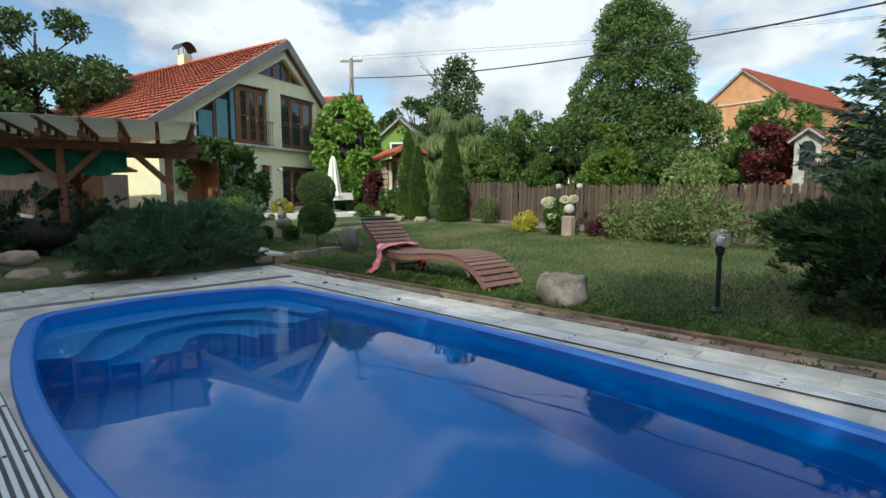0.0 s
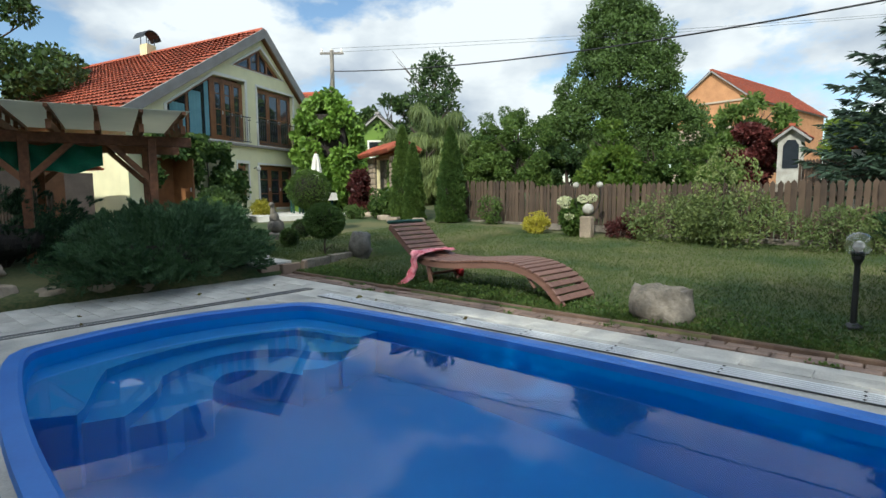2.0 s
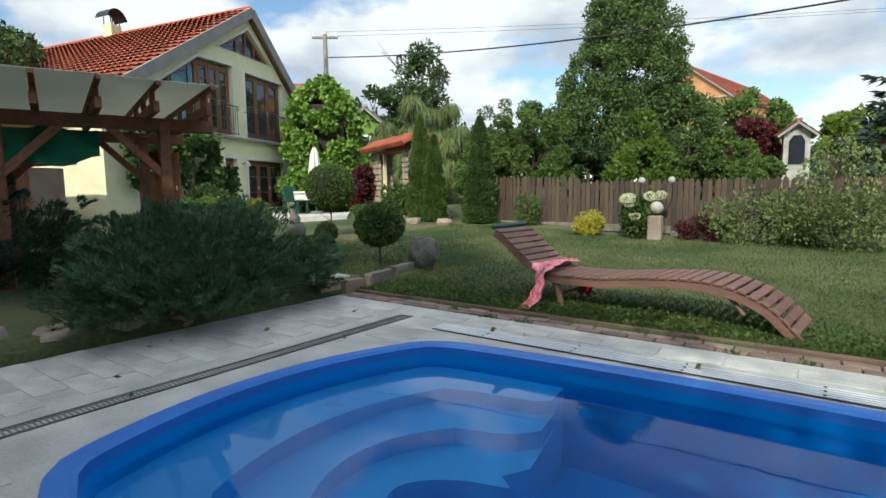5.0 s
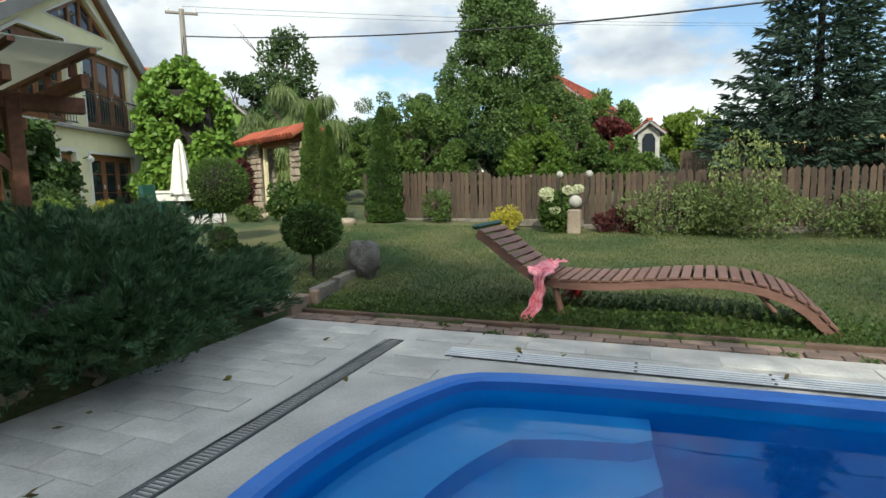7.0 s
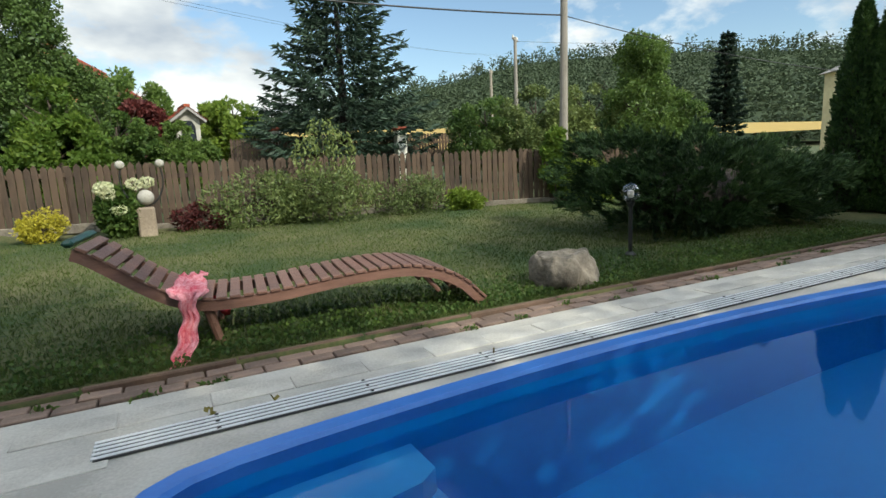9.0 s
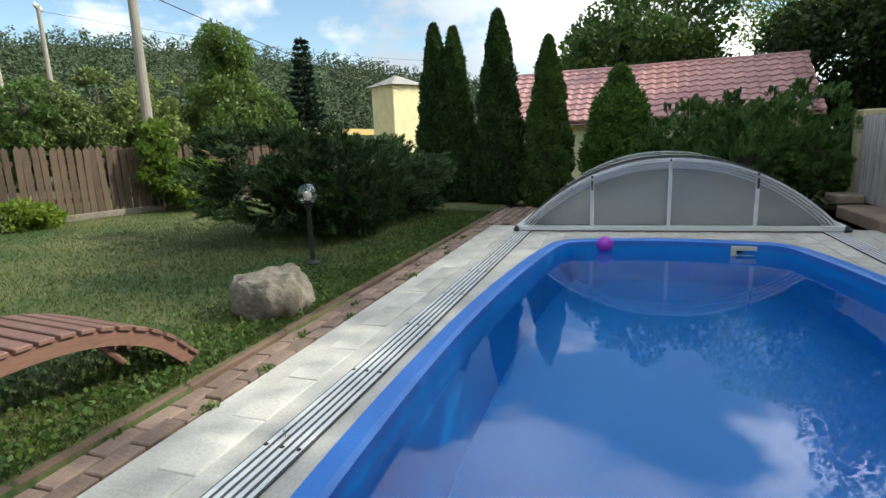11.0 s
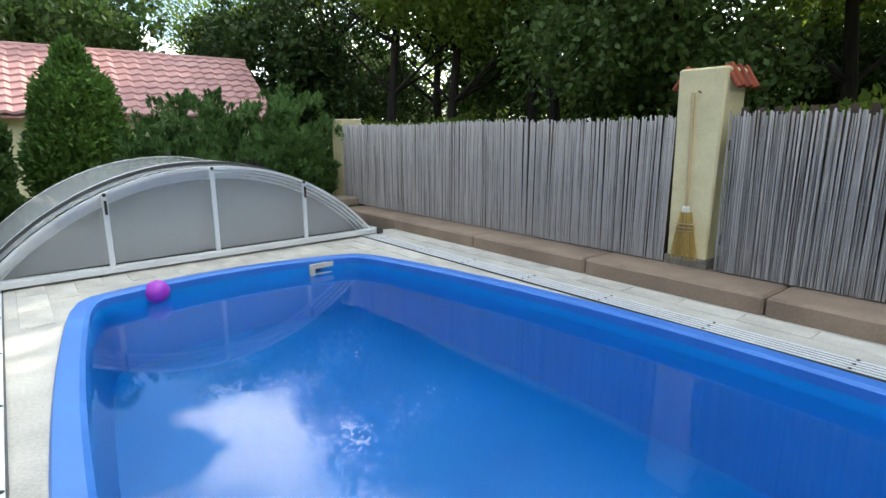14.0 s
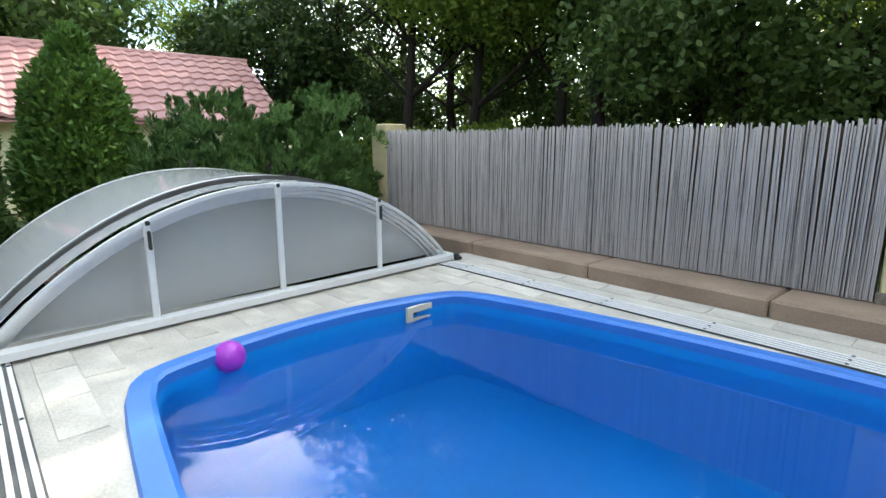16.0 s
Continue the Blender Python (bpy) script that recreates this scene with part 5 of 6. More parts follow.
def under_l(s):
    return AP[1] - 0.22 - (AP[0] - s) * slope_l


def under_r(s):
    return AP[1] - 0.22 - (s - AP[0]) * slope_r


WL, WR, DEPTH = -5.9, 2.62, 12.6
front_outer = [(WL, 0.1), (WR, 0.1), (WR, under_r(WR)), (AP[0], AP[1] - 0.22), (WL, under_l(WL))]
holes = {
    "big": [(-4.45, 3.08), (-0.88, 3.08), (-0.88, 5.26), (-2.45, 5.20), (-4.45, 3.95)],
    "right": [(-0.22, 3.08), (2.05, 3.08), (2.05, 5.20), (-0.22, 5.20)],
    "door": [(-0.25, 0.72), (1.98, 0.72), (1.98, 2.36), (-0.25, 2.36)],
    "small": [(-1.45, 1.15), (-0.85, 1.15), (-0.85, 2.36), (-1.45, 2.36)],
    "entry": [(-4.95, 0.55), (-3.95, 0.55), (-3.95, 2.36), (-4.95, 2.36)],
    "gable": [(-1.5, 5.72), (1.4, 5.72), (0.08, 6.62)]}
FR = lambda a, b, d: (a, d, b)
part("wall", plate(front_outer, list(holes.values()), 0.0, 0.32, M_HOUSE, "wall", FR), M_HOUSE, house)
part("wall", plate([(0.32, 0.1), (DEPTH, 0.1), (DEPTH, under_l(WL)), (0.32, under_l(WL))], [], WL, WL + 0.3, M_HOUSE, "wall", lambda a, b, d: (d, a, b)), M_HOUSE, house)
part("wall", plate([(0.32, 0.1), (DEPTH, 0.1), (DEPTH, under_r(WR)), (0.32, under_r(WR))], [], WR - 0.3, WR, M_HOUSE, "wall", lambda a, b, d: (d, a, b)), M_HOUSE, house)
part("wall", plate(front_outer, [], DEPTH, DEPTH + 0.3, M_HOUSE, "wall", FR), M_HOUSE, house)
part("storey_floor", box(-1.6, 5.2, 2.75, 8.0, 9.4, 0.2), M_FRAME, house)
part("storey_floor", box(-1.6, 5.2, 0.5, 8.0, 9.4, 0.2), M_FRAME, house)
part("partition", box(-1.6, 3.2, 1.8, 8.2, 0.1, 3.2), M_WHITE, house)
# white surrounds and string course
for key in ("big", "right", "door", "small", "entry", "gable"):
    lp = holes[key]
    c = Vector((sum(p[0] for p in lp) / len(lp), sum(p[1] for p in lp) / len(lp)))
    big_ = [tuple(c + (Vector(p) - c) * (1 + 0.11 / max(0.3, (Vector(p) - c).length))) for p in lp]
    part("surround", plate(big_, [[tuple(c + (Vector(p) - c) * 0.995) for p in lp]], -0.025, 0.02, M_WHITE, "surround", FR), M_WHITE, house)
part("ledge", box(-1.2, -0.07, 2.99, 7.0, 0.20, 0.07, 0.01), M_GREYBOARD, house, "grey ledge under the upper windows")


def roof_slope(side, parent):
    """One slope, with rows of overlapping clay tiles."""
    e, sl = (LE, slope_l) if side < 0 else (RE, slope_r)
    ln = math.hypot(e[0] - AP[0], e[1] - AP[1])
    d = Vector((e[0] - AP[0], 0, e[1] - AP[1])).normalized()
    n = Vector((-d.z, 0, d.x)) if side > 0 else Vector((d.z, 0, -d.x))
    v, f = [], []
    rows, cols = int(ln / 0.36), int((DEPTH + 0.6) / 0.24)
    for r in range(rows):
        a0, a1 = ln * r / rows, ln * (r + 1.12) / rows
        for c in range(cols):
            y0 = -0.20 + c * 0.24
            o = len(v)
            for k, (yy, bump_) in enumerate(((0, 0.0), (0.07, 0.035), (0.16, 0.035), (0.235, 0.0))):
                for a, lift in ((a0, 0.0), (a1, 0.06)):
                    p = Vector((AP[0], y0 + yy, AP[1])) + d * a + n * (0.03 + bump_ + lift)
                    v.append(p)
            for k in range(3):
                f.append((o + 2 * k, o + 2 * k + 1, o + 2 * k + 3, o + 2 * k + 2))
    t = part("tile", mesh_from("tile", v, f, M_ROOF), M_ROOF, parent)
    t["kind"] = "stuff"
    q = [Vector((AP[0], -0.22, AP[1])), Vector((AP[0], DEPTH + 0.5, AP[1])), Vector((AP[0], DEPTH + 0.5, AP[1])) + d * ln, Vector((AP[0], -0.22, AP[1])) + d * ln]
    bt = [p - n * 0.16 for p in q]
    part("rafter_board", mesh_from("rafter_board", q + bt, [(0, 1, 2, 3), (7, 6, 5, 4), (0, 3, 7, 4), (1, 5, 6, 2), (2, 6, 7, 3), (0, 4, 5, 1)], M_FRAME), M_FRAME, parent)
    fa = [Vector((AP[0], -0.25, AP[1])) + n * 0.10, Vector((AP[0], -0.25, AP[1])) + d * ln + n * 0.10]
    fb = [p - n * 0.30 for p in fa]
    quad = [fa[0], fa[1], fb[1], fb[0]]
    part("barge_board", mesh_from("barge_board", quad + [p + Vector((0, 0.05, 0)) for p in quad], [(0, 1, 2, 3), (7, 6, 5, 4), (0, 4, 5, 1), (1, 5, 6, 2), (2, 6, 7, 3), (3, 7, 4, 0)], M_GREYBOARD), M_GREYBOARD, parent)


roof_obj = part("roof", box(AP[0], DEPTH / 2 + 0.1, AP[1] + 0.06, 0.22, DEPTH + 0.6, 0.12, 0.03), M_ROOF, house, "orange clay tiled roof")
roof_slope(-1, roof_obj)
roof_slope(1, roof_obj)
ch = part("chimney", box(0.08, 6.6, 7.0, 0.5, 0.5, 1.3, 0.02), M_PLASTER_Y, house, "plastered chimney with a curved metal cowl")
for dx in (-0.2, 0.2):
    for dy in (-0.2, 0.2):
        part("strut", rod((0.08 + dx, 6.6 + dy, 7.6), (0.08 + dx, 6.6 + dy, 7.95), 0.02), M_BLACK, ch)
cv, cf = [], []
for i in range(9):
    a = math.pi * (0.12 + 0.76 * i / 8)
    for yy in (-0.36, 0.36):
        for rr in (0.50, 0.47):
            cv.append((0.08 + rr * math.cos(a), 6.6 + yy, 7.66 + 0.62 * rr * math.sin(a) / 0.5 * 0.9))
for i in range(8):
    for p_, q_ in ((0, 1), (1, 3), (3, 2), (2, 0)):
        cf.append((4 * i + p_, 4 * i + q_, 4 * i + 4 + q_, 4 * i + 4 + p_))
part("cowl", mesh_from("cowl", cv, cf, M_BLACK), M_BLACK, ch)


def window(name, s0, s1, z0, z1, leaves, parent, open_=0.0, curtain=None, bars=0):
    """A brown framed window or door with its leaves in the front wall."""
    w = part(name, box((s0 + s1) / 2, 0.17, z1 - 0.04, s1 - s0, 0.10, 0.08), M_FRAME, parent)
    bm = box(s0 + 0.04, 0.17, (z0 + z1) / 2, 0.08, 0.10, z1 - z0)
    box(s1 - 0.04, 0.17, (z0 + z1) / 2, 0.08, 0.10, z1 - z0, 0, None, bm)
    box((s0 + s1) / 2, 0.17, z0 + 0.04, s1 - s0, 0.10, 0.08, 0, None, bm)
    part("frame", bm, M_FRAME, w)
    lw = (s1 - s0 - 0.12) / leaves
    for k in range(leaves):
        a = s0 + 0.06 + k * lw
        bm = bmesh.new()
        for xx in (a + 0.05, a + lw - 0.05):
            box(xx, 0.14, (z0 + z1) / 2, 0.085, 0.06, z1 - z0 - 0.14, 0.006, None, bm)
        for zz in (z0 + 0.12, z1 - 0.12):
            box(a + lw / 2, 0.14, zz, lw - 0.02, 0.06, 0.09, 0.006, None, bm)
        for i in range(bars):
            box(a + lw / 2, 0.145, z0 + (z1 - z0) * (i + 1) / (bars + 1), lw - 0.1, 0.03, 0.025, 0, None, bm)
        part("leaf", bm, M_FRAME, w)
        part("pane", box(a + lw / 2, 0.15, (z0 + z1) / 2, lw - 0.16, 0.008, z1 - z0 - 0.3), M_PANE, w)
        part("handle", box(a + lw - 0.05, 0.10, (z0 + z1) / 2 - 0.1, 0.02, 0.03, 0.12), M_ALU, w)
    if curtain:
        for a in curtain:
            v, f = [], []
            for j in range(2):
                for i in range(15):
                    v.append((a + 0.02 * i, 0.30 + 0.03 * math.sin(i * 1.7), z0 + 0.1 if j == 0 else z1 - 0.1))
            for i in range(14):
                f.append((i, i + 1, 16 + i, 15 + i))
            part("curtain", mesh_from("curtain", v, f, M_CREAM), M_CREAM, w)
    return w


window("french_window", -2.42, -0.90, 3.10, 5.16, 3, house, bars=3)
window("french_window", -0.20, 2.03, 3.10, 5.18, 3, house, curtain=(1.6, -0.1), bars=1)
window("terrace_door", -0.23, 1.96, 0.74, 2.34, 3, house, bars=2)
window("side_window", -1.43, -0.87, 1.17, 2.34, 1, house, bars=1)
# sloping glazed part of the big window with blue-green curtains
wv = [(-4.43, 3.10), (-2.42, 3.10), (-2.42, 5.18), (-4.43, 3.93)]
glz = part("slanted_window", plate(wv, [[(-4.35, 3.18), (-3.55, 3.18), (-3.55, 4.40), (-4.35, 3.90)], [(-3.47, 3.18), (-2.50, 3.18), (-2.50, 5.04), (-3.47, 4.44)]], 0.12, 0.2, M_FRAME, "slanted_window", FR), M_FRAME, house)
part("pane", plate(wv, [], 0.155, 0.163, M_PANE, "pane", FR), M_PANE, glz)
for s0, s1 in ((-4.2, -3.6), (-3.42, -2.9), (-2.75, -2.55)):
    zt = 3.93 + (s0 + 4.43) * 0.62
    v, f = [], []
    for i in range(15):
        x = s0 + (s1 - s0) * i / 14
        v += [(x, 0.135 + 0.004 * math.sin(i * 1.9), 3.2), (x, 0.135 + 0.004 * math.sin(i * 1.9), min(zt, 3.85 + (x + 4.43) * 0.62))]
    for i in range(14):
        f.append((2 * i, 2 * i + 1, 2 * i + 3, 2 * i + 2))
    part("curtain", mesh_from("curtain", v, f, M_CURTAIN), M_CURTAIN, glz, "blue-green curtain")
gw = part("gable_window", plate([(-1.48, 5.73), (1.38, 5.73), (0.08, 6.60)], [[(-1.15, 5.80), (-0.45, 5.80), (-0.45, 6.17)], [(-0.37, 5.80), (0.05, 5.80), (0.05, 6.50), (-0.37, 6.22)], [(0.12, 5.80), (0.52, 5.80), (0.52, 6.22), (0.12, 6.48)], [(0.60, 5.80), (1.05, 5.80), (0.60, 6.13)]], 0.1, 0.2, M_FRAME, "gable_window", FR), M_FRAME, house)
part("pane", plate([(-1.45, 5.75), (1.35, 5.75), (0.08, 6.58)], [], 0.15, 0.158, M_PANE, "pane", FR), M_PANE, gw)
ed = part("entry_door", box(-4.45, 0.25, 1.45, 0.98, 0.06, 1.8), M_FRAME, house, "dark brown entry door standing open")
part("panel", box(-4.1, -0.15, 1.45, 0.05, 0.8, 1.75, 0.01, None), M_FRAME, ed)
part("handle", box(-4.14, -0.45, 1.4, 0.03, 0.03, 0.12), M_ALU, ed)
for x0, x1 in ((-1.95, -0.85), (-0.30, 2.1)):
    rl = part("balustrade", box((x0 + x1) / 2, -0.16, 3.98, x1 - x0, 0.03, 0.03), M_ALU_DARK, house, "thin black iron balustrade")
    part("bottom_rail", box((x0 + x1) / 2, -0.16, 3.12, x1 - x0, 0.03, 0.03), M_ALU_DARK, rl)
    for k in range(int((x1 - x0) / 0.115) + 1):
        part("bar", rod((x0 + 0.115 * k, -0.16, 3.12), (x0 + 0.115 * k, -0.16, 3.98), 0.009, None, 6), M_ALU_DARK, rl)
    for xx in (x0, x1):
        part("bracket", rod((xx, -0.17, 3.9), (xx, 0.02, 3.9), 0.012, None, 6), M_ALU_DARK, rl)
wlmp = part("wall_lamp", rod((-0.55, 0.0, 2.2), (-0.55, -0.15, 2.25), 0.015), M_BLACK, house)
part("shade", ball((-0.55, -0.2, 2.18), 0.09), M_CREAM, wlmp)
part("gutter", rod((RE[0] + 0.05, -0.15, RE[1] - 0.05), (RE[0] + 0.05, DEPTH, RE[1] - 0.05), 0.06), M_GREYBOARD, house)
# the house runs back at a slant behind its front wall
for ob in house.children_recursive:
    if ob.type == "MESH":
        for vv in ob.data.vertices:
            vv.co.x += 0.19 * max(0.0, vv.co.y - 0.33)


# ivy over the entry and the climber on the wall beside the house
def ivy(name, m, boxes, n, leaf, mat, label, seed):
    rng = np.random.default_rng(seed)
    ob = thing(name, m, label, "climber")
    P = []
    tot = sum(b[3] * b[5] for b in boxes)
    for (x, y, z, w, d, h) in boxes:
        k = int(n * w * h / tot)
        P.append(np.stack([x + w * rng.uniform(-0.5, 0.5, k), y + d * rng.uniform(-0.5, 0.5, k) ** 3 * 4 * 0.5, z + h * rng.uniform(-0.5, 0.5, k)], 1))
    P = np.concatenate(P)
    lump = np.array([noise.noise(Vector((p[0] * 1.6, p[2] * 1.6, seed))) for p in P])
    keep = lump > -0.28
    P = P[keep]
    P[:, 1] -= np.maximum(0, lump[keep]) * 0.45
    D = np.tile(np.array([0, -0.55, -0.75]), (len(P), 1))
    part("leaves", leaf_mesh("leaves", P, D, leaf, leaf * 0.85, mat, 0.45, seed), mat, ob)
    rs = random.Random(seed)
    for (x, y, z, w, d, h) in boxes[:5]:
        part("stem", rod((x, y + 0.1, z - h / 2), (x + rs.uniform(-0.2, 0.2), y + 0.1, z + h / 2), 0.025, 0.012, 6), M_BARK, ob)
    return ob


ivy("entry_ivy", HM, [(-4.5, -0.35, 2.75, 2.4, 0.7, 0.75), (-3.2, -0.4, 2.2, 1.7, 0.8, 1.5), (-2.5, -0.45, 1.5, 1.5, 0.8, 1.7), (-3.0, -0.4, 0.95, 1.3, 0.8, 0.8), (-5.4, -0.3, 2.2, 0.35, 0.4, 1.6)], 8500, 0.14, M_LEAF_MID, "dense dark green creeper over the entry porch", 201)
CM = Matrix.Translation((-18.25, 13.6, 0)) @ pose(0, 0, 0, 0, 0, 30)
climber = plant("climber_tower", CM, None, clumps([(0, 0, 2.9, 1.25, 1.0, 2.3), (0.1, 0, 1.4, 1.35, 1.0, 1.2)], 170, 0.36, 202), 34000, 0.20, 0.17, M_LEAF_IVY, M_BARK, "tall wall overgrown with large light green creeper leaves", "climber", 203, 0.7, -0.5, 0.35)
# block coloured dark so gaps between the creeper leaves look shaded
part("wall_core", box(0, 0, 2.2, 1.7, 1.1, 4.2, 0.05), M_DARK_BARK_SHADE, climber)
shrub(-16.0, 13.3, 0.55, 1.5, 5000, M_LEAF_RED, "dark red-brown shrub by the stone gate", 204, 0.12, 0.07)
shrub(-17.3, 10.0, 0.40, 0.55, 3000, M_LEAF_YELLOW, "golden-yellow shrub beside the terrace door", 205, 0.08, 0.04)
shrub(-16.4, 8.0, 0.6, 0.95, 6000, M_LEAF_DARK, "round green shrub before the house", 206, 0.08, 0.05)
shrub(-15.3, 7.0, 0.7, 0.7, 6000, M_LEAF_MID, "low green shrub before the house", 207, 0.08, 0.05)
shrub(-13.8, 6.6, 0.8, 0.6, 6000, M_LEAF_JUNIPER, "low juniper ground cover before the house", 208, 0.10, 0.03)
shrub(-13.4, 12.0, 0.5, 0.9, 2500, M_LEAF_MID, "hydrangea bush by the gate", 209, 0.11, 0.07)
shrub(-14.2, 11.4, 0.3, 0.4, 2000, M_LEAF_DARK, "small round bush by the gate", 210, 0.06, 0.04)
for i, (x, y) in enumerate(((-14.6, 12.3), (-13.1, 11.7), (-12.2, 11.2), (-11.3, 11.3))):
    st = tagged(new("garden_stone", stone_mesh("garden_stone", 0.2, (1.2, 1, 0.7), 61 + i, M_STONE_WARM, 3)), "pale rounded stone at the edge of the lawn", "stone", "garden stones")
    st.matrix_world = pose(x, y, g(x, y) + 0.06, 0, 0, i * 50)

# stone gate with a tiled roof
gate = thing("garden_gate", Matrix.Translation((-14.6, 13.15, g(-14.6, 13.1))) @ pose(0, 0, 0, 0, 0, -26), "rubble stone garden gate with a small orange tiled roof", "gate")
for x0, x1 in ((-1.35, -0.55), (1.25, 1.95)):
    pier = part("pier", box((x0 + x1) / 2, 0, 0.95, x1 - x0 - 0.08, 0.42, 2.0, 0.02), M_STONE, gate, "rubble stone pier")
    rs = random.Random(int(x0 * 100))
    z = 0.0
    while z < 1.9:
        x = x0
        hh = rs.uniform(0.13, 0.22)
        while x < x1 - 0.06:
            ww = min(rs.uniform(0.16, 0.34), x1 - x)
            for sy in (-1, 1):
                part("stone", box(x + ww / 2, sy * 0.21, z + hh / 2, ww - 0.025, 0.09, hh - 0.025, 0.02), M_STONE_WARM, pier)
            x += ww
        z += hh
for x in (-0.45, 1.15):
    part("timber_post", box(x, -0.1, 0.95, 0.10, 0.10, 2.0, 0.005), M_PLASTER_Y, gate)
part("lintel", box(0.35, 0, 1.98, 3.4, 0.3, 0.12, 0.01), M_FRAME, gate)
gr = part("roof", box(0.3, 0, 2.34, 3.6, 0.10, 0.08, 0.02), M_ROOF, gate)
for s_ in (-1, 1):
    b2 = bmesh.new()
    m = pose(0.3, s_ * 0.28, 2.20, s_ * -28, 0, 0)
    box(0, 0, 0, 3.6, 0.62, 0.03, 0, m, b2)
    part("roof_board", b2, M_FRAME, gr)
    for k in range(20):
        b3 = rod(m @ Vector((-1.71 + 0.18 * k, -0.31, 0.02)), m @ Vector((-1.71 + 0.18 * k, 0.31, 0.02)), 0.085, None, 8)
        part("roof_tile", b3, M_ROOF, gr)

# terrace table, chairs, umbrella
TX, TY = -17.2, 12.15
TZ = g(TX, TY)
ter = tagged(new("terrace", plate([(-20.4, 10.2), (-15.9, 9.0), (-14.9, 11.4), (-17.0, 13.6), (-20.9, 13.6)], [], 0.2, 0.56, M_TILE, "terrace")), "pale stone paved house terrace", "terrace", kind="structure")
TZ = 0.56
umb = thing("parasol", pose(TX + 0.3, TY - 0.2, TZ), "closed cream garden parasol", "parasol")
part("pole", rod((0, 0, 0), (0, 0, 2.12), 0.022), M_FRAME, umb)
bm = bmesh.new()
rings = []
for r, z in ((0.30, 0.62), (0.24, 0.75), (0.17, 1.35), (0.12, 1.8), (0.09, 1.98), (0.04, 2.12)):
    rings.append([bm.verts.new((r * (1 + 0.22 * (-1) ** i) * math.cos(i * math.pi / 8), r * (1 + 0.22 * (-1) ** i) * math.sin(i * math.pi / 8), z)) for i in range(16)])
for a, b in zip(rings, rings[1:]):
    for i in range(16):
        bm.faces.new((a[i], a[(i + 1) % 16], b[(i + 1) % 16], b[i]))
bm.faces.new(rings[-1])
part("canopy", bm, M_CREAM, umb, "folded cream canopy")
part("base", lathe([(0, 0), (0.25, 0), (0.25, 0.06), (0.05, 0.09), (0.0, 0.09)]), M_STONE, umb)
part("finial", ball((0, 0, 2.15), 0.03, sub=1), M_FRAME, umb)
tab = thing("garden_table", pose(TX - 0.1, TY + 0.1, TZ), "garden table on the house terrace", "table")
part("tabletop", box(0, 0, 0.70, 1.1, 0.8, 0.04, 0.01), M_GREEN_PLASTIC, tab)
for sx in (-0.45, 0.45):
    for sy in (-0.32, 0.32):
        part("leg", box(sx, sy, 0.35, 0.06, 0.06, 0.70), M_GREEN_PLASTIC, tab)
cl = tagged(new("tablecloth", mesh_from("tablecloth", [(-0.58, -0.43, 0.727), (0.58, -0.43, 0.727), (0.58, 0.43, 0.727), (-0.58, 0.43, 0.727), (-0.62, -0.47, 0.46), (0.62, -0.47, 0.43), (0.62, 0.47, 0.46), (-0.62, 0.47, 0.44)], [(0, 1, 2, 3), (0, 4, 5, 1), (1, 5, 6, 2), (2, 6, 7, 3), (3, 7, 4, 0)], M_CREAM)), "white tablecloth hanging over a garden table", "tablecloth")
cl.matrix_world = pose(TX - 0.1, TY + 0.1, TZ)


def garden_chair(m):
    ob = thing("garden_chair", m, "dark green plastic garden chair", "chair", "chairs round the garden table")
    part("seat", box(0, 0, 0.42, 0.46, 0.44, 0.04, 0.015), M_GREEN_PLASTIC, ob)
    bm = box(0, 0.22, 0.68, 0.46, 0.035, 0.50, 0.015, pose(0, 0, 0, -8, 0, 0))
    part("backrest", bm, M_GREEN_PLASTIC, ob)
    for sx in (-0.2, 0.2):
        part("armrest", box(sx * 1.15, 0, 0.64, 0.05, 0.44, 0.03, 0.01), M_GREEN_PLASTIC, ob)
        for sy in (-0.18, 0.18):
            part("leg", box(sx, sy, 0.21, 0.045, 0.045, 0.42), M_GREEN_PLASTIC, ob)
    return ob


chr_ = garden_chair(pose(TX - 0.75, TY - 0.35, TZ, 0, 0, 60))
copy_thing(chr_, pose(TX + 0.1, TY - 0.75, TZ, 0, 0, 175))

# ---- pergola ----
PM = Matrix.Translation((-10.35, 3.85, 0)) @ pose(0, 0, 0, 0, 0, 252)   # x runs along the front beam, y towards the pool
perg = thing("pergola", PM, "brown timber pergola with a grey awning and a green tarpaulin", "pergola")
for px in (0.0, 1.7, 4.2):
    for py in (0.0, -2.0):
        part("post", box(px, py, 1.0, 0.13, 0.13, 2.3, 0.01), M_WOOD_DARK, perg)
for py in (0.0, -2.0):
    part("beam", box(2.2, py, 2.12, 5.6, 0.11, 0.16, 0.008), M_WOOD_DARK, perg)
    for px, sg in ((0.0, 1), (1.7, -1), (1.7, 1), (4.2, -1)):
        b = bmesh.new()
        a_, c_ = Vector((px, py, 1.45)), Vector((px + sg * 0.6, py, 2.06))
        mm = Matrix.Translation((a_ + c_) / 2) @ (c_ - a_).to_track_quat("Z", "Y").to_matrix().to_4x4()
        box(0, 0, 0, 0.09, 0.09, (c_ - a_).length, 0, mm, b)
        part("brace", b, M_WOOD_DARK, perg)
for k in range(9):
    x = -0.42 + 0.58 * k
    b = box(x, -0.95, 2.26, 0.07, 3.2, 0.13, 0.006)
    part("rafter", b, M_WOOD_DARK, perg)
    for yy in (0.35, -0.4, -1.2, -2.1):
        part("spacer", box(x, yy, 2.40, 0.06, 0.06, 0.12), M_WOOD_DARK, perg)
    part("roof_batten", box(x, -0.80, 2.49, 0.055, 3.4, 0.055, 0.004), M_WOOD_DARK, perg)
aw, af = [], []
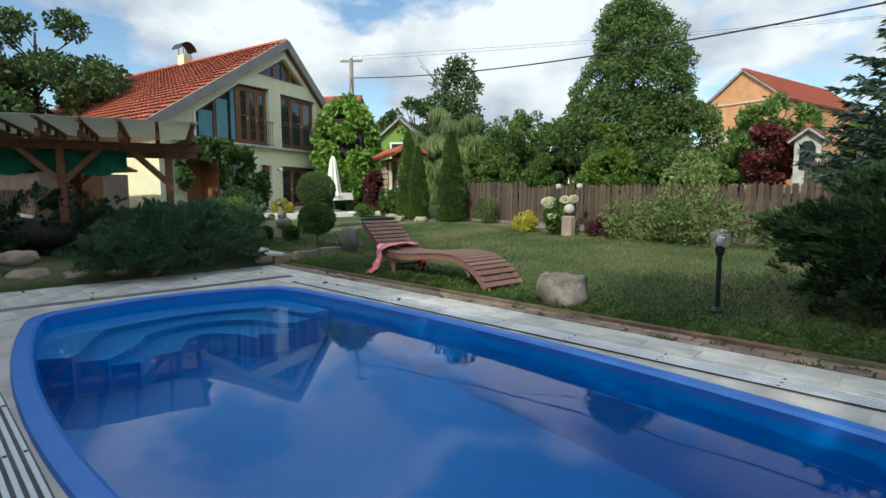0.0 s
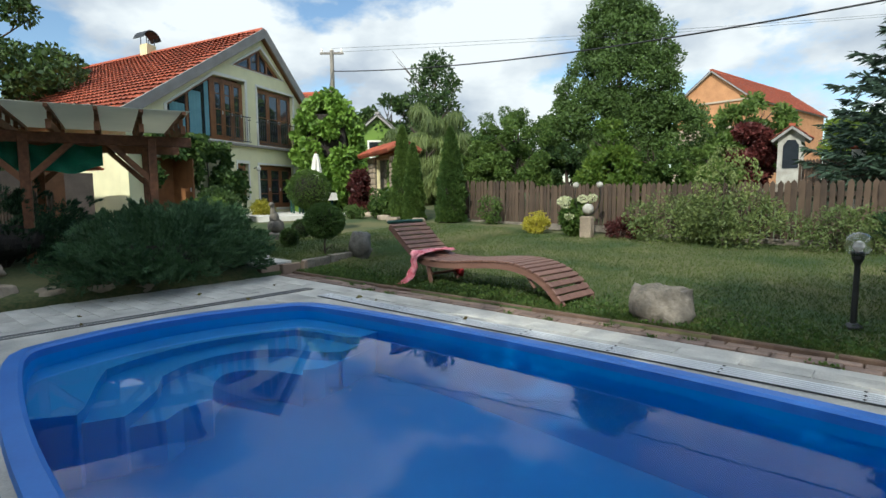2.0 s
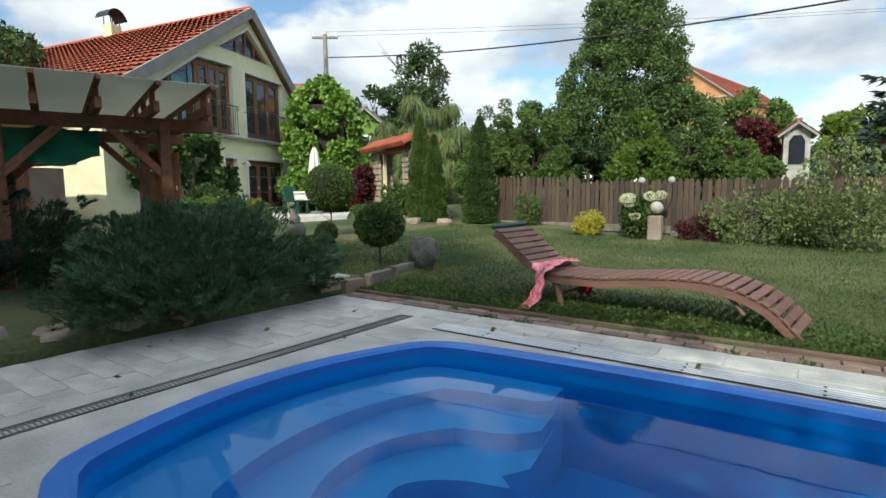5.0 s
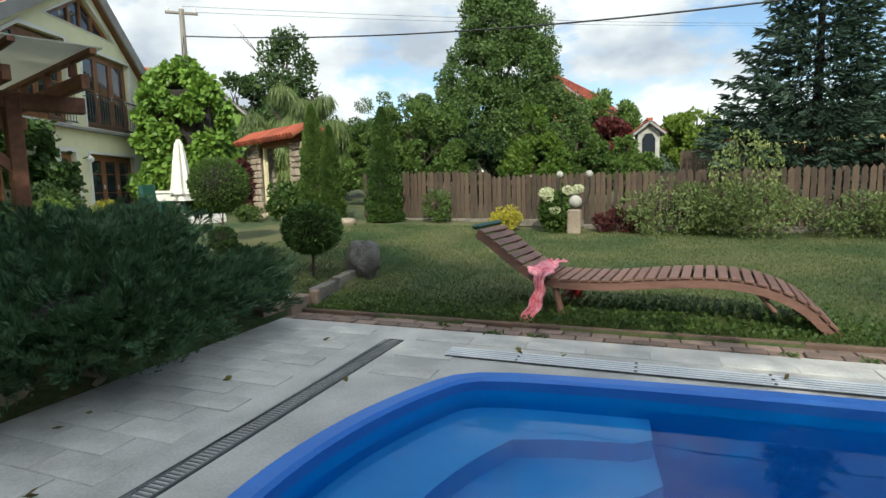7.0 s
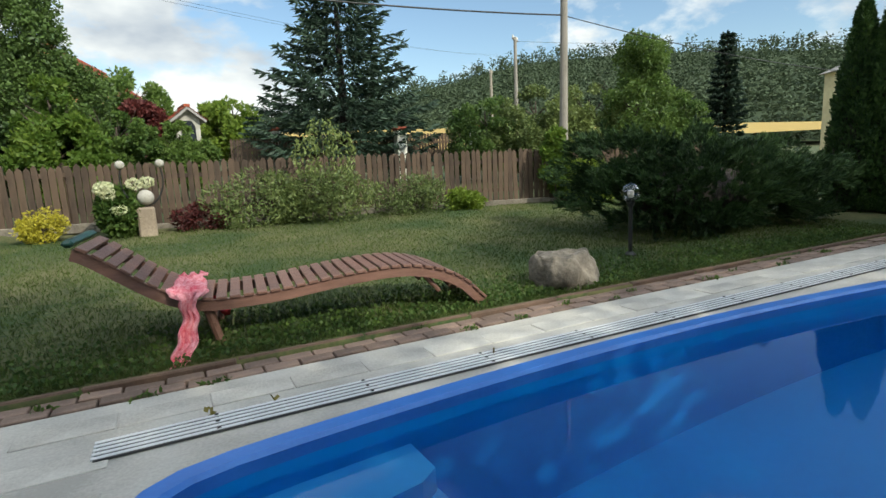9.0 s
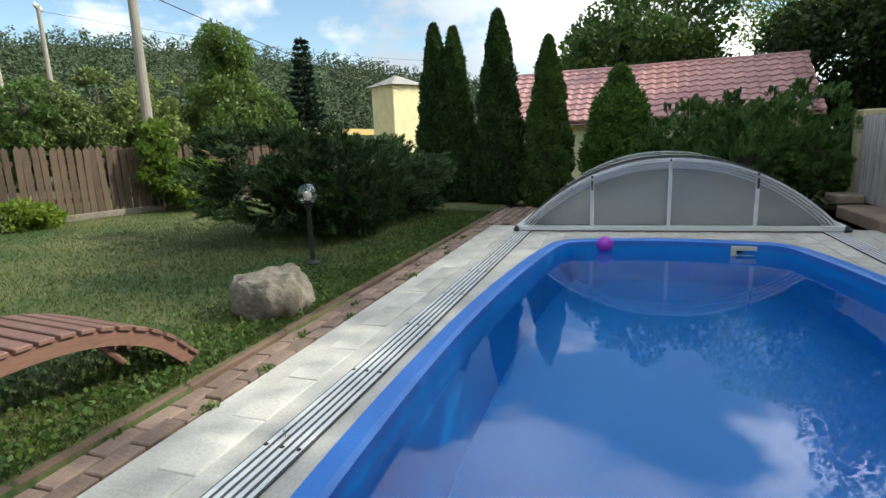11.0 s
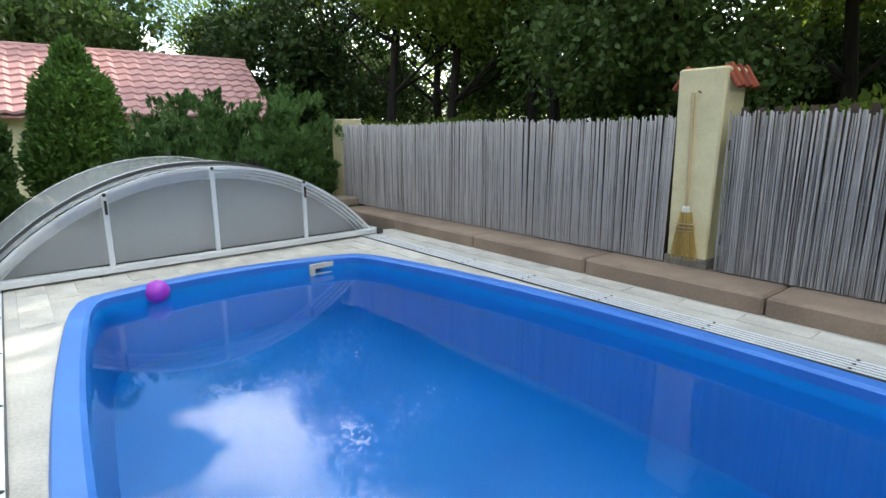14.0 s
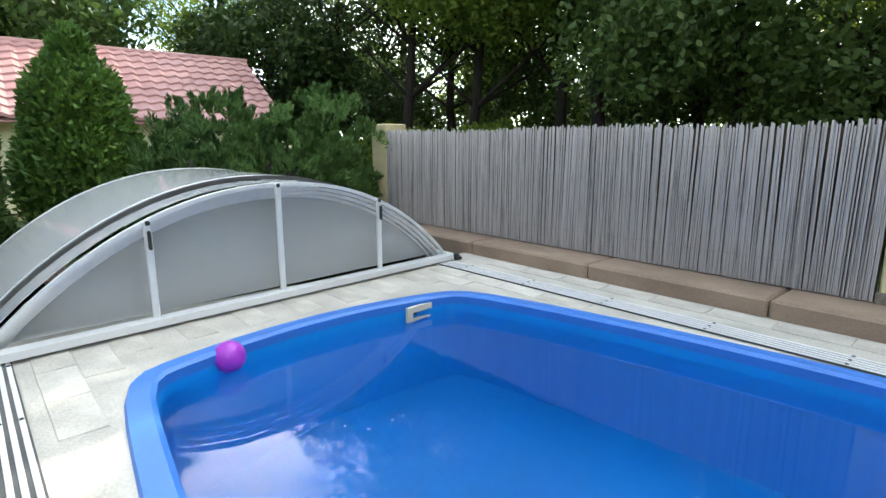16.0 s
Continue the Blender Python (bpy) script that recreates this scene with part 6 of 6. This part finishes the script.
for i in range(9):
    for j in range(2):
        aw.append((-0.5 + 0.64 * i, -2.5 + 3.4 * j, 2.53 - 0.012 * (i % 2)))
for i in range(8):
    af.append((2 * i, 2 * i + 2, 2 * i + 3, 2 * i + 1))
awn = part("awning", mesh_from("awning", aw, af, M_CANVAS), M_CANVAS, perg, "pale grey awning sheet")
sm = awn.modifiers.new("thick", "SOLIDIFY")
sm.thickness = 0.012
tv, tf = [], []
for i in range(41):
    for j in range(7):
        s_ = i / 40
        tv.append((0.7 + 3.8 * s_, -0.35 + 0.18 * j / 6 + 0.05 * math.sin(i * 1.3 + j), 2.05 - 0.06 * j - 0.10 * abs(math.sin(s_ * 9)) * (j / 6) - 0.03 * math.sin(i * 0.9 + j * 0.7)))
for i in range(40):
    for j in range(6):
        tf.append((7 * i + j, 7 * i + 7 + j, 7 * i + 8 + j, 7 * i + j + 1))
tp = part("tarpaulin", mesh_from("tarpaulin", tv, tf, M_GREEN_CLOTH, True), M_GREEN_CLOTH, perg, "bunched green tarpaulin")
lowf = thing("low_fence", Matrix(), "grey weathered low paling fence behind the pergola", "fence")
for k in range(60):
    x, y = -13.2 - 0.115 * k, 3.1 - 0.03 * k
    part("paling", pk[k % 3], M_REED, lowf).matrix_world = pose(x, y, g(x, y) + 0.02 * (k % 2), 0, 0, 12)
part("rail", box(-16.6, 2.24, 0.75, 7.0, 0.04, 0.07, 0, None), M_REED, lowf)
hut = thing("garden_hut", Matrix.Translation((-17.5, 3.4, 0.1)) @ pose(0, 0, 0, 0, 0, 15), "small brown outbuilding with an orange tiled roof", "hut")
part("wall", box(0, 0, 0.85, 2.6, 2.2, 1.7), M_PLINTH, hut)
hr = part("roof", box(0, 0, 2.35, 2.9, 0.1, 0.08), M_ROOF, hut)
for s_ in (-1, 1):
    m = pose(0, s_ * 0.65, 2.08, s_ * -23, 0, 0)
    part("roof_slope", box(0, 0, 0, 2.9, 1.42, 0.05, 0, m), M_ROOF, hr)
part("door", box(1.31, 0, 0.85, 0.04, 0.8, 1.7, 0.01), M_FRAME, hut)

# ---- poles and wires ----
def power_pole(x, y, z0, h, label, arm=True, lean=0.0, r=0.13):
    ob = thing("power_pole", pose(x, y, z0, 0, lean, 0), label, "power pole", "power poles")
    part("shaft", lathe([(0.0, -0.3), (r, -0.3), (r * 0.6, h), (0.0, h)], 12), M_POLE, ob)
    if arm:
        part("crossarm", box(0, 0, h - 0.12, 0.95, 0.08, 0.08, 0.01, pose(0, 0, 0, 0, 0, 40)), M_POLE, ob)
        for k in (-0.4, 0.0, 0.4):
            a_ = math.radians(40)
            part("insulator", lathe([(0.0, h - 0.08), (0.03, h - 0.08), (0.045, h), (0.02, h + 0.07), (0.0, h + 0.07)], 8), M_CREAM, ob).location = (k * math.cos(a_), k * math.sin(a_), 0)
    return ob


power_pole(-18.75, 14.24, 0.4, 6.62, "grey concrete power pole beside the house")
power_pole(4.0, 13.2, 0.2, 7.2, "tall weathered power pole beyond the fence", False, 0.8)
power_pole(11.3, 26.0, 0.8, 6.6, "weathered power pole beyond the field track", True)
power_pole(21.3, 44.5, 2.0, 7.0, "far weathered power pole", True, 0, 0.18)


def cable(p, q, sag, r, label):
    """One tube that hangs in a shallow bow."""
    p, q = Vector(p), Vector(q)
    side = (q - p).cross(Vector((0, 0, 1))).normalized()
    v, f = [], []
    for i in range(33):
        t = i / 32
        c = p.lerp(q, t) - Vector((0, 0, sag * 4 * t * (1 - t)))
        v += [c + side * r * math.cos(k * math.tau / 6) + Vector((0, 0, r * math.sin(k * math.tau / 6))) for k in range(6)]
    for i in range(32):
        f += [(6 * i + k, 6 * i + (k + 1) % 6, 6 * i + 6 + (k + 1) % 6, 6 * i + 6 + k) for k in range(6)]
    return tagged(part("overhead_cable", mesh_from("overhead_cable", v, f, M_BLACK, True), M_BLACK), label, "cable", "overhead cables")


cable((-18.7, 14.3, 6.2), (4.0, 13.2, 4.85), 0.55, 0.020, "thick black overhead cable")
cable((-18.9, 14.4, 7.0), (40, 70, 16), 1.2, 0.006, "thin black overhead power wire")
cable((-18.5, 14.0, 7.0), (40, 66, 15), 1.2, 0.006, "thin black overhead power wire")
cable((4.0, 13.2, 4.85), (19.2, 12.9, 3.7), 0.25, 0.012, "thin black overhead cable to the tower")
cable((-18.7, 14.2, 6.15), (-18.2, 13.4, 4.6), 0.05, 0.012, "black drop cable on the pole")
cable((11.3, 26.0, 7.2), (30, 14, 6.5), 0.4, 0.008, "thin black overhead power wire")

# ---- far buildings ----
def gable_house(name, m, w, d, hw, hr, wall, label, tiles=True, win=(), roofmat=None):
    rm = roofmat or M_ROOF
    ob = thing(name, m, label, "house")
    part("wall", plate([(-w / 2, 0), (w / 2, 0), (w / 2, hw), (0, hr), (-w / 2, hw)], [], 0, d, wall, "wall", FR), wall, ob)
    rf = part("roof", box(0, d / 2, hr + 0.05, 0.25, d + 0.6, 0.12), rm, ob)
    for s_ in (-1, 1):
        dirv = Vector((s_ * w / 2, 0, hw - hr)).normalized()
        n = Vector((-dirv.z * s_, 0, dirv.x * s_))
        ln = math.hypot(w / 2, hr - hw) + 0.35
        v, f = [], []
        rows, cols = max(3, int(ln / 0.4)), int((d + 0.6) / 0.35)
        for r in range(rows):
            for c in range(cols):
                o = len(v)
                for yy, up_ in ((0, 0), (0.17, 0.04), (0.35, 0)):
                    for a, lift in ((ln * r / rows, 0.02), (ln * (r + 1.08) / rows, 0.06)):
                        v.append(Vector((0, -0.3 + c * 0.35 + yy, hr)) + dirv * a + n * (lift + up_))
                f += [(o, o + 1, o + 3, o + 2), (o + 2, o + 3, o + 5, o + 4)]
        t = part("roof_tile", mesh_from("roof_tile", v, f, rm), rm, rf)
        t["kind"] = "stuff"
        q = [Vector((0, -0.3, hr)), Vector((0, d + 0.3, hr)), Vector((0, d + 0.3, hr)) + dirv * ln, Vector((0, -0.3, hr)) + dirv * ln]
        b_ = [p - n * 0.1 for p in q]
        part("rafter_board", mesh_from("rafter_board", q + b_, [(0, 1, 2, 3), (7, 6, 5, 4), (0, 3, 7, 4), (1, 5, 6, 2), (2, 6, 7, 3), (0, 4, 5, 1)], M_GREYBOARD), M_GREYBOARD, rf)
    for (s0, s1, z0, z1) in win:
        wv_ = part("window", plate([(s0, z0), (s1, z0), (s1, z1), (s0, z1)], [[(s0 + 0.1, z0 + 0.1), (s1 - 0.1, z0 + 0.1), (s1 - 0.1, z1 - 0.1), (s0 + 0.1, z1 - 0.1)]], -0.05, 0.02, M_WHITE, "window", FR), M_WHITE, ob)
        part("pane", box((s0 + s1) / 2, -0.01, (z0 + z1) / 2, s1 - s0 - 0.15, 0.02, z1 - z0 - 0.15), M_PANE, wv_)
    return ob


barn = gable_house("barn", Matrix.Translation((-13.6, 50.0, 1.3)) @ pose(0, 0, 0, 0, 0, -10.4), 6.6, 17.0, 7.4, 10.0, M_BARN, "old ochre brick barn with an orange tiled roof")
part("stone_base", box(0, -0.05, 2.6, 6.66, 0.1, 5.4), M_STONE_WARM, barn, "rubble stone lower wall")
part("gable_lintel", box(0, -0.06, 7.35, 6.6, 0.12, 0.15), M_STONE_WARM, barn)
gable_house("red_roof_house", Matrix.Translation((-31.5, 24.0, 0.6)) @ pose(0, 0, 0, 0, 0, 122), 9.0, 6.0, 4.4, 7.6, M_HOUSE, "neighbouring house with an orange tiled roof", win=((-1, 0.2, 2.2, 3.6), (1.4, 2.6, 2.2, 3.6)))
gable_house("green_house", Matrix.Translation((-23.2, 20.8, 0.6)) @ pose(0, 0, 0, 0, 0, 40), 3.0, 4.0, 3.7, 5.0, M_LEAF_IVY, "small neighbouring gable overgrown with ivy", win=((-0.6, 0.3, 2.6, 3.6),), roofmat=M_GREYBOARD)
chapel = gable_house("wayside_chapel", Matrix.Translation((-4.75, 28.6, 1.15)) @ pose(0, 0, 0, 0, 0, 8), 1.0, 1.2, 2.55, 2.95, M_OLD_WHITE, "white wayside shrine with a niche and an orange tiled roof")
# no recess: a flat dark plate stands for the shade inside the niche
part("niche", plate([(-0.3, 1.1), (0.3, 1.1), (0.3, 2.1), (0.15, 2.35), (-0.15, 2.35), (-0.3, 2.1)], [], -0.03, -0.005, M_PANE, "niche", FR), M_PANE, chapel)
part("base_course", box(0, 0.6, 0.2, 1.1, 1.3, 0.4), M_STONE, chapel)
farf = thing("far_fence", Matrix(), "dark picket fence along the lane", "fence")
for k in range(150):
    x = -3.6 + 0.10 * k
    y = 22.5 - 0.42 * (x + 3.6)
    part("picket", pk[k % 3], M_FENCE, farf).matrix_world = pose(x, y, g(x, y) + 0.62, 0, 0, -22)
part("rail", box(3.5, 19.5, g(3.5, 19.5) + 1.2, 15.5, 0.05, 0.08, 0, None), M_FENCE, farf).matrix_world = Matrix.Translation((3.9, 19.35, 1.9)) @ pose(0, 0, 0, 0, 0, -22.8) @ Matrix.Translation((-3.5, -19.5, -g(3.5, 19.5) - 1.2))
for (x, y) in ((-2.0, 22.4), (1.85, 19.64), (4.24, 18.49)):
    fpz = g(x, y)
    ob = thing("lane_pillar", pose(x, y, fpz), "white rendered fence pillar with an orange tile cap", "pillar", "lane pillars")
    part("shaft", box(0, 0, 0.9, 0.36, 0.36, 1.9 if y < 20 else 2.2, 0.01), M_WHITE, ob)
    part("cap_tile", box(0, 0, 1.90 if y < 20 else 2.05, 0.48, 0.48, 0.13, 0.05), M_ROOF, ob)
tower = thing("transformer_tower", Matrix.Translation((19.1, 13.5, 0)) @ pose(0, 0, 0, 0, 0, 60), "yellow rendered transformer tower with a grey hipped roof", "tower")
part("shaft", box(0, 0, 1.9, 1.75, 1.75, 4.2, 0.02), M_PLASTER_Y, tower)
bm = bmesh.new()
bmesh.ops.create_cone(bm, cap_ends=True, segments=4, radius1=1.5, radius2=0.1, depth=0.5, matrix=Matrix.Translation((0, 0, 4.22)) @ pose(0, 0, 0, 0, 0, 45))
part("roof", bm, M_GREYBOARD, tower)
part("bracket", box(0, -0.95, 3.3, 0.8, 0.1, 0.06), M_BLACK, tower)
for k in (-0.3, 0, 0.3):
    part("insulator", lathe([(0, 3.3), (0.04, 3.3), (0.04, 3.42), (0, 3.42)], 8), M_BLACK, tower).location = (k, -0.95, 0)
# red-roofed shed behind the pool cover
shed = thing("shed", Matrix.Translation((9.75, 2.35, 0)) @ pose(0, 0, 0, 0, 0, -93), "low shed with a faded red metal tile roof", "shed")
part("wall", box(0, 1.7, 0.8, 7.0, 3.6, 1.6), M_HOUSE, shed)
sr, scn = 10, 84
rs_ = part("roof", box(0, 0.8, 2.36, 7.8, 2.86, 0.03, 0, pose(0, 0, 0)), M_ROOF_PINK, shed, "faded pinkish red metal tile roof")
rs_.data.transform(Matrix.Translation((0, 0.8, 2.34)) @ Matrix.Rotation(math.atan2(1.56, 2.4), 4, "X") @ Matrix.Translation((0, -0.8, -2.36)))
for r in range(sr):
    v, f = [], []
    for c in range(scn + 1):
        x = -3.9 + 7.8 * c / scn
        wave = 0.022 * math.sin(c * math.pi / 1.5)
        for a, lift in ((r / sr, 0.0), (r / sr, 0.055), ((r + 1.05) / sr, 0.015)):
            v.append((x, -0.4 + 2.4 * a, 1.645 + 1.56 * a + wave + lift))
    for c in range(scn):
        q = 3 * c
        f += [(q, q + 3, q + 4, q + 1), (q + 1, q + 4, q + 5, q + 2)]
    part("roof_sheet", mesh_from("roof_sheet", v, f, M_ROOF_PINK), M_ROOF_PINK, rs_)
part("ridge_cap", rod((-3.95, 2.0, 3.2), (3.95, 2.0, 3.2), 0.07, None, 8), M_ROOF_PINK, rs_)
part("back_slope", box(0, 3.1, 2.5, 7.8, 2.5, 0.05, 0, pose(0, 0, 0)), M_ROOF_PINK, rs_).rotation_euler = (0, 0, 0)

# ---- bricks, slabs, leaves and grass ----
bricks = thing("brick_path", Matrix(), "strip of weathered clay pavers between terrace and lawn", "path", kind="structure")
rb_ = random.Random(3)
brick_me = None
for i in range(46):
    for j in range(2):
        x = -7.95 + i * 0.222 - 0.11 * j
        if x > 1.95:
            continue
        if brick_me is None:
            b = part("brick", box(0, 0, 0, 0.210, 0.106, 0.06, 0.006), M_BRICK, bricks)
            brick_me = b.data
        else:
            b = part("brick", brick_me, M_BRICK, bricks)
        b.matrix_world = pose(x, 4.842 - 0.112 * j + rb_.uniform(-0.005, 0.005), -0.024 + rb_.uniform(-0.006, 0.006), rb_.uniform(-2, 2), rb_.uniform(-1.5, 1.5), rb_.uniform(-2, 2))
WP = []
for i in rb_.sample(range(100), 26):
    x, y = -7.6 + i * 0.09, rb_.choice((4.786, 4.898, 4.67)) + rb_.uniform(-0.01, 0.01)
    WP += [[x + rb_.gauss(0, 0.03), y + rb_.gauss(0, 0.014), rb_.uniform(0, 0.012)] for _ in range(rb_.randrange(10, 34))]
weeds = tagged(new("joint_weeds", leaf_mesh("joint_weeds", np.array(WP), np.tile(np.array([0, 0, 0.5]), (len(WP), 1)), 0.032, 0.017, M_LEAF_MID, 0.7, 5)), "small green weeds growing between the clay pavers", "weeds", kind="stuff")
for i in range(9):
    for j in range(12):
        x, y = 2.1 + i * 0.23 + (0.11 if j % 2 else 0), 4.85 - j * 0.128
        if y < 4.25 and x < 3.95 - 0.2 * (4.85 - y):
            continue
        b = part("brick", brick_me, M_BRICK, bricks)
        b.matrix_world = pose(x, y, -0.018 + rb_.uniform(-0.006, 0.006), rb_.uniform(-2, 2), rb_.uniform(-2, 2), rb_.uniform(-2, 2))
bed = tagged(new("brick_bed", plate([(-8.05, 4.662), (2.0, 4.662), (2.0, 4.95), (-8.05, 4.95)], [], -0.14, -0.032, M_EDGING, "brick_bed")), "earth bed under the row of pavers", "soil", kind="structure")
east = tagged(new("pavement_east", mesh_from("pavement_east", [(2.0, -0.7, -0.03), (4.2, -0.7, -0.03), (4.2, 5.0, -0.03), (2.0, 5.0, -0.03)], [(0, 1, 2, 3)], M_BRICK)), "paved ground beneath the pool cover", "pavement", kind="structure")

slabs = thing("terrace_slabs", Matrix(), "weathered pale paving slabs laid round the pool", "paving", kind="structure")
near = pool_outline(-0.06)
slab_me = [part("slab", box(0, 0, 0, 0.435, 0.192, 0.020, 0.004), M_TILE, slabs)]
slab_me[0].matrix_world = pose(-7.8, -0.4, -0.003)
sm_ = slab_me[0].data
for i in range(23):
    for j in range(26):
        x, y = -7.82 + i * 0.441 + (0.22 if j % 2 else 0), -0.05 + j * 0.1985 - 0.5
        cs = [(x - 0.22, y - 0.1), (x + 0.22, y - 0.1), (x + 0.22, y + 0.1), (x - 0.22, y + 0.1)]
        if y > 4.55 or x > 1.6 or any(inside(c, near) for c in cs):
            continue
        if abs(x + 6.66) < 0.30 and y < 4.45 or 3.88 < y < 4.30 and x > -6.25 or 0.22 < y < 0.64 and x > -6.25 or (y < 0.0 and x > -6.3):
            continue
        s_ = part("slab", sm_, M_TILE, slabs)
        s_.matrix_world = pose(x, y, -0.004 + rb_.uniform(-0.002, 0.002), rb_.uniform(-0.3, 0.3), rb_.uniform(-0.2, 0.2), rb_.uniform(-0.4, 0.4))

rl_ = random.Random(9)
for k in range(20):
    x, y = rl_.uniform(-7.8, -3.5), rl_.uniform(0.9, 4.55)
    if inside((x, y), OUT):
        continue
    lm = leaf_mesh("dry_leaf", np.array([[0, 0, 0.012], [0.01, 0.0, 0.014]]), np.array([[1, 0, 0.12], [0.8, 0.3, 0.18]]), 0.05, 0.035, M_LEAF_DRY, 0.1, k)
    ob = tagged(new("fallen_leaf", lm), "small dry yellowish fallen leaf on the terrace", "leaf", "fallen leaves")
    ob.matrix_world = pose(x, y, 0.006, 0, 0, rl_.uniform(0, 360))

rg = np.random.default_rng(11)
n = 150000
gxs = rg.uniform(-11.0, 3.2, n)
gys = 4.97 + (rg.uniform(0, 1, n) ** 1.6) * 6.5
keep = ~((gxs < -8.0) & (gys < 5.2))
gxs, gys = gxs[keep], gys[keep]
gzs = np.array([g(a, b) for a, b in zip(gxs, gys)])
P = np.stack([gxs, gys, gzs - 0.004], 1)
D = np.tile(np.array([0, 0, 1.0]), (len(P), 1))
grass = tagged(new("grass", leaf_mesh("grass", P, D, 0.045, 0.007, M_GRASS, 0.55, 12)), "short mown grass with clover", "grass", kind="stuff")
cl_x = rg.uniform(-7.9, 2.5, 9000)
cl_y = 4.98 + np.abs(rg.normal(0, 0.35, 9000))
Pc = np.stack([cl_x, cl_y, np.array([g(a, b) for a, b in zip(cl_x, cl_y)]) + rg.uniform(0.0, 0.035, 9000)], 1)
clover = tagged(new("clover", leaf_mesh("clover", Pc, np.tile(np.array([0, 0, 0.4]), (9000, 1)), 0.035, 0.03, M_LEAF_MID, 0.8, 13)), "low clover and weeds along the lawn's edge", "weeds", kind="stuff")
